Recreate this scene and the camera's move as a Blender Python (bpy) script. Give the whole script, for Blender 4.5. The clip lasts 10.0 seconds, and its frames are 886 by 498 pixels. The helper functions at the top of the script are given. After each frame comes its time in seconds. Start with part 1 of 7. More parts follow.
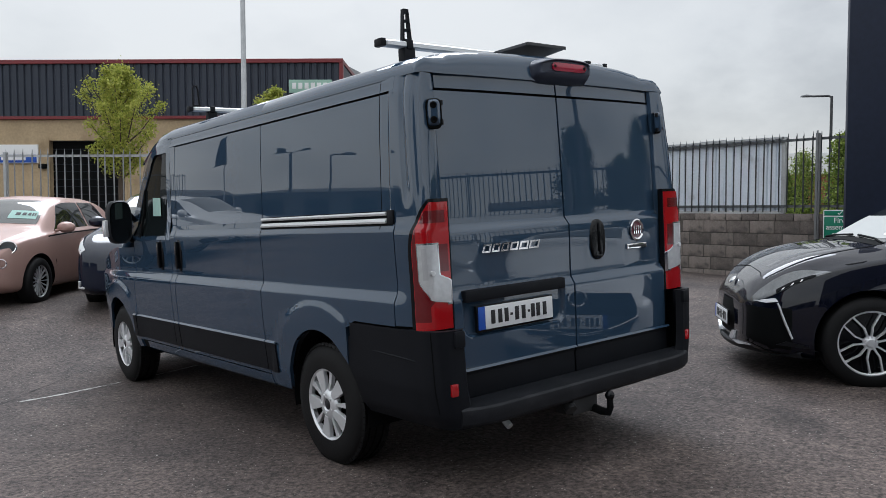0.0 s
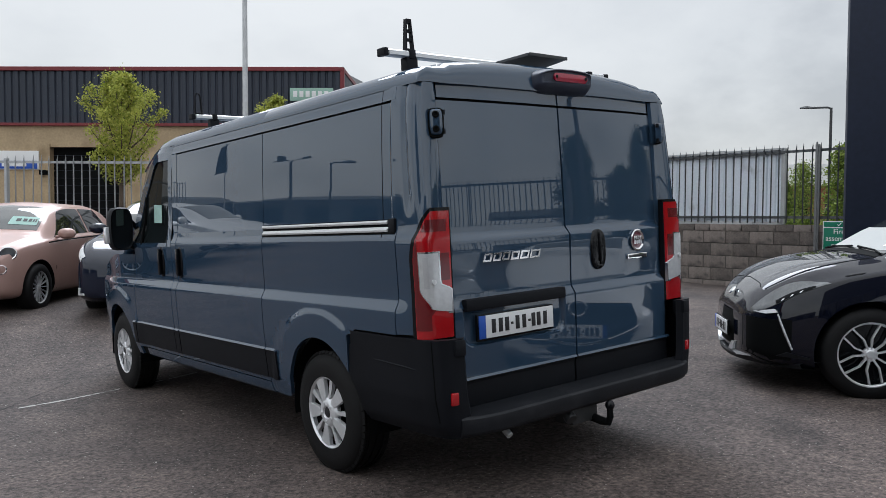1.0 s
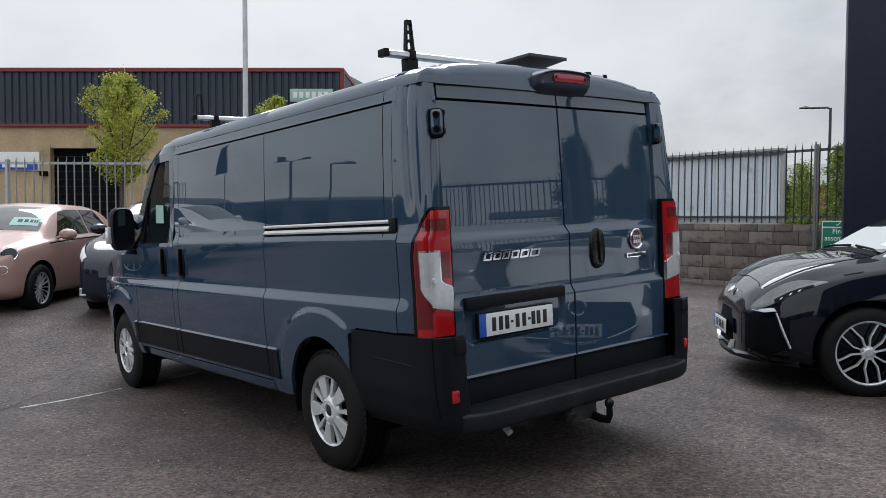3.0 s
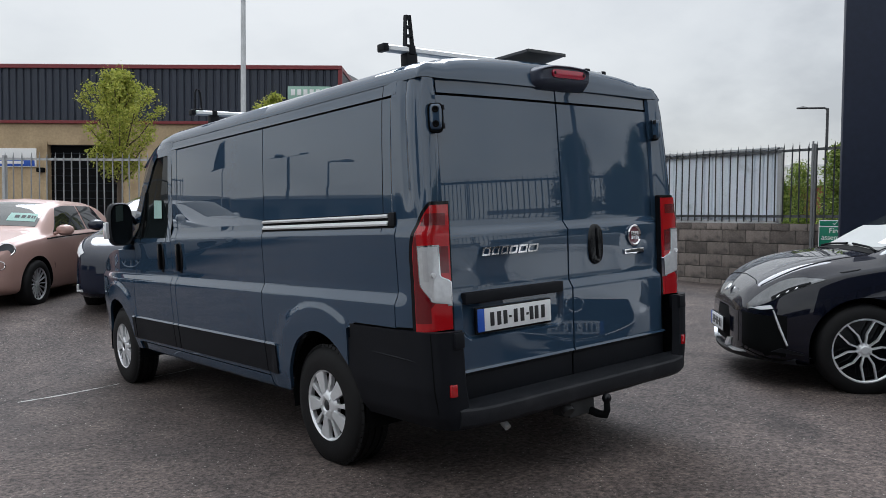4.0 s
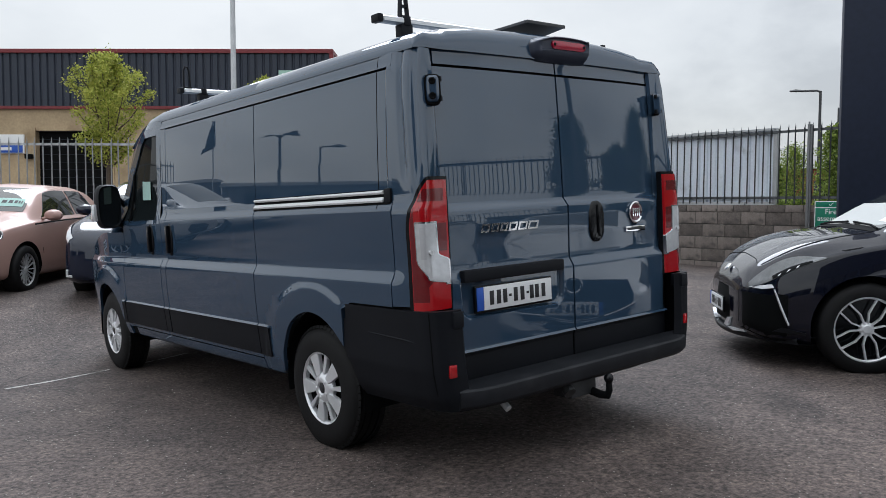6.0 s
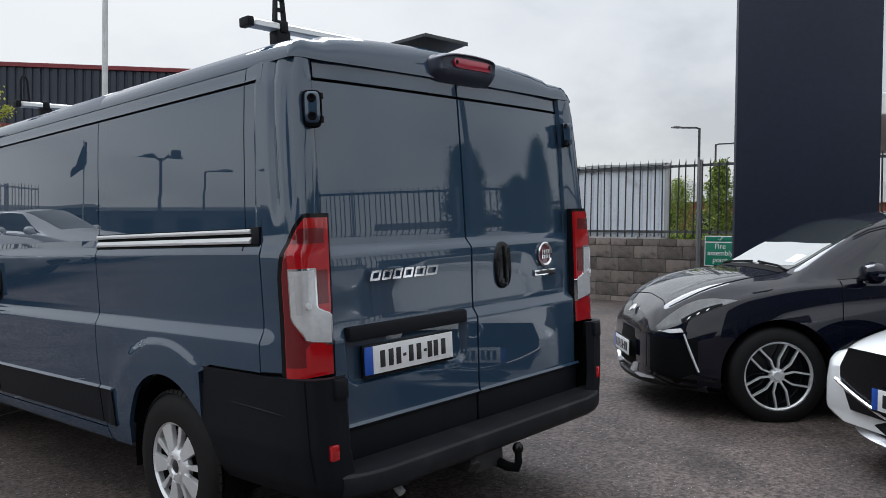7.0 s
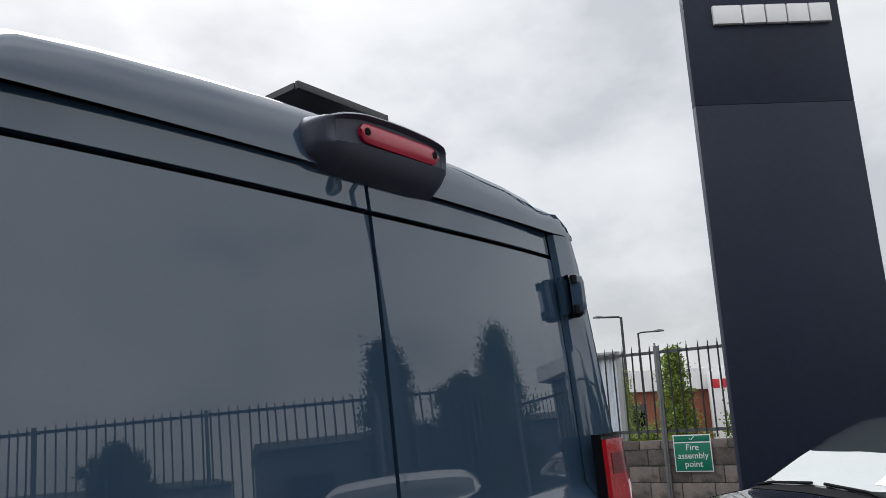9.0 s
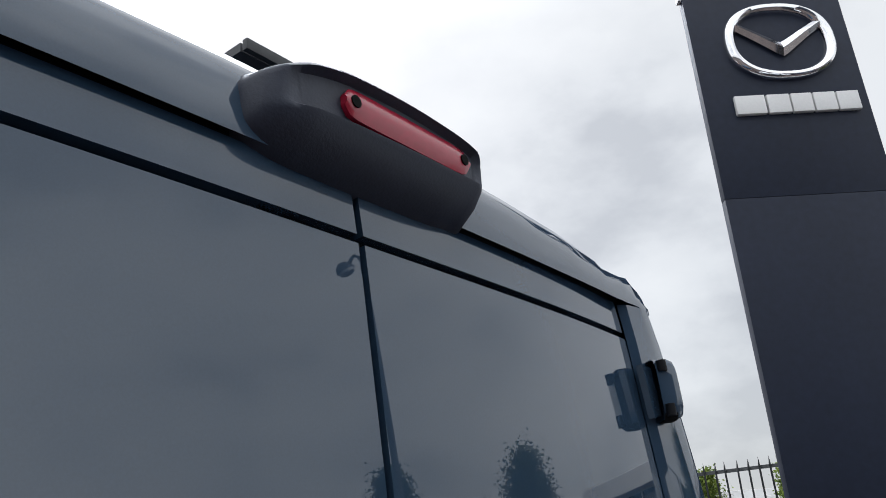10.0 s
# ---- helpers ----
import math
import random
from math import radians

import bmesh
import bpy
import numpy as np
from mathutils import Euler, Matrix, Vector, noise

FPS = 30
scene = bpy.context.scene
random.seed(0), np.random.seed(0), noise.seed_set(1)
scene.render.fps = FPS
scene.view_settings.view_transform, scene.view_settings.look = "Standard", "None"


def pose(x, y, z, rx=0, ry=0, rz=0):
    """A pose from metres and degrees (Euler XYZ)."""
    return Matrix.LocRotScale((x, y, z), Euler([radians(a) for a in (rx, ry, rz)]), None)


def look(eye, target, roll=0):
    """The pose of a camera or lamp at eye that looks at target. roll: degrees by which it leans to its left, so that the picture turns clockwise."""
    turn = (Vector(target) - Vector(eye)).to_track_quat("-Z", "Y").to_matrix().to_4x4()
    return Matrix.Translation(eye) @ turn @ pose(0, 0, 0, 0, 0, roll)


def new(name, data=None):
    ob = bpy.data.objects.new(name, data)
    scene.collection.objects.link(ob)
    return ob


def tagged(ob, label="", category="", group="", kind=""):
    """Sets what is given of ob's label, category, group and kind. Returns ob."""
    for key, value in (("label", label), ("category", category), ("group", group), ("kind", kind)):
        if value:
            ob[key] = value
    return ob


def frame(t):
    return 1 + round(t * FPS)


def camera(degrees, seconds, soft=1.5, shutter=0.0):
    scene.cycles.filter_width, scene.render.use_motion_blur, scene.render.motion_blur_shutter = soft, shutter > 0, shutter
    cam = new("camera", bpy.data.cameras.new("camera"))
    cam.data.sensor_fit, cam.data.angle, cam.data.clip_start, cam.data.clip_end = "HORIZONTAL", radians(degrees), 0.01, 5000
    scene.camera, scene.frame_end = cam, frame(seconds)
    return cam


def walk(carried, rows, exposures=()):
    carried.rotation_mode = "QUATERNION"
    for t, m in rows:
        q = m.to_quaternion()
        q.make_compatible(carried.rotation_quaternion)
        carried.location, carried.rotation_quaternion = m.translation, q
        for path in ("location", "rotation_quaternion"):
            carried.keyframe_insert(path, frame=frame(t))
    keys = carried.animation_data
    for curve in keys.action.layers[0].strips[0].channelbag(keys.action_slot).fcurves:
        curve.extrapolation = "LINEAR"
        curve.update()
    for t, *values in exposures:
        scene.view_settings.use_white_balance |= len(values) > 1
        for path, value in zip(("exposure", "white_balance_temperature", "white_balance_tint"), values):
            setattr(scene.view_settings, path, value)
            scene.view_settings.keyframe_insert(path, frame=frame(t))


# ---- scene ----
cam = camera(58.5, 10.0, soft=0.7)
# seconds, eye, target, roll
PATH = [
    (0, (-3.266, -2.739, 1.344), (-1.996, -1.197, 1.243), -0.09),
    (0.5, (-3.264, -2.740, 1.345), (-1.993, -1.199, 1.248), -0.09),
    (1, (-3.279, -2.741, 1.345), (-2.007, -1.199, 1.266), 0.28),
    (1.5, (-3.288, -2.747, 1.341), (-2.016, -1.206, 1.271), 0.17),
    (2, (-3.297, -2.756, 1.340), (-2.025, -1.214, 1.266), 0.21),
    (2.5, (-3.300, -2.762, 1.342), (-2.030, -1.219, 1.266), 0.12),
    (4, (-3.313, -2.765, 1.318), (-2.035, -1.228, 1.238), 0.44),
    (4.5, (-3.318, -2.760, 1.309), (-2.039, -1.224, 1.228), -0.05),
    (5, (-3.316, -2.750, 1.306), (-2.034, -1.217, 1.227), -0.03),
    (6.3, (-3.192, -2.594, 1.264), (-1.894, -1.078, 1.135), 0.22),
    (6.5, (-3.117, -2.526, 1.285), (-1.795, -1.030, 1.155), 0.53),
    (7, (-2.831, -2.222, 1.329), (-1.344, -0.885, 1.286), 0.70),
    (7.5, (-2.443, -1.909, 1.351), (-0.915, -0.626, 1.483), 0.13),
    (8, (-2.084, -1.519, 1.391), (-0.560, -0.246, 1.629), -0.39),
    (8.5, (-1.691, -1.180, 1.420), (-0.090, -0.035, 1.773), -2.35),
    (9, (-1.295, -0.886, 1.484), (0.284, 0.254, 1.938), -2.60),
    (9.5, (-0.988, -0.581, 1.527), (0.567, 0.500, 2.168), -3.30),
    (10, (-0.765, -0.443, 1.553), (0.739, 0.642, 2.302), -3.83),
]
EXPOSURES = [(0.0, 0.25, 5380, 10), (5.2, 0.25, 5380, 10), (6.5, 0.40, 5340, 10), (7.5, 0.26, 5500, 11), (8.0, 0.34, 5550, 11), (9.0, 0.42, 5500, 11), (10.0, 0.43, 5440, 11)]
walk(cam, [(t, look(eye, target, roll)) for t, eye, target, roll in PATH], EXPOSURES)

# ---- world, sun ----
SUN_AZ, SUN_EL = radians(28), radians(48)
SUN_DIR = Vector((math.sin(SUN_AZ) * math.cos(SUN_EL), math.cos(SUN_AZ) * math.cos(SUN_EL), math.sin(SUN_EL)))


def make_world():
    w = bpy.data.worlds.new("overcast_sky")
    scene.world = w
    w.use_nodes = True
    nt = w.node_tree
    nt.nodes.clear()
    N, L = nt.nodes.new, nt.links.new
    out, bg = N("ShaderNodeOutputWorld"), N("ShaderNodeBackground")
    sky = N("ShaderNodeTexSky")
    sky.sky_type, sky.sun_disc, sky.sun_elevation, sky.sun_rotation = "NISHITA", False, SUN_EL, SUN_AZ
    sky.dust_density, sky.air_density = 4.0, 1.0
    dim = N("ShaderNodeVectorMath")
    dim.operation = "SCALE"
    dim.inputs["Scale"].default_value = 0.012
    L(sky.outputs[0], dim.inputs[0])
    tc, mp = N("ShaderNodeTexCoord"), N("ShaderNodeMapping")
    mp.inputs["Scale"].default_value = (1.0, 1.0, 1.9)
    mp.inputs["Location"].default_value = (3.1, 1.7, 0.4)
    L(tc.outputs["Generated"], mp.inputs["Vector"])
    n1, n2 = N("ShaderNodeTexNoise"), N("ShaderNodeTexNoise")
    for n, s, d in ((n1, 3.4, 9.0), (n2, 1.4, 3.0)):
        n.inputs["Scale"].default_value, n.inputs["Detail"].default_value, n.inputs["Roughness"].default_value = s, d, 0.55
        L(mp.outputs[0], n.inputs["Vector"])
    add = N("ShaderNodeMath")
    add.operation = "ADD"
    L(n1.outputs[0], add.inputs[0])
    L(n2.outputs[0], add.inputs[1])
    ramp = N("ShaderNodeValToRGB")
    e = ramp.color_ramp.elements
    e[0].position, e[0].color = 0.40, (0.430, 0.396, 0.335, 1)
    e[1].position, e[1].color = 0.57, (0.640, 0.582, 0.480, 1)
    e2 = e.new(0.485)
    e2.color = (0.575, 0.526, 0.438, 1)
    half = N("ShaderNodeMath")
    half.operation = "MULTIPLY"
    half.inputs[1].default_value = 0.5
    L(add.outputs[0], half.inputs[0])
    L(half.outputs[0], ramp.inputs[0])
    dot = N("ShaderNodeVectorMath")
    dot.operation = "DOT_PRODUCT"
    dot.inputs[1].default_value = SUN_DIR
    L(tc.outputs["Generated"], dot.inputs[0])
    glow = N("ShaderNodeMapRange")
    glow.inputs["From Min"].default_value, glow.inputs["From Max"].default_value = 0.80, 1.0
    glow.inputs["To Min"].default_value, glow.inputs["To Max"].default_value = 0.0, 1.0
    glow.interpolation_type = "SMOOTHSTEP"
    L(dot.outputs["Value"], glow.inputs[0])
    gcol = N("ShaderNodeVectorMath")
    gcol.operation = "SCALE"
    gcol.inputs[0].default_value = (0.06, 0.052, 0.042)
    L(glow.outputs[0], gcol.inputs["Scale"])
    s1, s2 = N("ShaderNodeVectorMath"), N("ShaderNodeVectorMath")
    L(ramp.outputs[0], s1.inputs[0])
    L(dim.outputs[0], s1.inputs[1])
    L(s1.outputs[0], s2.inputs[0])
    L(gcol.outputs[0], s2.inputs[1])
    # an overcast sky is brightest overhead
    zsep, lift, sky3 = N("ShaderNodeSeparateXYZ"), N("ShaderNodeMapRange"), N("ShaderNodeVectorMath")
    L(tc.outputs["Generated"], zsep.inputs[0])
    lift.inputs["From Min"].default_value, lift.inputs["From Max"].default_value = 0.60, 1.0
    lift.inputs["To Min"].default_value, lift.inputs["To Max"].default_value = 1.0, 1.9
    L(zsep.outputs["Z"], lift.inputs[0])
    sky3.operation = "SCALE"
    L(s2.outputs[0], sky3.inputs[0])
    L(lift.outputs[0], sky3.inputs["Scale"])
    # added boost: sky out of view, west and south, brightened for stronger reflections
    west, west_boost, sky4 = N("ShaderNodeVectorMath"), N("ShaderNodeMapRange"), N("ShaderNodeVectorMath")
    west.operation, sky4.operation = "DOT_PRODUCT", "SCALE"
    west.inputs[1].default_value = (-0.80, -0.60, 0.0)
    L(tc.outputs["Generated"], west.inputs[0])
    west_boost.inputs["From Min"].default_value, west_boost.inputs["From Max"].default_value = -0.7, 0.5
    west_boost.inputs["To Min"].default_value, west_boost.inputs["To Max"].default_value = 1.0, 1.6
    L(west.outputs["Value"], west_boost.inputs[0])
    L(sky3.outputs[0], sky4.inputs[0])
    L(west_boost.outputs[0], sky4.inputs["Scale"])
    L(sky4.outputs[0], bg.inputs["Color"])
    bg.inputs["Strength"].default_value = 1.0
    L(bg.outputs[0], out.inputs[0])


make_world()
sun = new("sun", bpy.data.lights.new("sun", "SUN"))
sun.data.energy, sun.data.angle, sun.data.color = 1.9, radians(38), (1.0, 0.95, 0.87)
sun.matrix_world = look(SUN_DIR * 50, (0, 0, 0))

# ---- materials ----


def mat(name, color, rough=0.5, metal=0.0, vary=0.12, scale=3.0, fine=60.0, bump=0.0, coat=0.0, coat_rough=0.03, spec=0.5, each=0.0, stain=None):
    """A surface with two scales of variation. each: how much each piece differs. stain: (colour, scale, threshold)."""
    m = bpy.data.materials.new(name)
    m.use_nodes = True
    nt = m.node_tree
    N, L = nt.nodes.new, nt.links.new
    b = nt.nodes["Principled BSDF"]
    b.inputs["Roughness"].default_value, b.inputs["Metallic"].default_value = rough, metal
    b.inputs["Specular IOR Level"].default_value = spec
    b.inputs["Coat Weight"].default_value, b.inputs["Coat Roughness"].default_value = coat, coat_rough
    tc = N("ShaderNodeTexCoord")
    big, small = N("ShaderNodeTexNoise"), N("ShaderNodeTexNoise")
    big.inputs["Scale"].default_value, big.inputs["Detail"].default_value = scale, 5.0
    small.inputs["Scale"].default_value, small.inputs["Detail"].default_value = fine, 3.0
    L(tc.outputs["Object"], big.inputs["Vector"])
    L(tc.outputs["Object"], small.inputs["Vector"])
    add = N("ShaderNodeMath")
    add.operation = "ADD"
    L(big.outputs[0], add.inputs[0])
    L(small.outputs[0], add.inputs[1])
    last = add
    if each:
        info, mul, a2 = N("ShaderNodeObjectInfo"), N("ShaderNodeMath"), N("ShaderNodeMath")
        mul.operation, a2.operation = "MULTIPLY_ADD", "ADD"
        mul.inputs[1].default_value, mul.inputs[2].default_value = each, -each / 2
        L(info.outputs["Random"], mul.inputs[0])
        L(add.outputs[0], a2.inputs[0])
        L(mul.outputs[0], a2.inputs[1])
        last = a2
    mr = N("ShaderNodeMapRange")
    mr.inputs["From Min"].default_value, mr.inputs["From Max"].default_value = 0.6, 1.4
    mr.inputs["To Min"].default_value, mr.inputs["To Max"].default_value = 1 - vary, 1 + vary
    mr.clamp = False
    L(last.outputs[0], mr.inputs[0])
    sc = N("ShaderNodeVectorMath")
    sc.operation = "SCALE"
    sc.inputs[0].default_value = color
    L(mr.outputs[0], sc.inputs["Scale"])
    col = sc.outputs[0]
    if stain:
        sn, rp, mx = N("ShaderNodeTexNoise"), N("ShaderNodeMapRange"), N("ShaderNodeMix")
        sn.inputs["Scale"].default_value, sn.inputs["Detail"].default_value = stain[1], 6.0
        L(tc.outputs["Object"], sn.inputs["Vector"])
        rp.inputs["From Min"].default_value, rp.inputs["From Max"].default_value = stain[2], stain[2] + 0.18
        rp.interpolation_type = "SMOOTHSTEP"
        L(sn.outputs[0], rp.inputs[0])
        mx.data_type = "RGBA"
        mx.inputs["B"].default_value = (*stain[0], 1)
        L(rp.outputs[0], mx.inputs["Factor"])
        L(col, mx.inputs["A"])
        col = mx.outputs["Result"]
    L(col, b.inputs["Base Color"])
    if bump:
        bp = N("ShaderNodeBump")
        bp.inputs["Strength"].default_value, bp.inputs["Distance"].default_value = bump, 0.004
        L(small.outputs[0], bp.inputs["Height"])
        L(bp.outputs[0], b.inputs["Normal"])
    return m


def asphalt_mat():
    m = bpy.data.materials.new("asphalt")
    m.use_nodes = True
    nt = m.node_tree
    N, L = nt.nodes.new, nt.links.new
    b = nt.nodes["Principled BSDF"]
    b.inputs["Roughness"].default_value = 0.8
    b.inputs["Specular IOR Level"].default_value = 0.35
    tc = N("ShaderNodeTexCoord")
    src = tc.outputs["Object"]

    def noise_tex(scale, detail=4.0, rough=0.6):
        n = N("ShaderNodeTexNoise")
        n.inputs["Scale"].default_value, n.inputs["Detail"].default_value, n.inputs["Roughness"].default_value = scale, detail, rough
        L(src, n.inputs["Vector"])
        return n

    def ramp(fac, stops):
        r = N("ShaderNodeValToRGB")
        for i, (p, c) in enumerate(stops):
            e = r.color_ramp.elements[i] if i < 2 else r.color_ramp.elements.new(p)
            e.position, e.color = p, (*c, 1)
        L(fac, r.inputs[0])
        return r

    def mix(kind, fac, a, bb):
        x = N("ShaderNodeMix")
        x.data_type, x.blend_type = "RGBA", kind
        if isinstance(fac, float):
            x.inputs["Factor"].default_value = fac
        else:
            L(fac, x.inputs["Factor"])
        L(a, x.inputs["A"])
        L(bb, x.inputs["B"])
        return x.outputs["Result"]

    patches = ramp(noise_tex(0.35, 5).outputs[0], [(0.38, (0.067, 0.055, 0.052)), (0.65, (0.110, 0.089, 0.081))])
    mid = ramp(noise_tex(2.3, 6, 0.65).outputs[0], [(0.3, (0.58, 0.58, 0.60)), (0.7, (1.25, 1.22, 1.19))])
    col = mix("MULTIPLY", 1.0, patches.outputs[0], mid.outputs[0])
    grit = ramp(noise_tex(36, 4, 0.72).outputs[0], [(0.36, (0.30, 0.30, 0.31)), (0.50, (0.92, 0.91, 0.90)), (0.64, (1.75, 1.72, 1.68))])
    col = mix("MULTIPLY", 1.0, col, grit.outputs[0])
    vor = N("ShaderNodeTexVoronoi")
    vor.inputs["Scale"].default_value = 38
    L(src, vor.inputs["Vector"])
    near = ramp(vor.outputs["Distance"], [(0.10, (1, 1, 1)), (0.19, (0, 0, 0))])
    sep = N("ShaderNodeSeparateColor")
    L(vor.outputs["Color"], sep.inputs[0])
    pick = N("ShaderNodeMath")
    pick.operation = "GREATER_THAN"
    pick.inputs[1].default_value = 0.74
    L(sep.outputs[0], pick.inputs[0])
    chips = N("ShaderNodeMath")
    chips.operation = "MULTIPLY"
    L(near.outputs[0], chips.inputs[0])
    L(pick.outputs[0], chips.inputs[1])
    pale = N("ShaderNodeRGB")
    pale.outputs[0].default_value = (0.36, 0.34, 0.31, 1)
    col = mix("MIX", chips.outputs[0], col, pale.outputs[0])
    oil = ramp(noise_tex(0.9, 3, 0.5).outputs[0], [(0.62, (1, 1, 1)), (0.75, (0.55, 0.55, 0.56))])
    col = mix("MULTIPLY", 1.0, col, oil.outputs[0])
    L(col, b.inputs["Base Color"])
    bp = N("ShaderNodeBump")
    bp.inputs["Strength"].default_value, bp.inputs["Distance"].default_value = 0.9, 0.012
    L(noise_tex(40, 3, 0.7).outputs[0], bp.inputs["Height"])
    L(bp.outputs[0], b.inputs["Normal"])
    return m


M_ASPHALT = asphalt_mat()
M_PAINT = mat("slate_blue_paint", (0.030, 0.055, 0.095), 0.5, 0.0, 0.08, 1.2, 400, 0.0, 1.0, 0.004, spec=0.0)
M_PAINT.node_tree.nodes["Principled BSDF"].inputs["Coat IOR"].default_value = 1.70
M_GAP = mat("dark_gap", (0.004, 0.0045, 0.005), 0.8, spec=0.1)
M_STEP = mat("scuffed_step_plastic", (0.008, 0.009, 0.012), 0.5, 0, 0.35, 5, 200, 0.25, spec=0.25, stain=((0.020, 0.021, 0.025), 4.0, 0.5))
M_PLASTIC = mat("black_plastic", (0.006, 0.007, 0.010), 0.55, 0, 0.3, 4, 300, 0.15, spec=0.16)
M_HOUSING = mat("satin_black_plastic", (0.028, 0.034, 0.056), 0.48, 0, 0.2, 5, 260, 0.1, spec=0.4)
M_HEADLIGHT = mat("smoked_headlight", (0.11, 0.115, 0.12), 0.25, 0.2, 0.3, 12, 90, coat=1.0, spec=0.2)
M_GLOSSBLACK = mat("gloss_black", (0.004, 0.0045, 0.006), 0.25, 0, 0.05, coat=0.3, spec=0.1)
M_RUBBER = mat("tyre_rubber", (0.0045, 0.0045, 0.005), 0.65, 0, 0.3, 8, 120, 0.3, spec=0.25)
M_SILVER = mat("silver_trim", (0.62, 0.63, 0.65), 0.25, 0.4, 0.08, 6, 200)
M_MACHINED = mat("machined_alloy", (0.72, 0.73, 0.75), 0.28, 0.45, 0.08, 6, 150)
M_ALU = mat("aluminium", (0.66, 0.67, 0.68), 0.36, 0.4, 0.08, 6, 150)
M_CHROME = mat("chrome", (0.8, 0.8, 0.82), 0.08, 1.0, 0.02)
M_RED = mat("red_lens", (0.36, 0.003, 0.006), 0.10, 0, 0.12, 9, 120, coat=1.0)
M_BRAKE = mat("brake_lamp_lens", (0.34, 0.005, 0.030), 0.24, 0, 0.12, 9, 120, coat=0.35)
M_REDDEEP = mat("dark_red_lens", (0.12, 0.0015, 0.004), 0.15, 0, 0.12, 9, 120, coat=1.0)
M_CLEAR = mat("clear_lens", (0.62, 0.63, 0.65), 0.12, 0.3, 0.14, 9, 40, coat=1.0)
M_PLATE = mat("white_plate", (0.72, 0.73, 0.74), 0.4, 0, 0.03)
M_INK = mat("black_ink", (0.012, 0.012, 0.014), 0.5)
M_BLUE = mat("blue_band", (0.02, 0.08, 0.42), 0.4)
M_GLASS = mat("tinted_glass", (0.008, 0.010, 0.012), 0.03, 0, 0.05, coat=1.0, coat_rough=0.0, spec=0.0)
M_CABGLASS = mat("cab_glass", (0.010, 0.013, 0.014), 0.04, 0, 0.05, coat=0.35, coat_rough=0.0, spec=0.0)
M_SCREEN = mat("windscreen_glass", (0.03, 0.036, 0.036), 0.03, 0, 0.05, coat=1.0, coat_rough=0.0)
M_PAPER = mat("pale_green_paper", (0.35, 0.52, 0.47), 0.7)
M_WHITE = mat("white_paint", (0.75, 0.75, 0.75), 0.5, 0, 0.05)
M_CARBLACK = mat("black_car_paint", (0.002, 0.003, 0.010), 0.4, 0, 0.04, coat=1.0, coat_rough=0.01, spec=0.05)
M_CARBLACK.node_tree.nodes["Principled BSDF"].inputs["Coat IOR"].default_value = 1.48
M_CARNAVY = mat("navy_car_paint", (0.005, 0.009, 0.024), 0.4, 0, 0.04, coat=1.0, coat_rough=0.01, spec=0.05)
M_CARPINK = mat("rose_gold_paint", (0.39, 0.25, 0.215), 0.42, 0.15, 0.05, coat=0.45, coat_rough=0.05)
M_CARWHITE = mat("white_car_paint", (0.70, 0.71, 0.72), 0.3, 0, 0.03, coat=1.0, coat_rough=0.01)
M_CARSILVER = mat("silver_car_paint", (0.40, 0.41, 0.42), 0.3, 0.5, 0.03, coat=1.0, coat_rough=0.01)
M_BLOCK = mat("concrete_block", (0.175, 0.150, 0.135), 0.95, 0, 0.38, 5, 60, 0.9, each=0.9, stain=((0.062, 0.057, 0.054), 3.4, 0.50))
M_MORTAR = mat("mortar", (0.060, 0.056, 0.053), 0.95, 0, 0.3, 5, 80, 0.6, stain=((0.34, 0.33, 0.31), 4.5, 0.60))
M_GALV = mat("galvanised_steel", (0.44, 0.45, 0.46), 0.5, 0.35, 0.2, 7, 90)
M_POST = mat("weathered_steel", (0.16, 0.165, 0.17), 0.6, 0.3, 0.25, 7, 90)
M_DARKSTEEL = mat("dark_steel", (0.05, 0.052, 0.055), 0.5, 0.5, 0.2, 7, 90)
M_PANEL = mat("pale_blue_sheet_metal", (0.74, 0.79, 0.86), 0.45, 0.0, 0.10, 1.5, 30, stain=((0.30, 0.31, 0.33), 1.8, 0.6))
M_TOWER = mat("charcoal_tower_paint", (0.012, 0.017, 0.035), 0.5, 0, 0.25, 0.9, 14, spec=0.25, stain=((0.016, 0.019, 0.032), 1.3, 0.62))
M_GREEN = mat("green_sign", (0.0, 0.16, 0.09), 0.45, 0, 0.05)
M_BRICK = mat("buff_brick", (0.42, 0.32, 0.195), 0.9, 0, 0.22, 1.2, 14, 0.5, stain=((0.26, 0.19, 0.11), 0.8, 0.55))
M_REDBRICK = mat("red_brick", (0.24, 0.085, 0.05), 0.9, 0, 0.2, 1.2, 14)
M_CLAD = mat("navy_cladding", (0.020, 0.026, 0.042), 0.5, 0.1, 0.15, 0.8, 20)
M_TRIMRED = mat("dark_red_trim", (0.16, 0.016, 0.02), 0.5)
M_ROOFGREY = mat("roof_grey", (0.25, 0.26, 0.27), 0.7)
M_BARK = mat("bark", (0.10, 0.075, 0.055), 0.9, 0, 0.3, 6, 60, 0.8)
M_BOARD = mat("dark_board", (0.05, 0.052, 0.058), 0.5, 0.2, 0.1, 5, 80)
M_LINE = mat("worn_line_paint", (0.44, 0.43, 0.41), 0.85, 0, 0.3, 9, 60, 0.4, stain=((0.08, 0.075, 0.07), 14.0, 0.48))
M_CRACK = mat("cracked_asphalt", (0.022, 0.019, 0.018), 0.9, 0, 0.6, 9, 60, 0.6, stain=((0.085, 0.07, 0.065), 8.0, 0.5))
M_FLAGDARK = mat("flag_cloth", (0.03, 0.032, 0.04), 0.8)


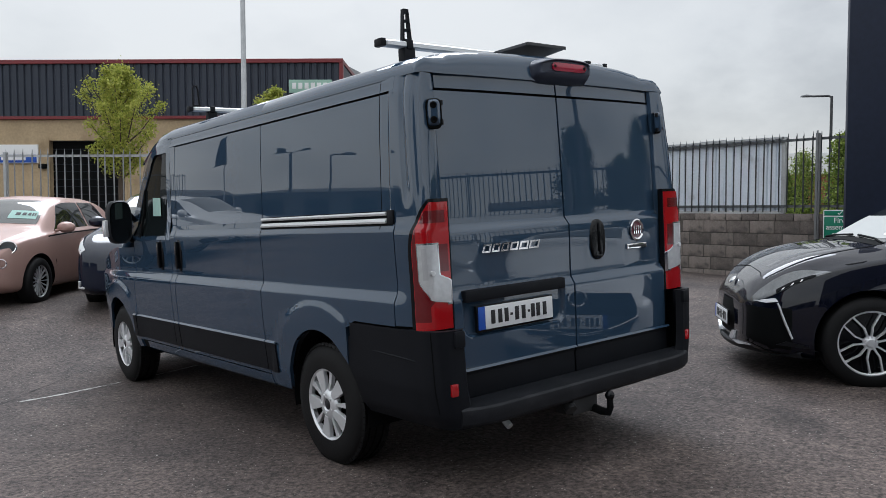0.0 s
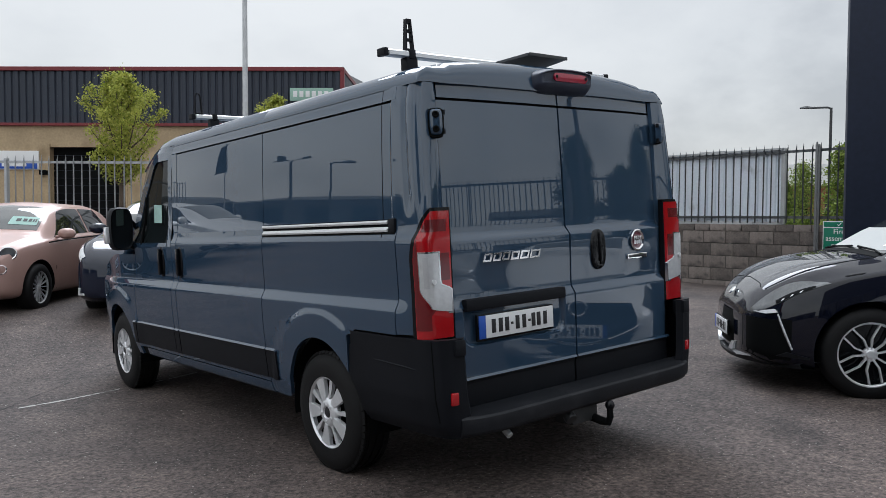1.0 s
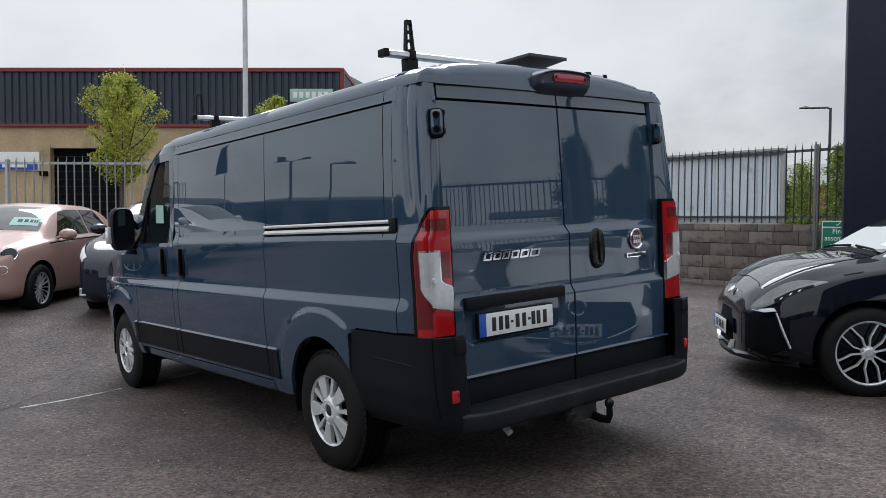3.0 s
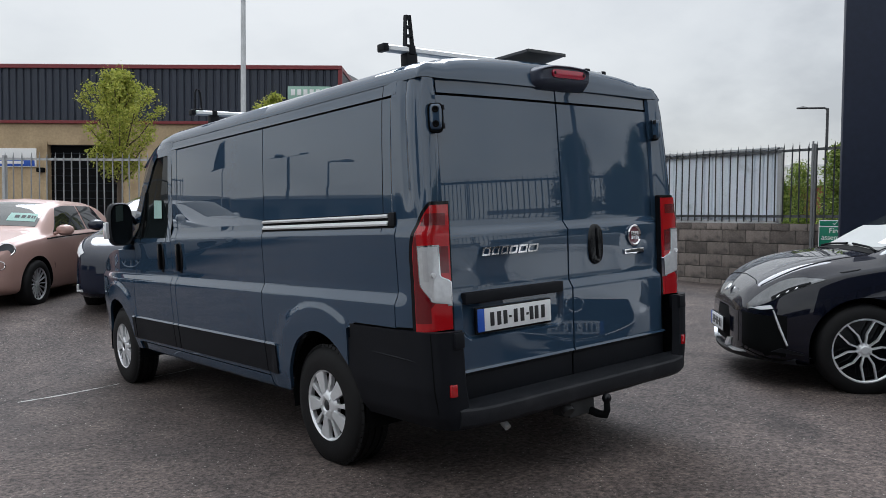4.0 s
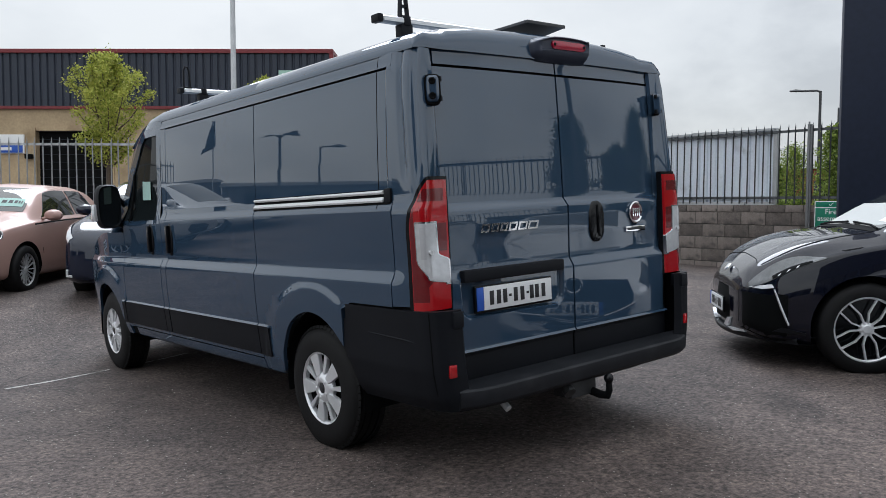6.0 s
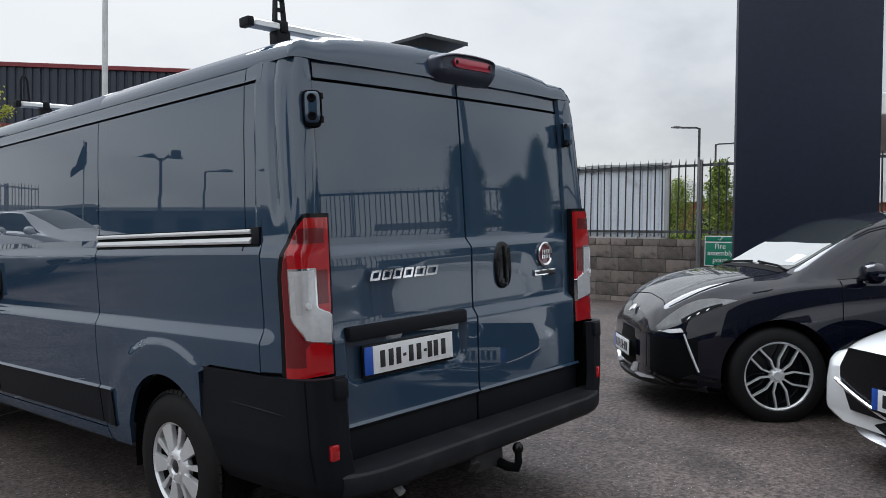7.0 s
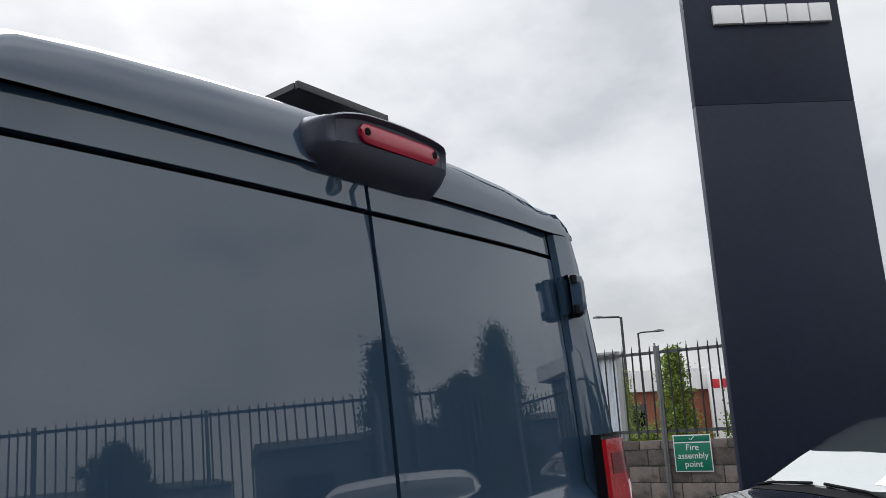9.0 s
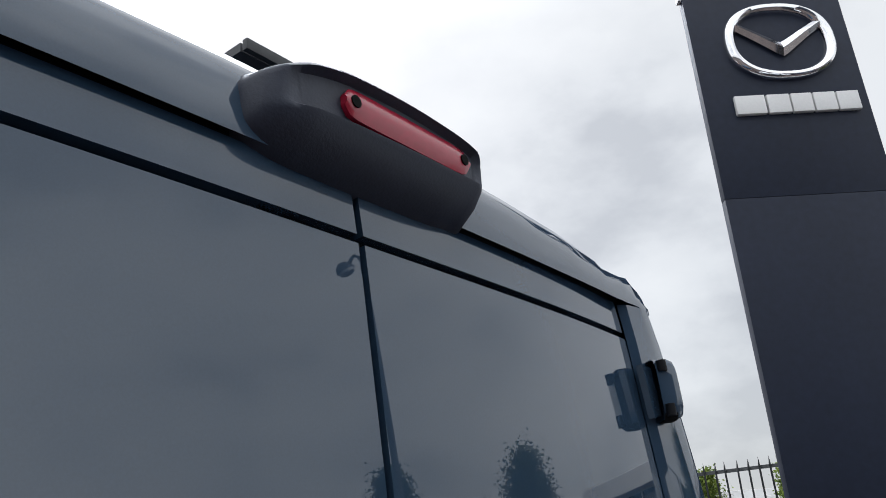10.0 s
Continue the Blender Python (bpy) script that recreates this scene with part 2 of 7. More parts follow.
def leaf_mat(name, a, b):
    m = bpy.data.materials.new(name)
    m.use_nodes = True
    nt = m.node_tree
    N, L = nt.nodes.new, nt.links.new
    p = nt.nodes["Principled BSDF"]
    p.inputs["Roughness"].default_value = 0.6
    p.inputs["Specular IOR Level"].default_value = 0.3
    g, r = N("ShaderNodeNewGeometry"), N("ShaderNodeValToRGB")
    r.color_ramp.elements[0].color, r.color_ramp.elements[1].color = (*a, 1), (*b, 1)
    L(g.outputs["Random Per Island"], r.inputs[0])
    L(r.outputs[0], p.inputs["Base Color"])
    t, mx = N("ShaderNodeBsdfTranslucent"), N("ShaderNodeMixShader")
    L(r.outputs[0], t.inputs["Color"])
    mx.inputs[0].default_value = 0.35
    L(p.outputs[0], mx.inputs[1])
    L(t.outputs[0], mx.inputs[2])
    L(mx.outputs[0], nt.nodes["Material Output"].inputs[0])
    return m


M_GRIT = leaf_mat("stone_grit", (0.10, 0.095, 0.09), (0.42, 0.40, 0.37))
M_LEAF = leaf_mat("spring_leaves", (0.22, 0.27, 0.035), (0.52, 0.52, 0.11))
M_LEAFDARK = leaf_mat("hedge_leaves", (0.08, 0.13, 0.025), (0.30, 0.37, 0.07))
M_LEAFDEEP = leaf_mat("dark_leaves", (0.05, 0.07, 0.03), (0.12, 0.15, 0.06))
M_SHED = mat("grey_shed_cladding", (0.085, 0.095, 0.11), 0.6, 0, 0.15, 0.8, 20)
M_OFFWHITE = mat("off_white_sheet", (0.40, 0.41, 0.40), 0.7, 0, 0.05)
M_PALE = mat("dull_steel_pale", (0.085, 0.09, 0.095), 0.55, 0.3, 0.25, 7, 90)

# ---- mesh helpers ----


def finish(name, bm, m, smooth=True, sharp=38):
    bmesh.ops.recalc_face_normals(bm, faces=bm.faces)
    me = bpy.data.meshes.new(name)
    bm.to_mesh(me)
    bm.free()
    me.materials.append(m)
    if smooth:
        me.shade_smooth()
        me.set_sharp_from_angle(angle=radians(sharp))
    return me


def part(name, bm, m, parent=None, label="", smooth=True, at=None, sharp=38):
    """Links a bmesh as one mesh object under a thing or a part."""
    ob = new(name, finish(name, bm, m, smooth, sharp))
    ob.parent = parent
    if at is not None:
        ob.matrix_basis = at
    return tagged(ob, label)


def thing(name, m, label, category, group="", kind=""):
    ob = new(name)
    ob.empty_display_size = 0.2
    ob.matrix_basis = m
    return tagged(ob, label, category, group, kind)


def solo(name, bm, m, label, category, group="", kind="", at=None, smooth=True):
    ob = new(name, finish(name, bm, m, smooth))
    if at is not None:
        ob.matrix_basis = at
    return tagged(ob, label, category, group, kind)


def box(bm, x0, x1, y0, y1, z0, z1, bevel=0.0, m=None):
    r = bmesh.ops.create_cube(bm, size=1)
    vs = r["verts"]
    for v in vs:
        v.co = Vector(((x0 + x1) / 2 + v.co.x * (x1 - x0), (y0 + y1) / 2 + v.co.y * (y1 - y0), (z0 + z1) / 2 + v.co.z * (z1 - z0)))
    if bevel:
        es = list({e for v in vs for e in v.link_edges})
        got = bmesh.ops.bevel(bm, geom=es, offset=bevel, segments=2, affect="EDGES", profile=0.6)
        vs = [v for v in got["verts"]] + [v for v in vs if v.is_valid]
        vs = list(set(vs))
    if m is not None:
        bmesh.ops.transform(bm, matrix=m, verts=vs)
    return vs


def grid(bm, pts):
    """A sheet of quads over rows of points."""
    vs = [[bm.verts.new(p) for p in row] for row in pts]
    for a, b in zip(vs, vs[1:]):
        for i in range(len(a) - 1):
            bm.faces.new((a[i], a[i + 1], b[i + 1], b[i]))
    return vs


def sheet(fn, us, vs, skirt, lip=0.004):
    """A pressed panel: a sheet over fn(u, v) with a rounded edge turned in by the vector skirt (or a function of u, v)."""
    bm = bmesh.new()
    rows = [[Vector(fn(u, v)) for v in vs] for u in us]
    nu, nv = len(us), len(vs)
    g = grid(bm, rows)
    ring = [(i, 0) for i in range(nu)] + [(nu - 1, j) for j in range(1, nv)] + [(i, nv - 1) for i in range(nu - 2, -1, -1)] + [(0, j) for j in range(nv - 2, 0, -1)]
    loop = []
    for i, j in ring:
        s = Vector(skirt(us[i], vs[j]) if callable(skirt) else skirt)
        loop.append((g[i][j], bm.verts.new(rows[i][j] + s)))
    for k in range(len(loop)):
        (a, b), (c, d) = loop[k], loop[(k + 1) % len(loop)]
        bm.faces.new((a, c, d, b))
    return bm


def extrude_poly(bm, poly, depth):
    """A flat polygon of 3D points made solid along the vector depth."""
    d = Vector(depth)
    a = [bm.verts.new(Vector(p)) for p in poly]
    b = [bm.verts.new(Vector(p) + d) for p in poly]
    bm.faces.new(a)
    bm.faces.new(b[::-1])
    n = len(a)
    for i in range(n):
        bm.faces.new((a[i], b[i], b[(i + 1) % n], a[(i + 1) % n]))


def lathe(bm, profile, n=32, m=None, close=False, square=2.0):
    """Turns (radius, height) pairs about z; square: 2 is round, more is a rounded square."""
    rings = []
    for r, h in profile:
        if r < 1e-5:
            rings.append([bm.verts.new((0, 0, h))])
        else:
            ring = []
            for i in range(n):
                c, d = math.cos(2 * math.pi * i / n), math.sin(2 * math.pi * i / n)
                q = r / (abs(c) ** square + abs(d) ** square) ** (1 / square)
                ring.append(bm.verts.new((q * c, q * d, h)))
            rings.append(ring)
    pairs = list(zip(rings, rings[1:]))
    if close:
        pairs.append((rings[-1], rings[0]))
    for a, b in pairs:
        for i in range(n):
            j = (i + 1) % n
            if len(a) == 1 and len(b) == 1:
                continue
            if len(a) == 1:
                bm.faces.new((a[0], b[i], b[j]))
            elif len(b) == 1:
                bm.faces.new((a[i], a[j], b[0]))
            else:
                bm.faces.new((a[i], a[j], b[j], b[i]))
    if m is not None:
        bmesh.ops.transform(bm, matrix=m, verts=[v for ring in rings for v in ring])


def tube(bm, pts, radius, n=8, caps=True):
    """A round bar along points; radius: a number or one for each point."""
    pts = [Vector(p) for p in pts]
    rad = radius if isinstance(radius, (list, tuple)) else [radius] * len(pts)
    rings, ref = [], Vector((0.137, 0.271, 0.953))
    for i, p in enumerate(pts):
        d = (pts[min(i + 1, len(pts) - 1)] - pts[max(i - 1, 0)]).normalized()
        if abs(d.dot(ref)) > 0.9:
            ref = Vector((0.9, 0.3, 0.1))
        u = d.cross(ref).normalized()
        w = d.cross(u)
        rings.append([bm.verts.new(p + rad[i] * (u * math.cos(2 * math.pi * k / n) + w * math.sin(2 * math.pi * k / n))) for k in range(n)])
    for a, b in zip(rings, rings[1:]):
        for k in range(n):
            bm.faces.new((a[k], a[(k + 1) % n], b[(k + 1) % n], b[k]))
    if caps:
        bm.faces.new(rings[0][::-1])
        bm.faces.new(rings[-1])


def lin(a, b, n):
    return [a + (b - a) * i / (n - 1) for i in range(n)]


def step01(a, b, x):
    t = min(1.0, max(0.0, (x - a) / (b - a)))
    return t * t * (3 - 2 * t)


def spline(knots, values, x):
    """A smooth curve through values at knots (monotone between them)."""
    k, v = np.asarray(knots, float), np.asarray(values, float)
    d = np.diff(v) / np.diff(k)
    m = np.zeros(len(v))
    m[1:-1] = np.where(d[:-1] * d[1:] > 0, 2 * d[:-1] * d[1:] / (d[:-1] + d[1:] + 1e-12), 0)
    m[0], m[-1] = d[0], d[-1]
    i = int(min(max(np.searchsorted(k, x) - 1, 0), len(k) - 2))
    h = k[i + 1] - k[i]
    t = (x - k[i]) / h
    return (2 * t**3 - 3 * t**2 + 1) * v[i] + (t**3 - 2 * t**2 + t) * h * m[i] + (-2 * t**3 + 3 * t**2) * v[i + 1] + (t**3 - t**2) * h * m[i + 1]



def lettering(name, text, size, m, parent, at, depth=0.002):
    cu = bpy.data.curves.new(name, "FONT")
    cu.body, cu.size, cu.extrude, cu.align_x, cu.align_y = text, size, depth, "CENTER", "CENTER"
    ob = new(name, cu)
    ob.parent = parent
    ob.matrix_basis = at
    cu.materials.append(m)
    return ob


# ---- ground ----


def ground_z(x, y):
    """Height of the yard: a slight fall, a shallow dip beside the front of the van, and a rise towards the parked row."""
    dip = -0.17 * math.exp(-(((y - 4.6) / 3.2) ** 2)) * math.exp(-(((x + 1.2) / 2.5) ** 2))
    rise = 0.20 * step01(5.0, 8.4, y) * (1 - 0.5 * step01(3.0, 9.0, x))
    return 0.015 * max(-12.0, min(12.0, x)) + dip + rise


def build_ground():
    near = [i * 0.3 for i in range(-34, 45)]
    far = [(14, 3), (20, 5), (35, 12), (70, 40), (150, 150), (500, 600)]
    right = [13.5 + v for v in (1, 3, 6, 12, 25, 60, 150, 400, 1200)]
    left = [-10.5 - v for v in (1200, 400, 150, 60, 25, 12, 6, 3, 1)]
    xs = left + near + right
    bm = bmesh.new()
    grid(bm, [[(x, y, ground_z(x, y)) for y in xs] for x in xs])
    solo("ground", bm, M_ASPHALT, "worn dark grey-brown asphalt yard with pale grit", "ground", kind="structure")


build_ground()

# ---- the van ----
# The van's own axes: x to its right, y ahead, z up; its rear step is near y = -0.1.
VAN = Matrix(((0.99919, 0.0, -0.04013, 0), (0.00133, 0.99945, 0.0331, 0), (0.04011, -0.03313, 0.99865, 0), (0, 0, 0, 1)))
AX_R, AX_F, WHEEL_R = 1.015, 4.465, 0.335
SIDE_Z = [0.34, 0.37, 0.42, 0.47, 0.60, 0.66, 0.80, 0.925, 0.944, 0.950, 0.993, 0.999, 1.03, 1.27, 1.286, 1.292, 1.324, 1.330, 1.36, 1.55, 1.75, 1.93, 1.955, 1.965, 2.01, 2.03]
SIDE_W = [0.955, 0.975, 0.990, 1.000, 1.010, 1.020, 1.028, 1.030, 1.029, 1.0275, 1.0055, 1.004, 1.003, 1.010, 1.010, 1.0085, 0.9955, 0.994, 0.993, 0.988, 0.980, 0.969, 0.967, 0.962, 0.954, 0.948]


def side_w(y, z):
    """Half width of the body at y and height z."""
    w = float(np.interp(z, SIDE_Z, SIDE_W))
    # flared arches
    for ay in (AX_R, AX_F):
        d = math.hypot((y - ay) / 0.60, (z - 0.33) / 0.60)
        w += 0.014 * step01(0.985, 0.945, d) * step01(0.0, 0.4, z)
    # cab narrows towards the nose
    w -= 0.10 * step01(4.3, 5.3, y) ** 1.5 + 0.30 * step01(5.0, 5.46, y) ** 2
    if z > 1.33:
        w -= 0.007 * step01(0.300, 0.318, y) * step01(1.335, 1.345, z)
    if z > 1.30:
        w -= 0.02 * step01(3.2, 4.3, y) + 0.10 * step01(3.3, 4.9, y) * step01(1.3, 2.0, z)
    return w


def side(y, z, off=0.0, s=-1):
    return Vector((s * (side_w(y, z) + off), y, z))


def arch_z(y, ay, low):
    """Lower edge of a panel that is cut by a wheel arch."""
    a, b = 0.385, 0.425
    t = (y - ay) / a
    return max(low, 0.335 + b * math.sqrt(1 - t * t)) if abs(t) < 1 else low


def side_panel(name, parent, y0, y1, low, high, s=-1, ny=14, off=0.0, m=None, label="", nz=26, more=()):
    """A body panel on the van's side; low and high: heights, or functions of y."""
    lo = low if callable(low) else (lambda y: low)
    hi = high if callable(high) else (lambda y: high)
    ys = sorted(set(lin(y0, y1, ny)) | set(more))
    ts = lin(0, 1, nz)
    if hi(y0) > 1.1 and max(lo(y) for y in ys) < 0.86:
        # levels above the arches keep their height from end to end
        ups = sorted(set(lin(0.86, hi(y0), max(24, nz * 2 // 3))) | {z for z in SIDE_Z if 0.87 < z < hi(y0) - 0.01})
        ts = [("low", k / 8) for k in range(8)] + [("up", (z - 0.86) / (hi(y0) - 0.86)) for z in ups]

    def fn(y, t):
        a, b = lo(y), hi(y)
        if isinstance(t, tuple):
            z = a + (0.86 - a) * t[1] if t[0] == "low" else 0.86 + (b - 0.86) * t[1]
        else:
            z = a + (b - a) * t
        return side(y, z, off, s)

    bm = sheet(fn, ys, ts, (-s * 0.022, 0, 0))
    return part(name, bm, m or M_PAINT, parent, label, sharp=60)


def van_wheel(parent, y, s):
    w = thing("wheel", pose(s * 0.885, y, WHEEL_R, 0, 90 * s, 0), "", "")
    w.parent = parent
    bm = bmesh.new()
    W, Ro = 0.108, WHEEL_R
    prof = [(0.195, -W + 0.03), (0.20, -W), (0.25, -W - 0.004), (0.30, -W + 0.004), (0.322, -W + 0.018), (Ro - 0.004, -W + 0.035), (Ro, -W + 0.05)]
    for g in (-0.045, 0.0, 0.045):
        prof += [(Ro, g - 0.007), (Ro - 0.009, g - 0.005), (Ro - 0.009, g + 0.005), (Ro, g + 0.007)]
    prof += [(Ro, W - 0.05), (Ro - 0.004, W - 0.035), (0.322, W - 0.018), (0.30, W - 0.004), (0.25, W + 0.004), (0.20, W), (0.195, W - 0.03), (0.15, 0.02), (0.15, -0.04)]
    lathe(bm, prof, 56, close=True)
    # shoulder blocks
    for k in range(56):
        a = 2 * math.pi * k / 56
        for side_h in (-1, 1):
            box(bm, -0.009, 0.009, -0.016, 0.016, -0.012, 0.012, 0, Matrix.Rotation(a, 4, "Z") @ Matrix.Translation((Ro - 0.006, 0, side_h * (W - 0.034))) @ Matrix.Rotation(side_h * 0.5, 4, "Y"))
    part("tyre", bm, M_RUBBER, w)
    bm = bmesh.new()
    lathe(bm, [(0.0, 0.045), (0.10, 0.045), (0.185, 0.05), (0.197, 0.075), (0.197, 0.03), (0.0, 0.0)], 40)
    part("steel_rim", bm, M_GAP, w)
    cap = bmesh.new()
    lathe(cap, [(0.186, 0.070), (0.205, 0.078), (0.212, 0.090), (0.208, 0.102), (0.196, 0.104), (0.186, 0.094)], 48, close=True)
    lathe(cap, [(0.0, 0.098), (0.032, 0.098), (0.037, 0.108), (0.055, 0.108), (0.075, 0.100), (0.088, 0.086), (0.088, 0.066), (0.0, 0.060)], 40)
    hub = part("hubcap", cap, M_MACHINED, w, "silver plastic hubcap with broad petals and narrow spokes")
    # five broad petals with a narrow spoke between each pair
    for nm, half, r0, zz, shift in (("petal", 0.245, 0.072, 0.099, 0.0), ("spoke", 0.085, 0.080, 0.094, math.pi / 5)):
        sp = bmesh.new()
        pts = [(r0, -half * 1.15), (0.13, -half), (0.199, -half * 0.96), (0.202, -half * 0.32), (0.202, half * 0.32), (0.199, half * 0.96), (0.13, half), (r0, half * 1.15)]
        extrude_poly(sp, [(r * math.cos(a), r * math.sin(a), zz + 0.006 * (r < 0.1)) for r, a in pts], (0, 0, -0.024))
        bmesh.ops.bevel(sp, geom=sp.edges[:], offset=0.003, segments=2, affect="EDGES")
        me = finish(nm, sp, M_MACHINED)
        for k in range(5):
            ob = new(nm, me)
            ob.parent = hub
            ob.matrix_basis = Matrix.Rotation(2 * math.pi * (k + 0.32) / 5 + shift, 4, "Z")
    for k in range(5):
        bm = bmesh.new()
        lathe(bm, [(0.0, 0.112), (0.008, 0.111), (0.011, 0.106), (0.011, 0.09)], 12, Matrix.Rotation(2 * math.pi * (k + 0.32) / 5, 4, "Z") @ Matrix.Translation((0.052, 0, 0)))
        part("lug_cap", bm, M_MACHINED, hub)
    bm = bmesh.new()
    lathe(bm, [(0.0, 0.104), (0.024, 0.104), (0.030, 0.100)], 24)
    part("hub_badge", bm, M_INK, hub)
    return w


def tail_lamp(parent, s):
    """Tall lamp wrapped round the rear corner."""
    def plan(u, z, off):
        w = side_w(0.3, z) + (side_w(0.3, max(z, 1.02)) - side_w(0.3, z)) * min(1.0, u / 0.3)
        us = (0, 0.25, 0.5, 0.75, 1.0)
        dx = float(spline(us, (0.0, 0.004, 0.014, 0.050, w - 0.846), u))
        yy = float(spline(us, (0.264, 0.180, 0.105, 0.068, 0.064), u))
        full = (0.036 if s > 0 else 0.008) * math.sin(math.pi * u)
        return Vector((s * (w - dx + full + off * (1 - 0.7 * u)), yy - off * (0.25 + 0.75 * u), z))

    lamp = thing("tail_lamp", Matrix(), "", "")
    lamp.parent = parent
    B, T = 0.826, 1.425

    def left_edge(z):
        k = min(1.0, max(0.0, (z - 1.165) / (T + 0.010 - 1.165)))
        return 0.36 + 0.46 * (1 - (1 - k ** 2.0) ** 0.72)

    def patch(name, zs, ul, ur, off, m, label=""):
        def fn(z, t):
            a, b = ul(z), ur(z)
            return plan(a + (b - a) * t, z, off)
        part(name, sheet(fn, zs, lin(0, 1, 15), (-s * 0.02, 0.02, 0)), m, lamp, label)

    patch("surround", [B - 0.006 + (T + 0.014 - B) * (1 - (1 - k) ** 1.7) for k in lin(0, 1, 40)], lambda z: left_edge(z) - 0.05, lambda z: 1.015, 0.008, M_GLOSSBLACK)
    def clear_left(z):
        return 0.52 + 0.23 * step01(1.06, 0.955, z) + 0.22 * step01(0.965, 0.945, z)

    def clear_right(z):
        return 0.865 + 0.12 * step01(1.085, 1.050, z)

    def inner_left(z):
        return left_edge(z) + 0.03

    patch("lens_body", [B + (T - 0.008 - B) * (1 - (1 - k) ** 1.7) for k in lin(0, 1, 48)], inner_left, lambda z: 0.995, 0.0165, M_RED, "glossy red lens")
    patch("side_lens", lin(0.865, 1.30, 20), lambda z: inner_left(z) + 0.01, lambda z: clear_left(min(z, 1.2)) - 0.03 if z > 0.95 else 0.72, 0.0185, M_REDDEEP, "deep red lens")
    patch("inner_red_lens", lin(1.095, 1.222, 8), lambda z: 0.885, lambda z: 0.975, 0.0185, M_REDDEEP)
    patch("clear_frame", lin(0.938, 1.230, 32), lambda z: clear_left(z) - 0.022, lambda z: clear_right(z) + 0.016, 0.0190, M_CHROME)
    patch("clear_lens", lin(0.946, 1.222, 30), clear_left, clear_right, 0.0205, M_CLEAR, "clear reversing lens")
    patch("clear_core", lin(1.06, 1.205, 8), lambda z: 0.60, lambda z: 0.70, 0.0225, M_SILVER)
    patch("upper_lens", lin(1.322, 1.378, 8), lambda z: inner_left(z) + 0.03, lambda z: 0.95, 0.0185, M_REDDEEP)
    bm = bmesh.new()
    for zc in (1.09,):
        p = plan(0.78, zc, 0.020)
        lathe(bm, [(0.0, 0.010), (0.012, 0.010), (0.012, 0.0)], 12, Matrix.Translation(p) @ Matrix.Rotation(math.pi / 2, 4, "X"))
    part("bulb", bm, M_ALU, lamp)
    return lamp


DOOR_Z = [0.47, 0.62, 0.944, 0.950, 0.986, 0.992, 1.02, 1.262, 1.268, 1.306, 1.312, 1.36, 1.60, 1.90, 1.93, 2.02]
DOOR_Y = [0.050, 0.045, 0.040, 0.0415, 0.064, 0.0655, 0.067, 0.061, 0.0625, 0.0925, 0.094, 0.095, 0.100, 0.112, 0.113, 0.120]


def door_y(z):
    return float(np.interp(z, DOOR_Z, DOOR_Y))


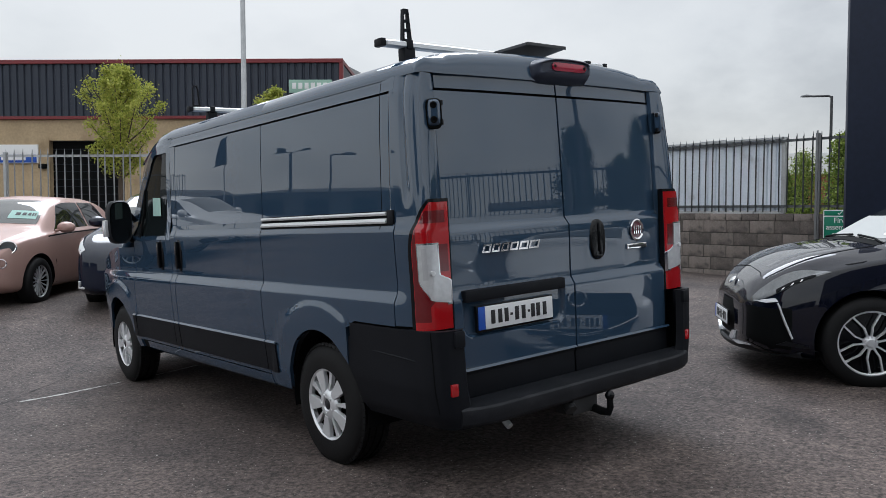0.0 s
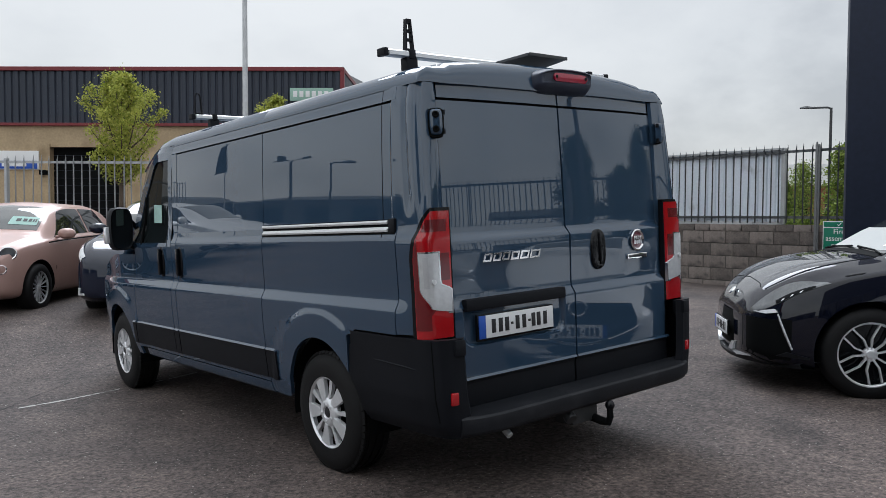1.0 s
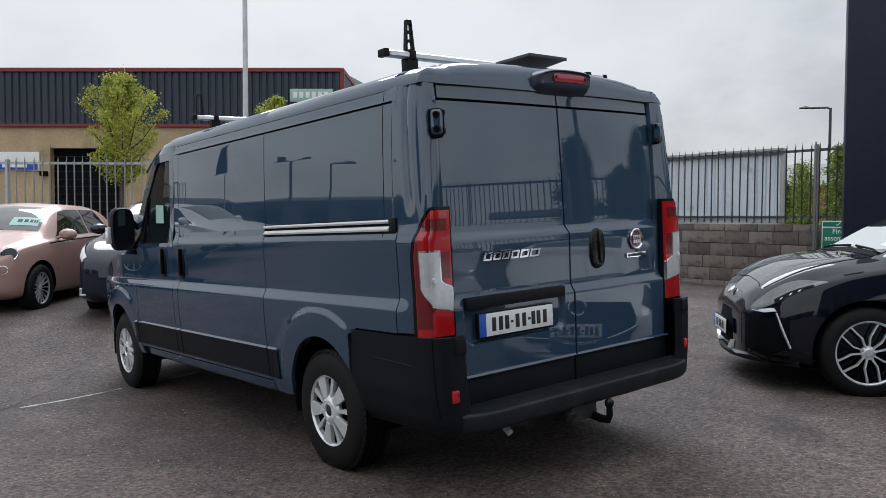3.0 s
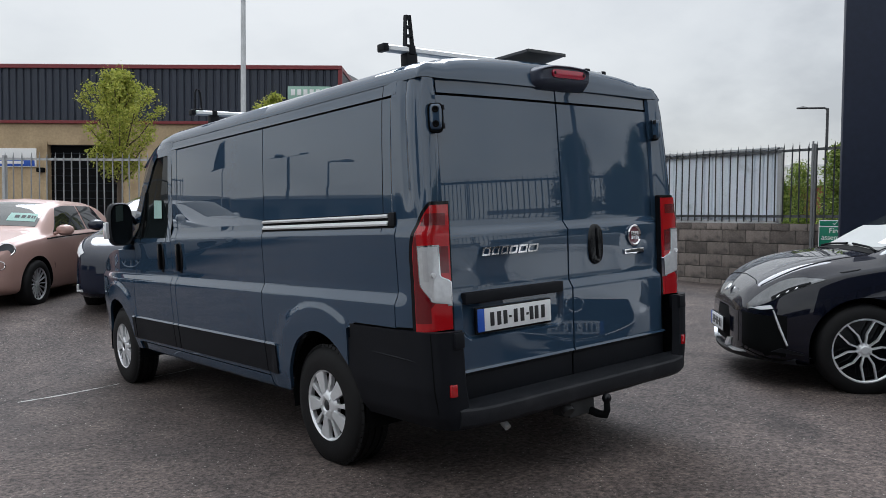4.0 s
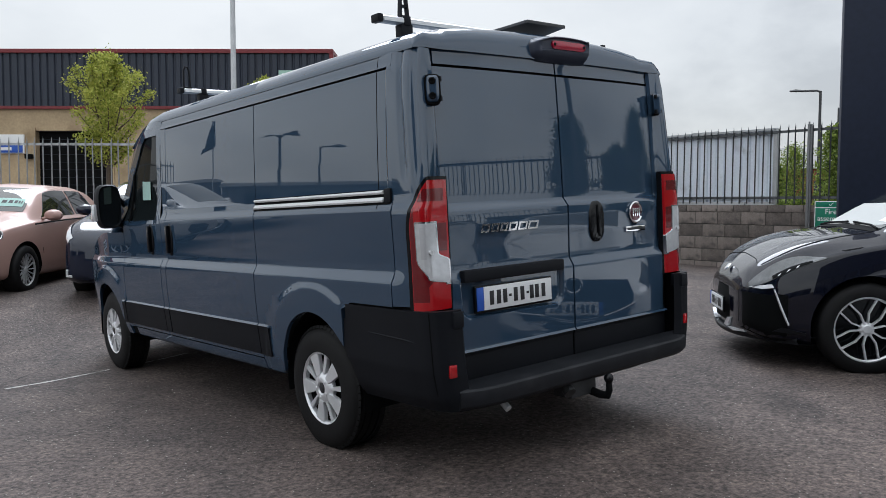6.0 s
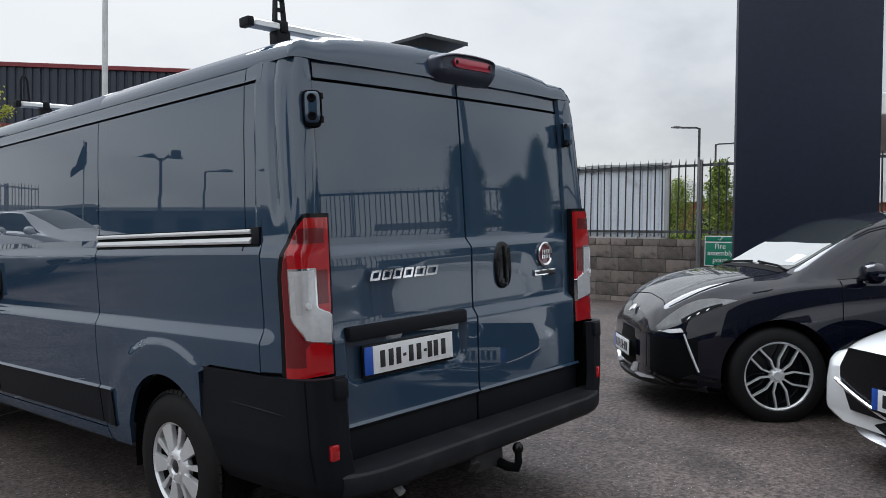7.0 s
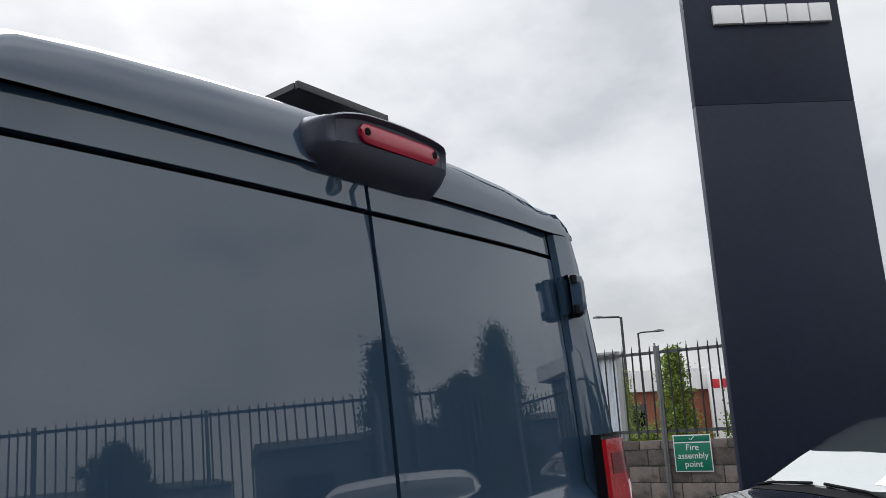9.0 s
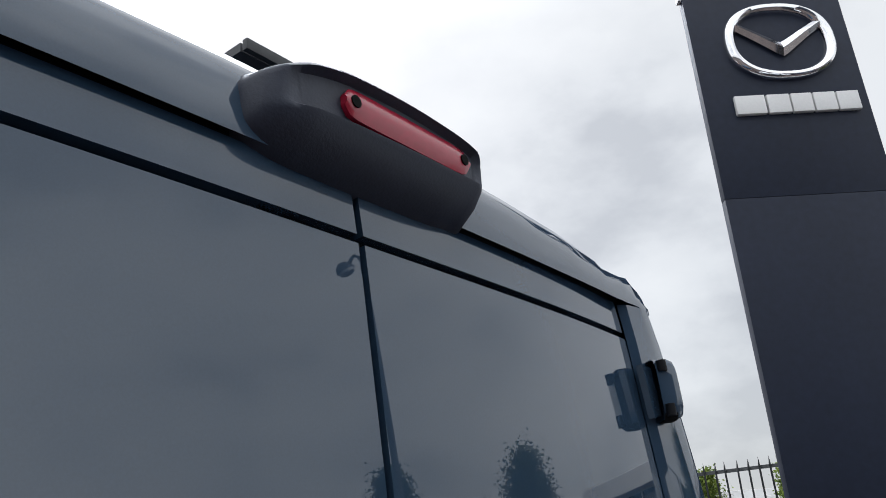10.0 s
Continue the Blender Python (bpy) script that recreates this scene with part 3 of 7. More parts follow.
def rear_door(parent, s):
    """One of the two rear doors, with its trim."""
    door = thing("rear_door", Matrix(), "", "")
    door.parent = parent
    xi, xo = 0.006, 0.832

    def crown(x, z):
        y = door_y(z) + 0.022 * (abs(x) / 0.85) ** 3
        if s < 0:
            # the number plate sits in a shallow pressed recess with rounded corners
            qx, qz = abs(x - 0.430) - 0.300 - 0.05 * (z - 0.87), abs(z - 0.868) - 0.060
            d = math.hypot(max(qx, 0.0), max(qz, 0.0)) - 0.045
            y += 0.020 * step01(0.004, -0.008, d) + max(0.0, 0.045 - y) * step01(0.004, -0.008, d)
        return y

    def fn(z, x):
        return (s * x, crown(x, z), z)

    zs = [0.615, 0.66, 0.72, 0.750, 0.760, 0.765, 0.770, 0.775, 0.785, 0.80, 0.815, 0.83, 0.86, 0.90, 0.915, 0.93, 0.944, 0.950, 0.956, 0.962, 0.968, 0.974, 0.980, 0.986, 0.992, 1.02, 1.1, 1.2, 1.262, 1.268, 1.287, 1.306, 1.312, 1.36, 1.5, 1.65, 1.8, 1.9, 1.945]
    xs = lin(xi, xo, 14) if s > 0 else sorted([xi, 0.03, 0.06, 0.3, 0.4, 0.5, 0.56, 0.80, xo] + lin(0.075, 0.14, 14) + lin(0.715, 0.79, 14) + [0.17, 0.2, 0.63, 0.68])
    part("panel", sheet(fn, zs, xs, (0, 0.02, 0)), M_PAINT, door, sharp=60)
    part("top_strip", sheet(fn, [1.958, 1.97, 1.99, 2.010, 2.026], lin(xi, xo - 0.01, 14), (0, 0.025, 0)), M_PAINT, door)
    bm = bmesh.new()
    box(bm, min(s * xi, s * xo), max(s * xi, s * xo), 0.058, 0.075, 0.46, 0.611, 0.006)
    box(bm, min(s * xi, s * xo), max(s * xi, s * xo), 0.052, 0.075, 0.585, 0.611, 0.005)
    part("lower_trim", bm, M_PLASTIC, door, "black plastic lower trim")
    bm = bmesh.new()
    extrude_poly(bm, [(s * xi, 0.036, 0.606), (s * xi, 0.044, 0.617), (s * xi, 0.060, 0.617), (s * xi, 0.060, 0.606)], (s * (xo - xi), 0, 0))
    part("lower_flange", bm, M_PAINT, door)
    # door hinge: a rounded plate with two bolts, turned to face outwards, in a dark pocket
    hx = s * (0.872 if s < 0 else 0.874)
    turn = Matrix.Translation((hx, 0.086, 1.832)) @ Matrix.Rotation(s * radians(34 if s < 0 else 48), 4, "Z")
    bm = bmesh.new()
    lathe(bm, [(0.0, 0.016), (0.80, 0.016), (0.93, 0.012), (1.0, 0.002), (1.0, -0.03)], 36, turn @ Matrix.Rotation(math.pi / 2, 4, "X") @ Matrix.Diagonal((0.031, 0.062, 1, 1)), square=4.5)
    hinge = part("hinge", bm, M_PAINT, door, sharp=50)
    bm = bmesh.new()
    lathe(bm, [(0.0, 0.003), (0.95, 0.003), (1.0, -0.002), (1.0, -0.03)], 36, turn @ Matrix.Translation((0, -0.001, -0.004)) @ Matrix.Rotation(math.pi / 2, 4, "X") @ Matrix.Diagonal((0.038 if s < 0 else 0.030, 0.070 if s < 0 else 0.060, 1, 1)), square=4.5)
    part("hinge_pocket", bm, M_GAP, hinge)
    for hz in (-0.034, 0.034):
        bm = bmesh.new()
        lathe(bm, [(0.0, 0.002), (0.007, 0.002), (0.010, 0.007), (0.015, 0.006), (0.017, 0.0)], 18, turn @ Matrix.Translation((s * 0.002, -0.015, hz)) @ Matrix.Rotation(math.pi / 2, 4, "X"))
        part("hinge_bolt", bm, M_GAP, hinge)
    px = hx - s * 0.034
    for za, zb in ((1.776, 1.800), (1.866, 1.888)):
        bm = bmesh.new()
        tube(bm, [(px, 0.074, za), (px, 0.074, zb)], 0.010, 10)
        part("hinge_pin", bm, M_PLASTIC, hinge)
    bm = bmesh.new()
    x_in = hx - s * (0.052 if s > 0 else 0.046)
    extrude_poly(bm, [(hx - s * 0.02, 0.100, 1.782), (x_in, 0.102, 1.776), (x_in - s * 0.006, 0.104, 1.884), (hx - s * 0.02, 0.102, 1.880)], (0, 0.014, 0))
    part("hinge_plate", bm, M_PAINT if s > 0 else M_GAP, hinge)
    return door


def number_plate(parent, at, w=0.52, h=0.112):
    """A white plate with a blue band; the characters are plain bars."""
    pl = thing("number_plate", at, "", "")
    pl.parent = parent
    bm = bmesh.new()
    box(bm, -w / 2 - 0.006, w / 2 + 0.006, -0.004, 0.014, -h / 2 - 0.012, h / 2 + 0.006, 0.003)
    part("plate_holder", bm, M_GLOSSBLACK, pl)
    bm = bmesh.new()
    box(bm, -w / 2 + 0.045, w / 2, -0.009, -0.004, -h / 2, h / 2, 0.002)
    part("plate_face", bm, M_PLATE, pl, "white reflective plate")
    bm = bmesh.new()
    box(bm, -w / 2, -w / 2 + 0.044, -0.009, -0.004, -h / 2, h / 2, 0.002)
    part("blue_band", bm, M_BLUE, pl)
    xs = [-0.165, -0.118, -0.075, -0.040, -0.002, 0.045, 0.083, 0.112, 0.150, 0.198]
    k = w / 0.52
    for x, kd in zip(xs, "tttdttdttt"):
        bm = bmesh.new()
        if kd == "d":
            box(bm, (x - 0.008) * k, (x + 0.008) * k, -0.0112, -0.009, -0.006, 0.006)
        else:
            box(bm, (x - 0.0135) * k, (x + 0.0135) * k, -0.0112, -0.009, -0.034, 0.034, 0.001)
        part("bar", bm, M_INK, pl)
    return pl


def build_van():
    van = thing("van", VAN, "slate blue-grey panel van with black bumpers and roof bars", "van")
    # dark inner shell, seen only through the panel gaps
    bm = bmesh.new()
    for s in (-1, 1):
        rows = []
        for y in (0.17, 0.5, 1.0, 2.0, 3.0, 3.16):
            rows.append([side(y, z, -0.018 - 0.02 * (y < 0.2), s) for z in (0.80, 0.95, 1.0, 1.27, 1.32, 1.96, 2.03)])
        grid(bm, rows)
        grid(bm, [[side(y, z, -0.018, s) for z in (0.36, 0.42, 0.6, 0.81)] for y in (1.43, 2.5, 4.02)])
        grid(bm, [[side(y, z, -0.018, s) for z in (0.80, 0.95, 1.0, 1.25)] for y in (3.14, 3.5, 4.02)])
    rows = [[(x, door_y(z) + 0.022 + 0.022 * (abs(x) / 0.85) ** 3, z) for x in lin(-0.90, 0.90, 13)] for z in (0.40, 0.97, 1.0, 1.27, 1.32, 1.96, 2.06)]
    grid(bm, rows)
    part("inner_shell", bm, M_GAP, van)

    # side panels, left and right
    for s in (-1, 1):
        nm = "rear_quarter_panel"
        side_panel(nm, van, 0.272, 1.652, lambda y: (arch_z(y, AX_R, 0.365) if y > 0.70 else 0.80 + 0.035 * step01(0.70, 0.62, y)) if y > 0.645 else 0.836, 1.948, s, 60, nz=90, more=(0.299, 0.304, 0.309, 0.314, 0.319))
        if s < 0:
            side_panel("sliding_door", van, 1.660, 3.052, 0.43, 1.948, s, 26, nz=60)
        else:
            side_panel("side_panel", van, 1.660, 3.052, 0.43, 1.948, s, 26, nz=60)
        side_panel("sill", van, 1.66, 3.86, 0.352, 0.422, s, 20, nz=8)
        side_panel("upper_rail", van, 0.272, 3.20, 1.960, 2.024, s, 24, nz=6)
        # pillar behind the cab door
        side_panel("b_pillar", van, 3.060, 3.150, 0.43, 1.955, s, 4, nz=50)
        # rear corner pillar
        def plan(z, u, s=s):
            w = side_w(0.3, z) + (side_w(0.3, max(z, 1.02)) - side_w(0.3, z)) * min(1.0, u / 0.3)
            us = (0, 0.25, 0.5, 0.75, 1.0)
            dx = float(spline(us, (0.0, 0.004, 0.014, 0.050, w - 0.846), u))
            tilt = 0.045 * max(0, z - 1.3) / 0.75
            inner_y = max(0.064, door_y(z) + 0.004)
            yy = float(spline(us, (0.264 + tilt, 0.180 + tilt, 0.105 + tilt, 0.072 + tilt, inner_y), u))
            groove = (0.010 * math.exp(-(((u - 0.30) / 0.05) ** 2)) + 0.007 * math.exp(-(((u - 0.60) / 0.05) ** 2))) * step01(1.40, 1.48, z)
            full = (0.040 if s > 0 else 0.008) * math.sin(math.pi * u) * ((0.3 + 0.7 * step01(2.02, 1.8, z)) if s < 0 else 1.0)
            return (s * (w - dx - groove + full), yy + 0.4 * groove, z)
        part("corner_pillar", sheet(plan, lin(0.84, 2.022, 44), [0, 0.1, 0.18, 0.22, 0.26, 0.30, 0.34, 0.38, 0.42, 0.48, 0.52, 0.56, 0.60, 0.64, 0.68, 0.75, 0.85, 0.93, 1.0], (-s * 0.015, 0.015, 0)), M_PAINT, van)
        # black side mouldings
        for ya, yb, lo in ((1.505, 1.652, 0.455), (1.662, 3.048, 0.455), (3.064, 3.150, 0.455), (3.16, 3.968, 0.455), (3.985, 4.050, 0.455)):
            def rub(y, t, s=s, lo=lo):
                z = lo + (0.628 - lo) * t
                return side(y, z, 0.010, s)
            p = part("side_moulding", sheet(rub, lin(ya, yb, 8), [0, 0.04, 0.5, 0.93, 0.97, 1.0], (-s * 0.02, 0, 0)), M_PLASTIC, van, "black plastic rubbing strip")
            def ledge(y, t, s=s):
                return side(y, 0.631 + 0.012 * t, 0.013 * (1 - t), s)
            part("moulding_ledge", sheet(ledge, lin(ya, yb, 8), [0, 0.5, 1.0], (-s * 0.006, 0, -0.002)), M_PAINT, p)
        for y in (AX_R, AX_F):
            van_wheel(van, y, s)
        # wheel housings
        for ay in (AX_R, AX_F):
            bm = bmesh.new()
            lathe(bm, [(0.435, 0.0), (0.435, 0.40), (0.0, 0.40)], 40, Matrix.Translation((s * 0.975, ay, 0.335)) @ Matrix.Rotation(-s * math.pi / 2, 4, "Y") @ Matrix.Diagonal((1.0, 0.90, 1, 1)))
            for f in [f for f in bm.faces if f.calc_center_median().z < 0.28]:
                bm.faces.remove(f)
            part("wheel_housing", bm, M_GAP, van)
        # front wing and cab door
        def wing_low(y):
            return arch_z(y, AX_F, 0.36)
        side_panel("front_wing", van, 3.98, 5.32, wing_low, lambda y: 1.20 - 0.16 * step01(4.4, 5.3, y), s, 44, nz=40)
        side_panel("cab_door", van, 3.158, 3.972, lambda y: 0.43 + 0.0 * y, lambda y: 1.262, s, 16, nz=46)
        # door frame round the window
        bm = bmesh.new()
        outer = [(3.158, 1.262), (3.158, 1.990), (3.50, 1.990), (3.67, 1.905), (3.90, 1.700), (4.20, 1.262)]
        inner = [(3.232, 1.292), (3.232, 1.925), (3.50, 1.925), (3.59, 1.868), (3.815, 1.640), (4.01, 1.292)]
        n = len(outer)
        for i in range(n):
            j = (i + 1) % n
            for k in range(4):
                def lerp(a, b, t):
                    return (a[0] + (b[0] - a[0]) * t, a[1] + (b[1] - a[1]) * t)
                q = [lerp(outer[i], outer[j], k / 4), lerp(outer[i], outer[j], (k + 1) / 4), lerp(inner[i], inner[j], (k + 1) / 4), lerp(inner[i], inner[j], k / 4)]
                try:
                    bm.faces.new([bm.verts.new(side(*c, 0.001, s)) for c in q])
                except ValueError:
                    pass
        bmesh.ops.remove_doubles(bm, verts=bm.verts, dist=0.002)
        part("window_frame", bm, M_PAINT, van)
        bm = bmesh.new()
        def front_edge(z):
            return float(np.interp(z, (1.285, 1.645, 1.872, 1.932), (4.02, 3.825, 3.60, 3.505)))
        def pane(z, t):
            return side(3.222 + (front_edge(z) - 3.222) * t, z, -0.010, s)
        grid(bm, [[pane(z, t) for t in lin(0, 1, 9)] for z in (1.285, 1.40, 1.52, 1.645, 1.76, 1.872, 1.905, 1.932)])
        part("cab_window", bm, M_CABGLASS, van, "dark tinted cab door window")
        bm = bmesh.new()
        tube(bm, [side(3.80, 1.28, -0.002, s), side(3.79, 1.5, -0.002, s), side(3.78, 1.665, -0.002, s)], 0.010, 6)
        part("window_bar", bm, M_GAP, van)
        # door handles
        for hy, nm in ((3.355, "cab_door"), (2.985, "sliding_door")):
            if s > 0 and nm == "sliding_door":
                continue
            bm = bmesh.new()
            lathe(bm, [(0.0, 0.010), (0.80, 0.010), (0.95, 0.006), (1.0, 0.0)], 28, Matrix.Translation(side(hy, 1.145, 0.0, s)) @ Matrix.Rotation(s * math.pi / 2, 4, "Y") @ Matrix.Diagonal((0.120, 0.050, 1, 1)))
            h = part("door_handle", bm, M_GLOSSBLACK, van, "black door handle")
            bm = bmesh.new()
            c = side(hy, 1.145, 0.022, s)
            box(bm, c.x - 0.012, c.x + 0.012, hy - 0.018, hy + 0.018, 1.045, 1.248, 0.009)
            part("grip", bm, M_GLOSSBLACK, h)
        # door mirror
        mir = thing("door_mirror", Matrix(), "", "")
        mir.parent = van
        bm = bmesh.new()
        lathe(bm, [(0.0, -0.09), (0.5, -0.085), (0.86, -0.06), (1.0, -0.02), (1.0, 0.05), (0.93, 0.075)], 32, Matrix.Translation((s * 1.115, 4.0, 1.418)) @ Matrix.Rotation(math.pi / 2, 4, "X") @ Matrix.Diagonal((0.094, 0.178, 1, 1)), square=3.6)
        part("shell", bm, M_PLASTIC, mir)
        bm = bmesh.new()
        lathe(bm, [(0.0, 0.060), (0.9, 0.060), (0.93, 0.07)], 32, Matrix.Translation((s * 1.115, 4.0, 1.418)) @ Matrix.Rotation(math.pi / 2, 4, "X") @ Matrix.Diagonal((0.094, 0.178, 1, 1)), square=3.6)
        part("glass", bm, M_GLASS, mir)
        bm = bmesh.new()
        box(bm, min(s * 1.195, s * 1.232), max(s * 1.195, s * 1.232), 3.965, 4.05, 1.30, 1.44, 0.012)
        part("indicator", bm, M_CLEAR, mir)
        bm = bmesh.new()
        tube(bm, [(s * 1.06, 4.0, 1.30), (s * 0.99, 4.05, 1.27), (s * 0.94, 4.08, 1.26)], 0.035, 10)
        tube(bm, [(s * 1.06, 4.0, 1.52), (s * 0.98, 4.05, 1.45), (s * 0.93, 4.08, 1.40)], 0.022, 8)
        part("arm", bm, M_PLASTIC, mir)
        tail_lamp(van, s)
        # rear bumper corner
        def corner(z, u, s=s):
            w = float(np.interp(z, (0.36, 0.42, 0.55, 0.84), (0.96, 0.995, 1.018, 1.030)))
            us = (0, 0.30, 0.48, 0.60, 0.74, 0.88, 1.0)
            dx = float(np.interp(u, us, (0.0, 0.0, 0.012, 0.035, 0.072, 0.110, 0.155)))
            a = arch_front(z)
            yy = float(np.interp(u, us, (a, 0.20, 0.06, 0.00, -0.025, -0.035, -0.038)))
            return (s * (w - dx), yy, z)
        def arch_front(z):
            t = (z - 0.335) / 0.425
            if z > 0.74:
                return 0.70 - 0.02
            return AX_R - 0.385 * math.sqrt(max(0.02, 1 - t * t)) + 0.004
        bm = bmesh.new()
        tube(bm, [Vector(corner(z, 0.535)) + Vector((s * 0.0005, -0.0005, 0)) for z in lin(0.44, 0.822, 12)], 0.003, 5)
        part("bumper_seam", bm, M_GAP, van)
        bm = bmesh.new()
        tube(bm, [Vector(corner(0.700 - 0.02 * k, 0.16 + 0.22 * k)) for k in lin(0, 1, 8)], [0.001, 0.003, 0.004, 0.0045, 0.0045, 0.004, 0.003, 0.001], 6)
        part("bumper_crease", bm, M_PLASTIC, van)
        part("bumper_corner", sheet(corner, lin(0.36, 0.826, 26), lin(0, 1, 26), (-s * 0.03, 0.03, 0)), M_PLASTIC, van, "black plastic bumper corner")
        bm = bmesh.new()
        box(bm, s * 0.895 - 0.030, s * 0.895 + 0.030, -0.050, 0.03, 0.745, 0.822, 0.010)
        part("bumper_stop", bm, M_PLASTIC, van)
        bm = bmesh.new()
        box(bm, (0.0 if s < 0 else -0.03) + s * 0.930 - 0.019, (0.0 if s < 0 else -0.03) + s * 0.930 + 0.019, -0.037 - (0.004 if s > 0 else 0), -0.015, 0.523, 0.582, 0.005)
        part("reflector", bm, M_RED, van, "small red reflector")
        rear_door(van, s)

    # sliding door runner in the left quarter panel
    bm = bmesh.new()
    def runner(y, t):
        return side(y, 1.318 + 0.070 * t, 0.004, -1)
    part("runner_recess", sheet(runner, lin(0.285, 1.66, 6), lin(0, 1, 4), (0.01, 0, 0)), M_GAP, van)
    for za, zb, o in ((1.366, 1.384, 0.014), (1.328, 1.352, 0.010)):
        def rail(y, t, za=za, zb=zb, o=o):
            return side(y, za + (zb - za) * t, o + 0.004 * math.sin(t * math.pi), -1)
        part("runner_rail", sheet(rail, lin(0.335, 1.648, 8), lin(0, 1, 6), (0.012, 0, 0)), M_ALU, van, "bare aluminium sliding door rail")
    bm = bmesh.new()
    c = side(0.305, 1.355, 0.012)
    box(bm, c.x, c.x + 0.02, 0.275, 0.325, 1.325, 1.392, 0.005)
    part("runner_end_cap", bm, M_PLASTIC, van)

    # panel seam near the rear of each side
    for s in (-1, 1):
        bm = bmesh.new()
        tube(bm, [side(0.388, z, -0.0005, s) for z in lin(1.30, 1.946, 24)], 0.0028, 5)
        tube(bm, [side(0.388, z, -0.0005, s) for z in lin(1.962, 2.022, 4)], 0.0028, 5)
        part("panel_seam", bm, M_GAP, van)

    # roof
    RX = [0.948, 0.942, 0.930, 0.908, 0.875, 0.83, 0.755, 0.725, 0.60, 0.40, 0.20, 0.0]
    RZ = [2.030, 2.050, 2.070, 2.092, 2.108, 2.118, 2.126, 2.142, 2.160, 2.174, 2.182, 2.185]
    xs = [-x for x in RX] + RX[-2::-1]
    zs = RZ + RZ[-2::-1]
    ky = [0.106, 0.110, 0.118, 0.135, 0.163, 0.20, 0.26, 0.34, 0.5, 1.0, 1.65, 1.655, 1.66, 2.4, 3.2, 3.45, 3.7, 3.85, 4.0]
    kk = [0.05, 0.34, 0.58, 0.77, 0.89, 0.96, 0.99, 1.0, 1.0, 1.0, 1.0, 0.96, 1.0, 1.0, 1.0, 0.93, 0.72, 0.45, 0.0]
    drop = [0, 0, 0, 0, 0, 0, 0, 0, 0, 0, 0, 0, 0, 0, 0, 0.004, 0.035, 0.075, 0.13]

    def roof(i, j):
        y, k = ky[i], kk[i]
        narrow = 1 - 0.075 * step01(3.2, 4.0, y)
        bow = 0.0 if y > 0.5 else 0.016 * (abs(xs[j]) / 0.93) ** 2.5 * step01(0.4, 0.1, y)
        k += 0.55 * (1 - k) * step01(0.80, 0.88, abs(xs[j])) * step01(0.104, 0.114, y) * step01(0.6, 0.5, y)
        wide = 0.018 * step01(0.5, 0.9, xs[j]) * step01(2.5, 0.6, y)
        return (xs[j] * narrow + wide, y + bow, 2.030 + (zs[j] - 2.030) * k - drop[i])

    part("roof", sheet(roof, list(range(len(ky))), list(range(len(xs))), (0, 0, -0.012)), M_PAINT, van, "blue-grey steel roof")
    # cab roof edge, from the door frame up to the roof
    for s in (-1, 1):
        rows = []
        for y in lin(3.15, 3.92, 12):
            narrow = 1 - 0.075 * step01(3.2, 4.0, y)
            d = float(np.interp(y, ky, drop))
            low = side(y, float(np.interp(y, (3.15, 3.5, 3.67, 3.92), (1.985, 1.985, 1.90, 1.69))), 0.0, s)
            top = Vector((s * 0.946 * narrow, y, 2.036 - d))
            rows.append([low, low.lerp(top, 0.5), top])
        bm = bmesh.new()
        grid(bm, rows)
        part("cab_roof_edge", bm, M_PAINT, van)
    # windscreen pillars
    for s in (-1, 1):
        bm = bmesh.new()
        tube(bm, [(s * 0.835, 3.52, 1.985), (s * 0.828, 3.78, 1.920), (s * 0.815, 4.00, 1.785), (s * 0.825, 4.20, 1.585), (s * 0.845, 4.42, 1.355), (s * 0.865, 4.60, 1.19)], [0.045, 0.050, 0.048, 0.045, 0.045, 0.05], 10)
        part("windscreen_pillar", bm, M_PAINT, van)
    # windscreen, bonnet, nose
    rows = []
    for y, z, hw, arc in ((3.80, 1.905, 0.80, 0.02), (4.02, 1.76, 0.80, 0.06), (4.26, 1.52, 0.83, 0.10), (4.50, 1.27, 0.85, 0.14), (4.60, 1.19, 0.87, 0.15)):
        rows.append([(x, y + arc * (1 - (x / hw) ** 2), z) for x in lin(-hw, hw, 13)])
    bm = bmesh.new()
    grid(bm, rows)
    part("windscreen", bm, M_GLASS, van, "dark windscreen")
    rows = []
    for y, z, hw in ((4.50, 1.235, 0.88), (4.75, 1.205, 0.89), (5.0, 1.14, 0.90), (5.2, 1.05, 0.86), (5.33, 0.95, 0.78), (5.38, 0.80, 0.74), (5.40, 0.60, 0.74), (5.38, 0.35, 0.72)):
        rows.append([(x, y + 0.10 * (1 - (x / hw) ** 2), z - 0.03 * (abs(x) / hw) ** 3) for x in lin(-hw, hw, 13)])
    bm = bmesh.new()
    grid(bm, rows)
    part("bonnet", bm, M_PAINT, van)
    for s in (-1, 1):
        bm = bmesh.new()
        rows = [[side(y, z, 0.004, s) for z in lin(0.36, 1.05 - 0.05 * k, 8)] for k, y in enumerate((5.20, 5.28, 5.36, 5.42))]
        grid(bm, rows)
        part("front_bumper_side", bm, M_PLASTIC, van)

    # black seal under the roof lip
    bm = bmesh.new()
    rows = [[(x, 0.128 + 0.03 * (abs(x) / 0.93) ** 2.5, z) for x in lin(-0.86, 0.86, 15)] for z in (2.008, 2.040)]
    grid(bm, rows)
    part("roof_seal", bm, M_GAP, van)

    # plate and its light bar in the recess of the left door
    bm = bmesh.new()
    box(bm, -0.778, -0.078, 0.034, 0.075, 0.932, 0.990, 0.010)
    part("plate_light_bar", bm, M_PLASTIC, van, "black plastic plate light bar")
    number_plate(van, pose(-0.442, 0.047, 0.846, 0, 0, 0))
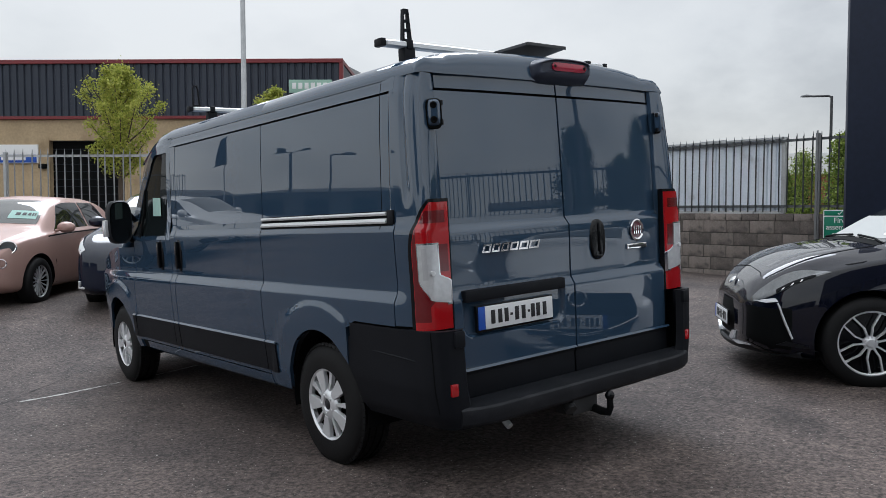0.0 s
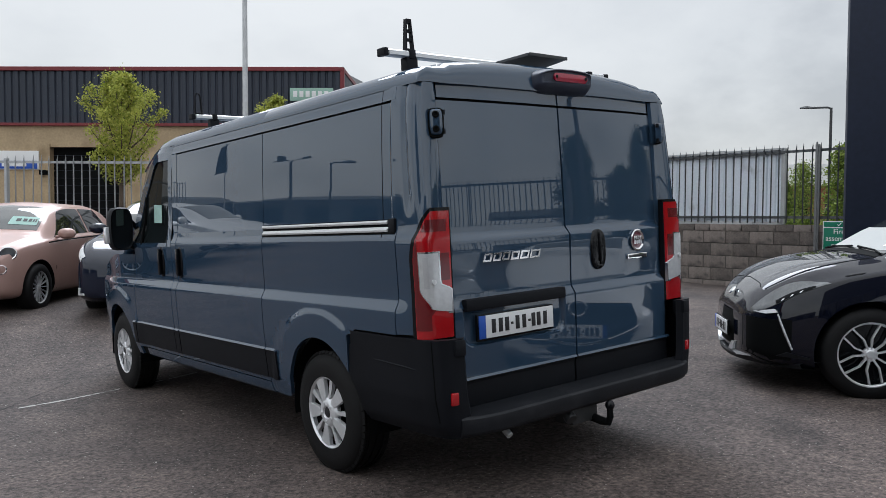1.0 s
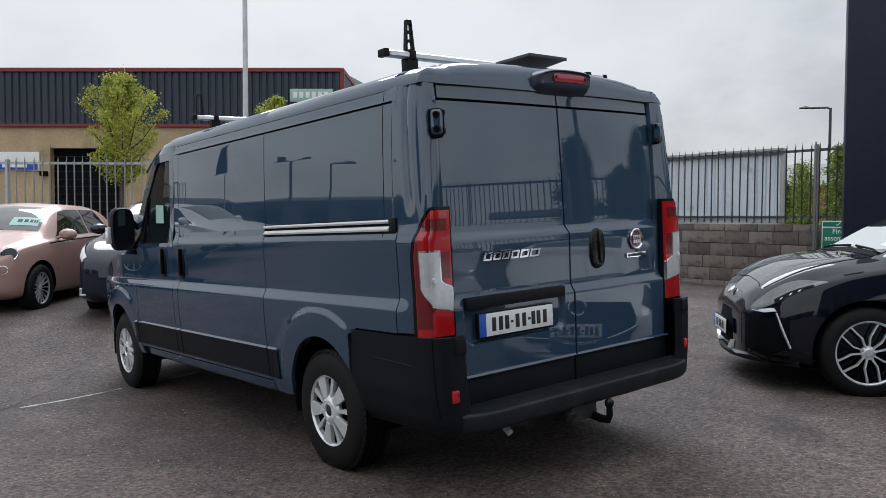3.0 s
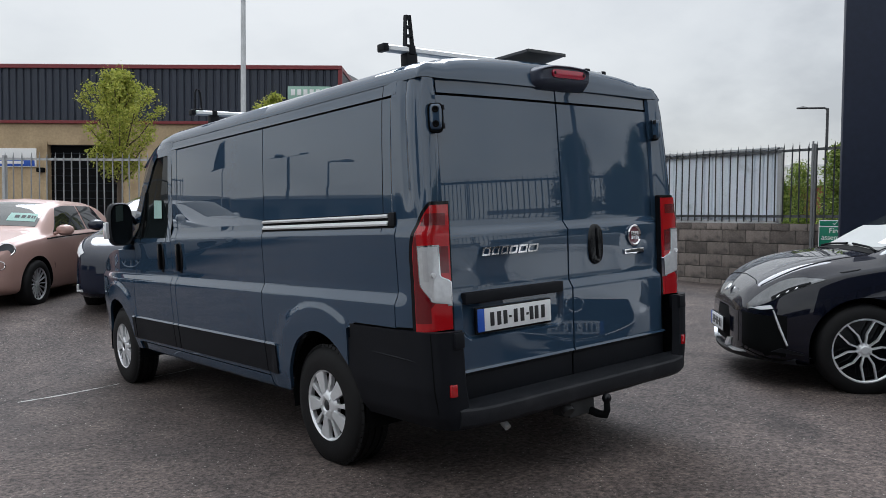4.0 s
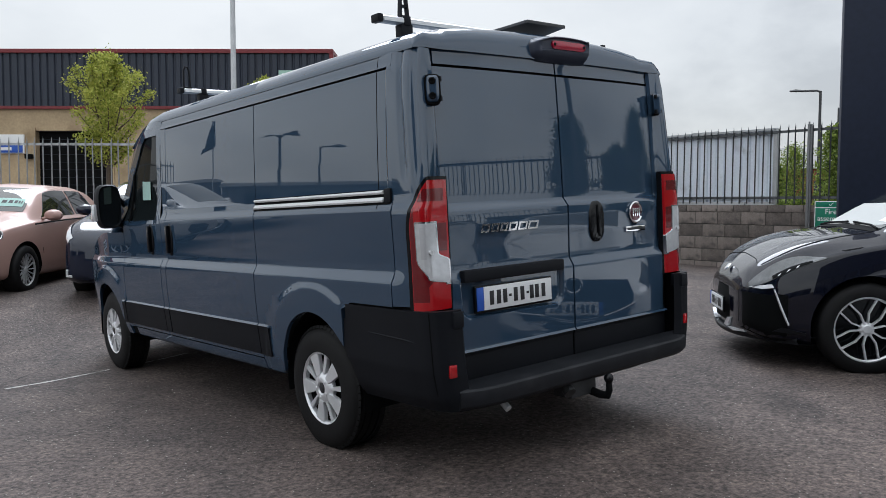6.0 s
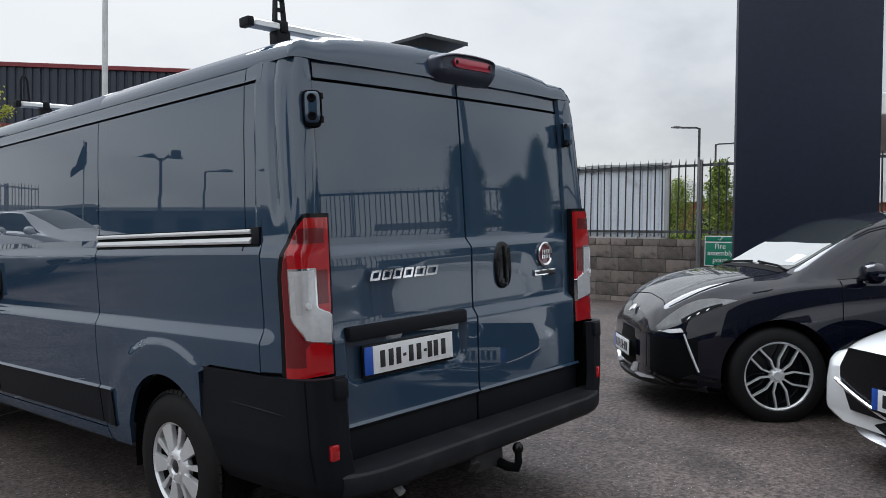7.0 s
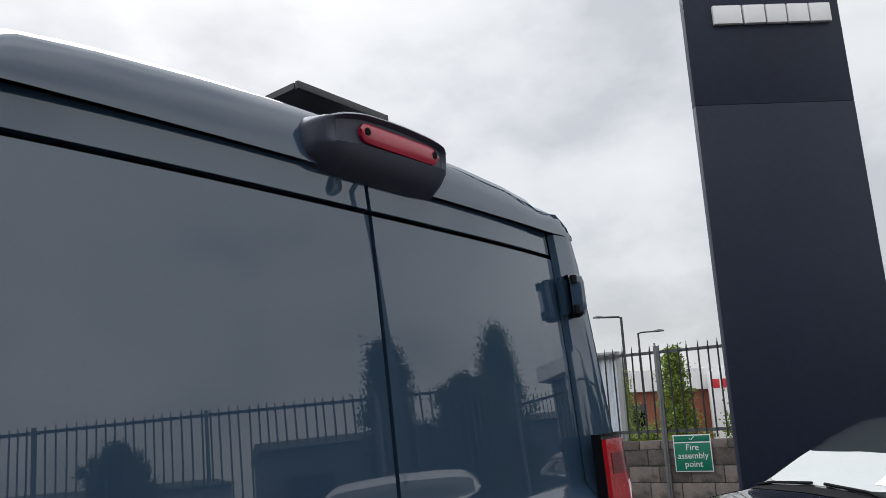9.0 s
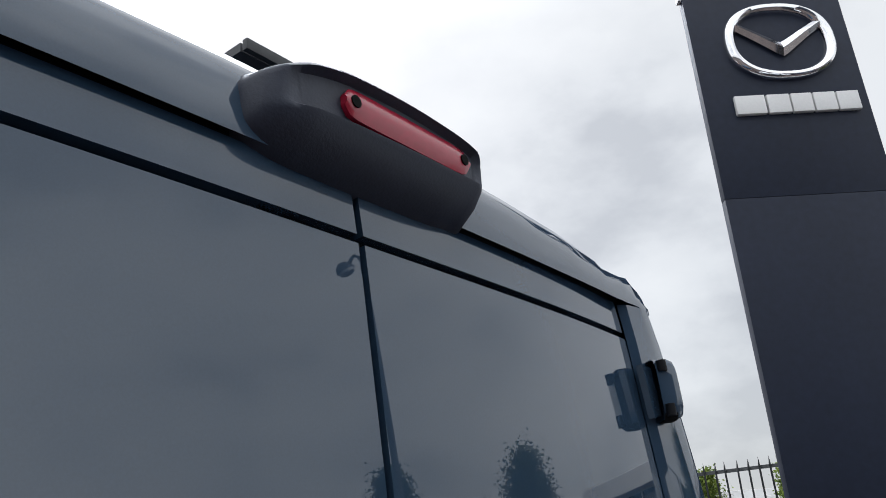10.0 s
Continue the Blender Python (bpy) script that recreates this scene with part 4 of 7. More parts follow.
    # name on the left door as plain bright slanted shapes
    for k, (x0, x1) in enumerate(((-0.645, -0.590), (-0.580, -0.528), (-0.518, -0.468), (-0.458, -0.402), (-0.392, -0.330), (-0.322, -0.250))):
        bm = bmesh.new()
        yb = door_y(1.18) - 0.002

        def slab(xa, xb, za, zb):
            extrude_poly(bm, [(xa + (za - 1.155) * 0.35, yb, za), (xb + (za - 1.155) * 0.35, yb, za), (xb + (zb - 1.155) * 0.35, yb, zb), (xa + (zb - 1.155) * 0.35, yb, zb)], (0, -0.006, 0))

        slab(x0, x1, 1.1585, 1.1675)
        slab(x0, x1, 1.1910, 1.2000)
        slab(x0, x0 + 0.012, 1.1680, 1.1905)
        slab(x1 - 0.012, x1, 1.1680, 1.1905)
        part("badge_shape", bm, M_CHROME, van)
    # round badge and strip on the right door
    yb = door_y(1.2) + 0.006
    bm = bmesh.new()
    lathe(bm, [(0.047, 0.0), (0.060, 0.004), (0.063, 0.012), (0.056, 0.016), (0.048, 0.010)], 36, Matrix.Translation((0.583, yb, 1.203)) @ Matrix.Rotation(math.pi / 2, 4, "X"))
    bd = part("round_badge", bm, M_CHROME, van, "round chrome badge with a dark red centre")
    bm = bmesh.new()
    lathe(bm, [(0.0, 0.011), (0.049, 0.009), (0.049, 0.0)], 32, Matrix.Translation((0.583, yb, 1.203)) @ Matrix.Rotation(math.pi / 2, 4, "X"))
    part("badge_centre", bm, mat("badge_red", (0.10, 0.006, 0.02), 0.3, coat=1.0), bd)
    bm = bmesh.new()
    for k in range(4):
        box(bm, 0.549 + 0.019 * k, 0.560 + 0.019 * k, yb - 0.016, yb - 0.010, 1.180, 1.226, 0.001)
    part("badge_bars", bm, M_CHROME, bd)
    bm = bmesh.new()
    box(bm, 0.490, 0.672, yb - 0.010, yb + 0.004, 1.094, 1.126, 0.005)
    st = part("badge_strip", bm, M_CHROME, van)
    bm = bmesh.new()
    box(bm, 0.502, 0.660, yb - 0.0125, yb - 0.0095, 1.103, 1.117, 0.001)
    part("badge_line", bm, M_INK, st)
    # right door handle
    bm = bmesh.new()
    lathe(bm, [(0.0, 0.014), (0.78, 0.014), (0.94, 0.010), (1.0, 0.0)], 32, Matrix.Translation((0.228, door_y(1.17), 1.170)) @ Matrix.Rotation(math.pi / 2, 4, "X") @ Matrix.Diagonal((0.062, 0.112, 1, 1)), square=2.8)
    hd = part("rear_door_handle", bm, M_GLOSSBLACK, van, "black rear door handle")
    bm = bmesh.new()
    box(bm, 0.222, 0.254, door_y(1.17) - 0.026, door_y(1.17), 1.085, 1.262, 0.012)
    part("grip", bm, M_GLOSSBLACK, hd)
    bm = bmesh.new()
    lathe(bm, [(0.0, 0.019), (0.011, 0.019), (0.013, 0.0)], 16, Matrix.Translation((0.212, door_y(1.1), 1.095)) @ Matrix.Rotation(math.pi / 2, 4, "X"))
    part("lock", bm, M_DARKSTEEL, hd)

    # rear step
    bm = bmesh.new()
    prof = [(0.05, 0.474), (-0.058, 0.464), (-0.084, 0.458), (-0.092, 0.448), (-0.096, 0.420), (-0.090, 0.380), (-0.075, 0.364), (0.05, 0.360)]
    n = 21
    rows = []
    for x in lin(-0.90, 0.90, n):
        k = 0.055 * max(0.0, (abs(x) - 0.70) / 0.20) ** 2
        rows.append([(x, y + (k if y < 0 else 0), z) for y, z in prof])
    grid(bm, rows)
    for r in (rows[0], rows[-1]):
        bm.faces.new([bm.verts.new(p) for p in r])
    part("rear_step", bm, M_STEP, van, "scuffed black rear step bumper", sharp=25)
    # underside, towing hitch
    bm = bmesh.new()
    box(bm, -0.80, 0.80, 0.1, 5.0, 0.40, 0.46)
    box(bm, -0.62, -0.5, 0.15, 4.9, 0.30, 0.42, 0.01)
    box(bm, 0.5, 0.62, 0.15, 4.9, 0.30, 0.42, 0.01)
    tube(bm, [(-0.8, AX_R, 0.335), (0.8, AX_R, 0.335)], 0.055, 10)
    part("underbody", bm, M_GAP, van)
    hitch = thing("tow_bar", Matrix(), "", "")
    hitch.parent = van
    bm = bmesh.new()
    box(bm, -0.50, 0.50, 0.02, 0.10, 0.325, 0.375, 0.006)
    box(bm, -0.145, 0.055, -0.035, 0.09, 0.270, 0.365, 0.008)
    part("cross_member", bm, M_DARKSTEEL, hitch)
    bm = bmesh.new()
    tube(bm, [(0.03, 0.0, 0.285), (0.03, -0.08, 0.270), (0.03, -0.128, 0.272), (0.03, -0.140, 0.30), (0.03, -0.140, 0.345)], [0.024, 0.022, 0.021, 0.018, 0.016], 12)
    part("neck", bm, M_GAP, hitch)
    bm = bmesh.new()
    lathe(bm, [(0.0, 0.027), (0.012, 0.024), (0.022, 0.013), (0.0255, 0.0), (0.022, -0.013), (0.013, -0.024)], 20, Matrix.Translation((0.03, -0.140, 0.362)))
    part("ball", bm, M_GLOSSBLACK, hitch)
    bm = bmesh.new()
    tube(bm, [(-0.17, -0.03, 0.33), (-0.175, -0.055, 0.31)], 0.032, 14)
    part("socket", bm, M_DARKSTEEL, hitch)
    bm = bmesh.new()
    tube(bm, [(-0.60, 0.0, 0.34), (-0.60, -0.035, 0.315)], 0.018, 10)
    part("socket", bm, M_GALV, hitch)

    # high brake lamp on the roof lip
    lampc = thing("brake_lamp", Matrix(), "", "")
    lampc.parent = van
    # sections along x: front y, top z of the front edge, lower edge of the face, foot of the underside
    secs = ((-0.196, 0.130, 2.084, 2.064, 2.038), (-0.193, 0.106, 2.096, 2.062, 2.032), (-0.180, 0.080, 2.107, 2.060, 2.026), (-0.155, 0.060, 2.117, 2.061, 2.020), (-0.118, 0.050, 2.128, 2.063, 2.016), (-0.05, 0.048, 2.139, 2.066, 2.015), (0.05, 0.047, 2.142, 2.068, 2.015), (0.15, 0.048, 2.139, 2.070, 2.016), (0.205, 0.050, 2.132, 2.072, 2.020), (0.224, 0.058, 2.122, 2.072, 2.020), (0.232, 0.074, 2.108, 2.070, 2.026), (0.235, 0.100, 2.090, 2.066, 2.032))
    rows = []
    stations = [c[0] for c in secs]
    for x in sorted(set(stations + lin(-0.19, 0.23, 57))):
        fy, zt, zf, zl = (float(spline(stations, [c[k] for c in secs], x)) for k in (1, 2, 3, 4))
        yb = 0.112 + 0.3 * max(0.0, fy - 0.05)
        rec = 0.014 * step01(-0.175, -0.125, x) * step01(0.228, 0.205, x)
        rows.append([(x, 0.20, zt + 0.018), (x, 0.5 * (fy + 0.18), zt + 0.012), (x, fy + 0.022, zt + 0.003), (x, fy + 0.004, zt), (x, fy, zt - 0.005), (x, fy + rec, zt - 0.011), (x, fy + rec + 0.002, zf + 0.008), (x, fy + 0.004, zf + 0.002), (x, fy + 0.006, zf - 0.004), (x, 0.6 * fy + 0.4 * yb, 0.5 * (zf + zl)), (x, yb, zl), (x, 0.16, zl - 0.002)])
    bm = bmesh.new()
    grid(bm, rows)
    for r in (rows[0], rows[-1]):
        bm.faces.new([bm.verts.new(p) for p in r])
    bmesh.ops.remove_doubles(bm, verts=bm.verts, dist=0.0005)
    part("housing", bm, M_HOUSING, lampc, "black plastic brake lamp housing", sharp=55)
    def lens(t, v):
        x = -0.076 + 0.262 * t
        e = min(1.0, math.sqrt(max(0.0, 1 - (abs(t - 0.5) * 2) ** 12)))
        return (x, 0.057 - 0.005 * math.sin(v * math.pi), 2.099 + (v - 0.5) * 0.044 * (0.30 + 0.70 * e))
    part("red_lens", sheet(lens, lin(0, 1, 33), lin(0, 1, 7), (0, 0.02, 0)), M_BRAKE, lampc, "clear red lens")
    for x in (-0.060, 0.170):
        bm = bmesh.new()
        lathe(bm, [(0.0, 0.0), (0.0085, 0.0), (0.0085, 0.02)], 14, Matrix.Translation((x, 0.0505, 2.100)) @ Matrix.Rotation(-math.pi / 2, 4, "X"))
        part("lens_screw", bm, M_GAP, lampc)

    # roof bars
    for by, bz in ((0.49, 2.232), (2.95, 2.222)):
        bar = thing("roof_bar", Matrix(), "", "")
        bar.parent = van
        bm = bmesh.new()
        rows = []
        for x in (-0.855, -0.84, 0.84, 0.855):
            k = 0.6 if abs(x) > 0.85 else 1.0
            rows.append([(x, by + dy * k, bz + dz * k) for dy, dz in ((-0.030, -0.010), (-0.030, 0.010), (-0.018, 0.018), (0.018, 0.018), (0.030, 0.010), (0.030, -0.010), (0.018, -0.016), (-0.018, -0.016), (-0.030, -0.010))])
        grid(bm, rows)
        for r in (rows[0], rows[-1]):
            bm.faces.new([bm.verts.new(p) for p in r[:-1]])
        part("crossbar", bm, M_ALU, bar, "grey aluminium crossbar")
        for s in (-1, 1):
            bm = bmesh.new()
            box(bm, s * 0.865 - 0.016, s * 0.865 + 0.016, by - 0.033, by + 0.033, bz - 0.020, bz + 0.021, 0.008)
            part("end_cap", bm, M_PLASTIC, bar)
            bm = bmesh.new()
            box(bm, s * 0.70 - 0.035, s * 0.70 + 0.035, by - 0.03, by + 0.03, 2.105, bz - 0.014, 0.008)
            box(bm, s * 0.70 - 0.020, s * 0.70 + 0.020, by - 0.036, by + 0.036, bz - 0.024, bz + 0.024, 0.006)
            part("foot", bm, M_PLASTIC, bar)
            if s > 0:
                continue
            # load stop: a tapered plate with holes
            bm = bmesh.new()
            zc = bz + 0.02
            lx = 0.70 if by < 1 else 0.815
            if by > 1:
                tube(bm, [(s * lx - 0.026, by, zc - 0.01), (s * lx - 0.020, by, zc + 0.13), (s * lx - 0.008, by, zc + 0.155), (s * lx + 0.008, by, zc + 0.155), (s * lx + 0.020, by, zc + 0.13), (s * lx + 0.026, by, zc - 0.01)], 0.007, 8)
                box(bm, s * lx - 0.032, s * lx + 0.032, by - 0.014, by + 0.014, zc - 0.03, zc + 0.012, 0.004)
                part("load_stop", bm, M_PLASTIC, bar, "black looped load stop")
                continue
            for q in ([(-0.030, 0.0), (-0.018, 0.0), (-0.010, 0.165), (-0.016, 0.165)], [(0.018, 0.0), (0.030, 0.0), (0.016, 0.165), (0.010, 0.165)]):
                extrude_poly(bm, [(s * lx + dx, by - 0.012, zc + dz) for dx, dz in q], (0, 0.024, 0))
            for za, zb in ((0.0, 0.012), (0.052, 0.064), (0.098, 0.110), (0.142, 0.165)):
                box(bm, s * lx - 0.024 + 0.06 * za, s * lx + 0.024 - 0.06 * za, by - 0.011, by + 0.011, zc + za, zc + zb)
            part("load_stop", bm, M_PLASTIC, bar, "black plastic load stop with holes")
    # dark board fixed flat over the rear bar
    bm = bmesh.new()
    extrude_poly(bm, [(-0.106, 0.47, 2.232), (-0.104, 0.212, 2.236), (0.192, 0.202, 2.235), (0.258, 0.47, 2.232)], (0, 0, 0.014))
    bd = part("roof_board", bm, M_BOARD, van, "flat dark board on the rear roof bar", smooth=False)
    bm = bmesh.new()
    box(bm, -0.106, 0.194, 0.196, 0.206, 2.232, 2.250, 0.002)
    part("board_edge", bm, M_DARKSTEEL, bd)
    # papers inside the cab window
    bm = bmesh.new()
    extrude_poly(bm, [side(3.38, 1.445, 0.000), side(3.56, 1.45, 0.000), side(3.56, 1.595, 0.000), side(3.38, 1.585, 0.000)], (0.002, 0, 0))
    part("window_paper", bm, M_PAPER, van, "pale green paper behind the cab window")
    return van


build_van()

# ---- boundary wall, palisades ----
WALL_X, WALL_TOP = 9.7, 1.26


def pale_mesh(h, w=0.062):
    """A W-section palisade pale with a pointed head."""
    bm = bmesh.new()
    xs = (-w / 2, -w / 4, -w / 8, 0.0, w / 8, w / 4, w / 2)
    ds = (0.0, 0.010, 0.010, 0.002, 0.010, 0.010, 0.0)
    tops = (h - 0.10, h - 0.05, h - 0.03, h, h - 0.03, h - 0.05, h - 0.10)
    for off in (0.0, 0.004):
        rows = [[(x, d + off, z) for x, d, z in zip(xs, ds, zs)] for zs in ([0.0] * 7, tops)]
        grid(bm, rows)
    me = bpy.data.meshes.new("pale")
    bm.to_mesh(me)
    bm.free()
    return me


def palisade(p0, p1, z0, h, gap, label, m, posts=2.75, wide=0.062):
    """A steel palisade from p0 to p1 on the ground plan, its foot at z0."""
    a, b = Vector((*p0, 0)), Vector((*p1, 0))
    d = (b - a).normalized()
    length = (b - a).length
    ang = math.atan2(d.y, d.x)
    fence = thing("palisade_fence", Matrix.Translation((*p0, z0)) @ Matrix.Rotation(ang, 4, "Z"), label, "fence")
    me = pale_mesh(h, wide)
    me.materials.append(m)
    n = int(length / gap)
    for i in range(n):
        x = (i + 0.5) * gap
        ob = new("pale", me)
        ob.parent = fence
        ob.matrix_basis = pose(x, -0.02, 0.0, 0, random.uniform(-0.6, 0.6), 0)
    for z in (0.10, h - 0.13):
        bm = bmesh.new()
        box(bm, 0, length, 0.0, 0.012, z - 0.022, z + 0.022)
        box(bm, 0, length, 0.0, 0.045, z + 0.016, z + 0.022)
        part("rail", bm, m, fence, smooth=False)
    k = posts * 0.5
    while k < length:
        bm = bmesh.new()
        box(bm, k - 0.03, k + 0.03, 0.012, 0.09, -0.4, h - 0.06, 0.006)
        part("post", bm, m, fence, smooth=False)
        k += posts
    return fence


def block_wall():
    wall = thing("wall_east", Matrix(), "low grey concrete block wall with damp stains", "wall", kind="structure")
    bm = bmesh.new()
    y0, y1 = -5.0, 15.0
    box(bm, WALL_X + 0.008, WALL_X + 0.21, y0, y1, -0.15, WALL_TOP - 0.012)
    part("mortar_core", bm, M_MORTAR, wall, smooth=False)

    def block(w, h, d):
        b = bmesh.new()
        box(b, -d / 2, d / 2, -w / 2, w / 2, -h / 2, h / 2, 0.006)
        return finish("block", b, M_BLOCK)

    full, half, cope = block(0.438, 0.213, 0.215), block(0.214, 0.213, 0.215), block(0.30, 0.118, 0.23)
    rows = [(WALL_TOP - 0.064 - 0.0, cope, 0.312)] + [(WALL_TOP - 0.130 - 0.1065 - 0.225 * k, full, 0.450) for k in range(6)]
    for k, (z, me, pitch) in enumerate(rows):
        y = y0 + (pitch / 2 if k % 2 else 0.08) + 0.1
        while y < y1 - 0.25:
            ob = new("block", me)
            ob.parent = wall
            ob.matrix_basis = pose(WALL_X + 0.107 + random.uniform(-0.004, 0.004), y, z + random.uniform(-0.002, 0.002), random.uniform(-0.4, 0.4), 0, random.uniform(-0.5, 0.5))
            y += pitch


def fire_sign():
    s = thing("fire_assembly_sign", pose(WALL_X - 0.035, 2.99, 1.075, 0, 0, -90), "green and white fire assembly point sign fixed to the wall", "sign")
    bm = bmesh.new()
    box(bm, -0.262, 0.262, -0.002, 0.006, -0.245, 0.245, 0.004)
    part("sign_board", bm, M_WHITE, s)
    bm = bmesh.new()
    box(bm, -0.248, 0.248, -0.005, -0.002, -0.232, 0.135, 0.002)
    box(bm, -0.248, 0.248, -0.005, -0.002, 0.152, 0.232, 0.002)
    part("green_field", bm, M_GREEN, s)
    for txt, z in (("Fire", 0.075), ("assembly", -0.035), ("point", -0.145)):
        lettering("sign_text", txt, 0.118, M_WHITE, s, pose(0, -0.007, z, 90, 0, 0), 0.001)
    bm = bmesh.new()
    tube(bm, [(-0.030, -0.008, 0.195), (-0.008, -0.008, 0.172), (0.038, -0.008, 0.222)], 0.006, 6)
    part("tick", bm, M_WHITE, s)


def hoarding():
    """Ribbed metal sheet standing behind the palisade."""
    h = thing("metal_sheet_panel", Matrix(), "pale blue-grey ribbed metal sheet panel behind the palisade", "panel")
    x, y0, y1, z0, z1 = WALL_X + 0.16, 4.02, 7.6, 1.285, 2.54
    bm = bmesh.new()
    pts = []
    y = y0
    while y < y1:
        pts += [(x, y), (x, y + 0.115), (x + 0.03, y + 0.130), (x + 0.03, y + 0.145), (x, y + 0.16)]
        y += 0.165
    grid(bm, [[(px, py, z0) for px, py in pts], [(px, py, z1 + 0.02 * (py - y0) / 2) for px, py in pts]])
    part("sheet", bm, M_PANEL, h, smooth=False)
    for k, (a, b, c, d) in enumerate(((y0 - 0.02, y0 + 0.04, z0 - 0.02, z1 + 0.02), (y0, y1, z1 - 0.01, z1 + 0.03), (y0, y1, z0 - 0.03, z0 + 0.02))):
        bm = bmesh.new()
        box(bm, x - 0.03, x + 0.05, a, b, c, d, 0.004)
        part("edge_trim", bm, M_GALV, h, smooth=False)
    for yy, zz, w in ((5.35, z1 + 0.01, 0.5), (6.0, z0 - 0.05, 0.28), (5.0, z0 - 0.02, 0.9)):
        bm = bmesh.new()
        box(bm, x - 0.06, x - 0.02, yy - w / 2, yy + w / 2, zz - 0.03, zz + 0.03, 0.004, Matrix.Rotation(0.0, 4, "X"))
        part("loose_strip", bm, M_GALV, h, smooth=False)


def sign_tower():
    ang = math.atan2(-0.795, 0.607)
    t = thing("sign_tower", Matrix.Translation((5.857, 1.238, 0)) @ Matrix.Rotation(ang, 4, "Z"), "tall charcoal dealership sign tower with a chrome emblem", "sign tower")
    x0, x1, D, top = -0.005, 1.53, 0.09, 6.62
    bm = bmesh.new()
    box(bm, x0, x1, 0.0, D, -0.1, 4.409, 0.002)
    part("lower_cladding", bm, M_TOWER, t)
    bm = bmesh.new()
    box(bm, x0, x1, 0.0, D, 4.413, top, 0.002)
    part("upper_cladding", bm, M_TOWER, t)
    bm = bmesh.new()
    box(bm, x0 + 0.02, x1 - 0.02, 0.015, D - 0.015, 4.39, 4.43)
    part("joint", bm, M_GAP, t)
    bm = bmesh.new()
    box(bm, x0 - 0.03, x0 + 0.05, 0.02, D, top - 0.03, top + 0.03)
    part("top_bracket", bm, M_WHITE, t)
    # emblem: an oval ring with a winged V
    cx, cz, rx, rz = 0.835, 6.03, 0.535, 0.43
    em = bmesh.new()
    n = 64
    rings = []
    for i in range(n):
        a = 2 * math.pi * i / n
        def sup(k):
            c, s = math.cos(a), math.sin(a)
            return (cx + rx * k * math.copysign(abs(c) ** 0.86, c), cz + rz * k * math.copysign(abs(s) ** 0.86, s))
        ring = []
        for k, d in ((1.0, 0.0), (1.0, -0.030), (0.975, -0.058), (0.93, -0.072), (0.86, -0.066), (0.81, -0.040), (0.79, 0.0)):
            px, pz = sup(k)
            ring.append((px, d, pz))
        rings.append(ring)
    grid(em, rings + [rings[0]])
    bmesh.ops.remove_doubles(em, verts=em.verts, dist=0.0005)
    emb = part("emblem_ring", em, M_CHROME, t, "chrome oval emblem ring")
    em = bmesh.new()
    for s in (-1, 1):
        rows = []
        for k in lin(0, 1, 12):
            x = s * k * 0.44
            zt = 0.02 + 0.20 * (k ** 1.5) - 0.10 * (1 - k) + 0.03 * math.sin(k * math.pi)
            th = 0.16 * (1 - 0.40 * k)
            z = zt - 0.02
            rows.append([(cx + x, -0.030, cz + z + th / 2), (cx + x, -0.062, cz + z), (cx + x, -0.030, cz + z - th / 2), (cx + x, 0.0, cz + z)])
        grid(em, [r + [r[0]] for r in rows])
    part("emblem_wing", em, M_CHROME, emb)
    # name as plain blocks
    for k, (a, b) in enumerate(((0.265, 0.545), (0.565, 0.775), (0.790, 0.985), (1.000, 1.205), (1.220, 1.425))):
        bm = bmesh.new()
        box(bm, a, b, -0.045, 0.0, 5.235, 5.43, 0.008)
        part("letter_block", bm, M_WHITE, t)


block_wall()
palisade((WALL_X + 0.10, 15.0), (WALL_X + 0.10, -5.0), WALL_TOP + 0.02, 1.34, 0.141, "dark galvanised steel palisade fence on the block wall", M_PALE, wide=0.024, posts=60)
fire_sign()
hoarding()
sign_tower()


def fence_post():
    bm = bmesh.new()
    box(bm, -0.055, -0.015, -0.034, 0.034, 0.0, 2.52, 0.006)
    box(bm, -0.075, -0.055, -0.012, 0.012, 0.0, 2.56, 0.003)
    solo("fence_post", bm, M_POST, "galvanised steel fence post standing against the block wall", "post", at=pose(WALL_X, 3.36, 0.05))
    bm = bmesh.new()
    box(bm, -0.055, -0.005, -0.07, 0.07, 0.0, 2.60, 0.006)
    solo("fence_post", bm, M_POST, "galvanised steel fence post standing against the block wall", "post", at=pose(WALL_X, 0.47, 0.05))


fence_post()

# ---- trees, hedges ----


def leaf_cloud(centres, n, size, rng, spread):
    pos = np.array([c for c, _ in centres])
    rad = np.array([r for _, r in centres])
    pick = rng.integers(len(centres), size=n)
    p = pos[pick] + rng.normal(0, 1, (n, 3)) * (rad[pick] * spread)[:, None]
    a = rng.normal(0, 1, (n, 3))
    a /= np.linalg.norm(a, axis=1)[:, None]
    b = np.cross(a, rng.normal(0, 1, (n, 3)))
    b /= np.linalg.norm(b, axis=1)[:, None]
    s = (size * rng.uniform(0.6, 1.3, n))[:, None]
    verts = np.stack([p - a * s, p + b * s * 0.55, p + a * s, p - b * s * 0.55], 1).reshape(-1, 3)
    me = bpy.data.meshes.new("crown")
    me.from_pydata(verts.tolist(), [], np.arange(4 * n).reshape(-1, 4).tolist())
    return me


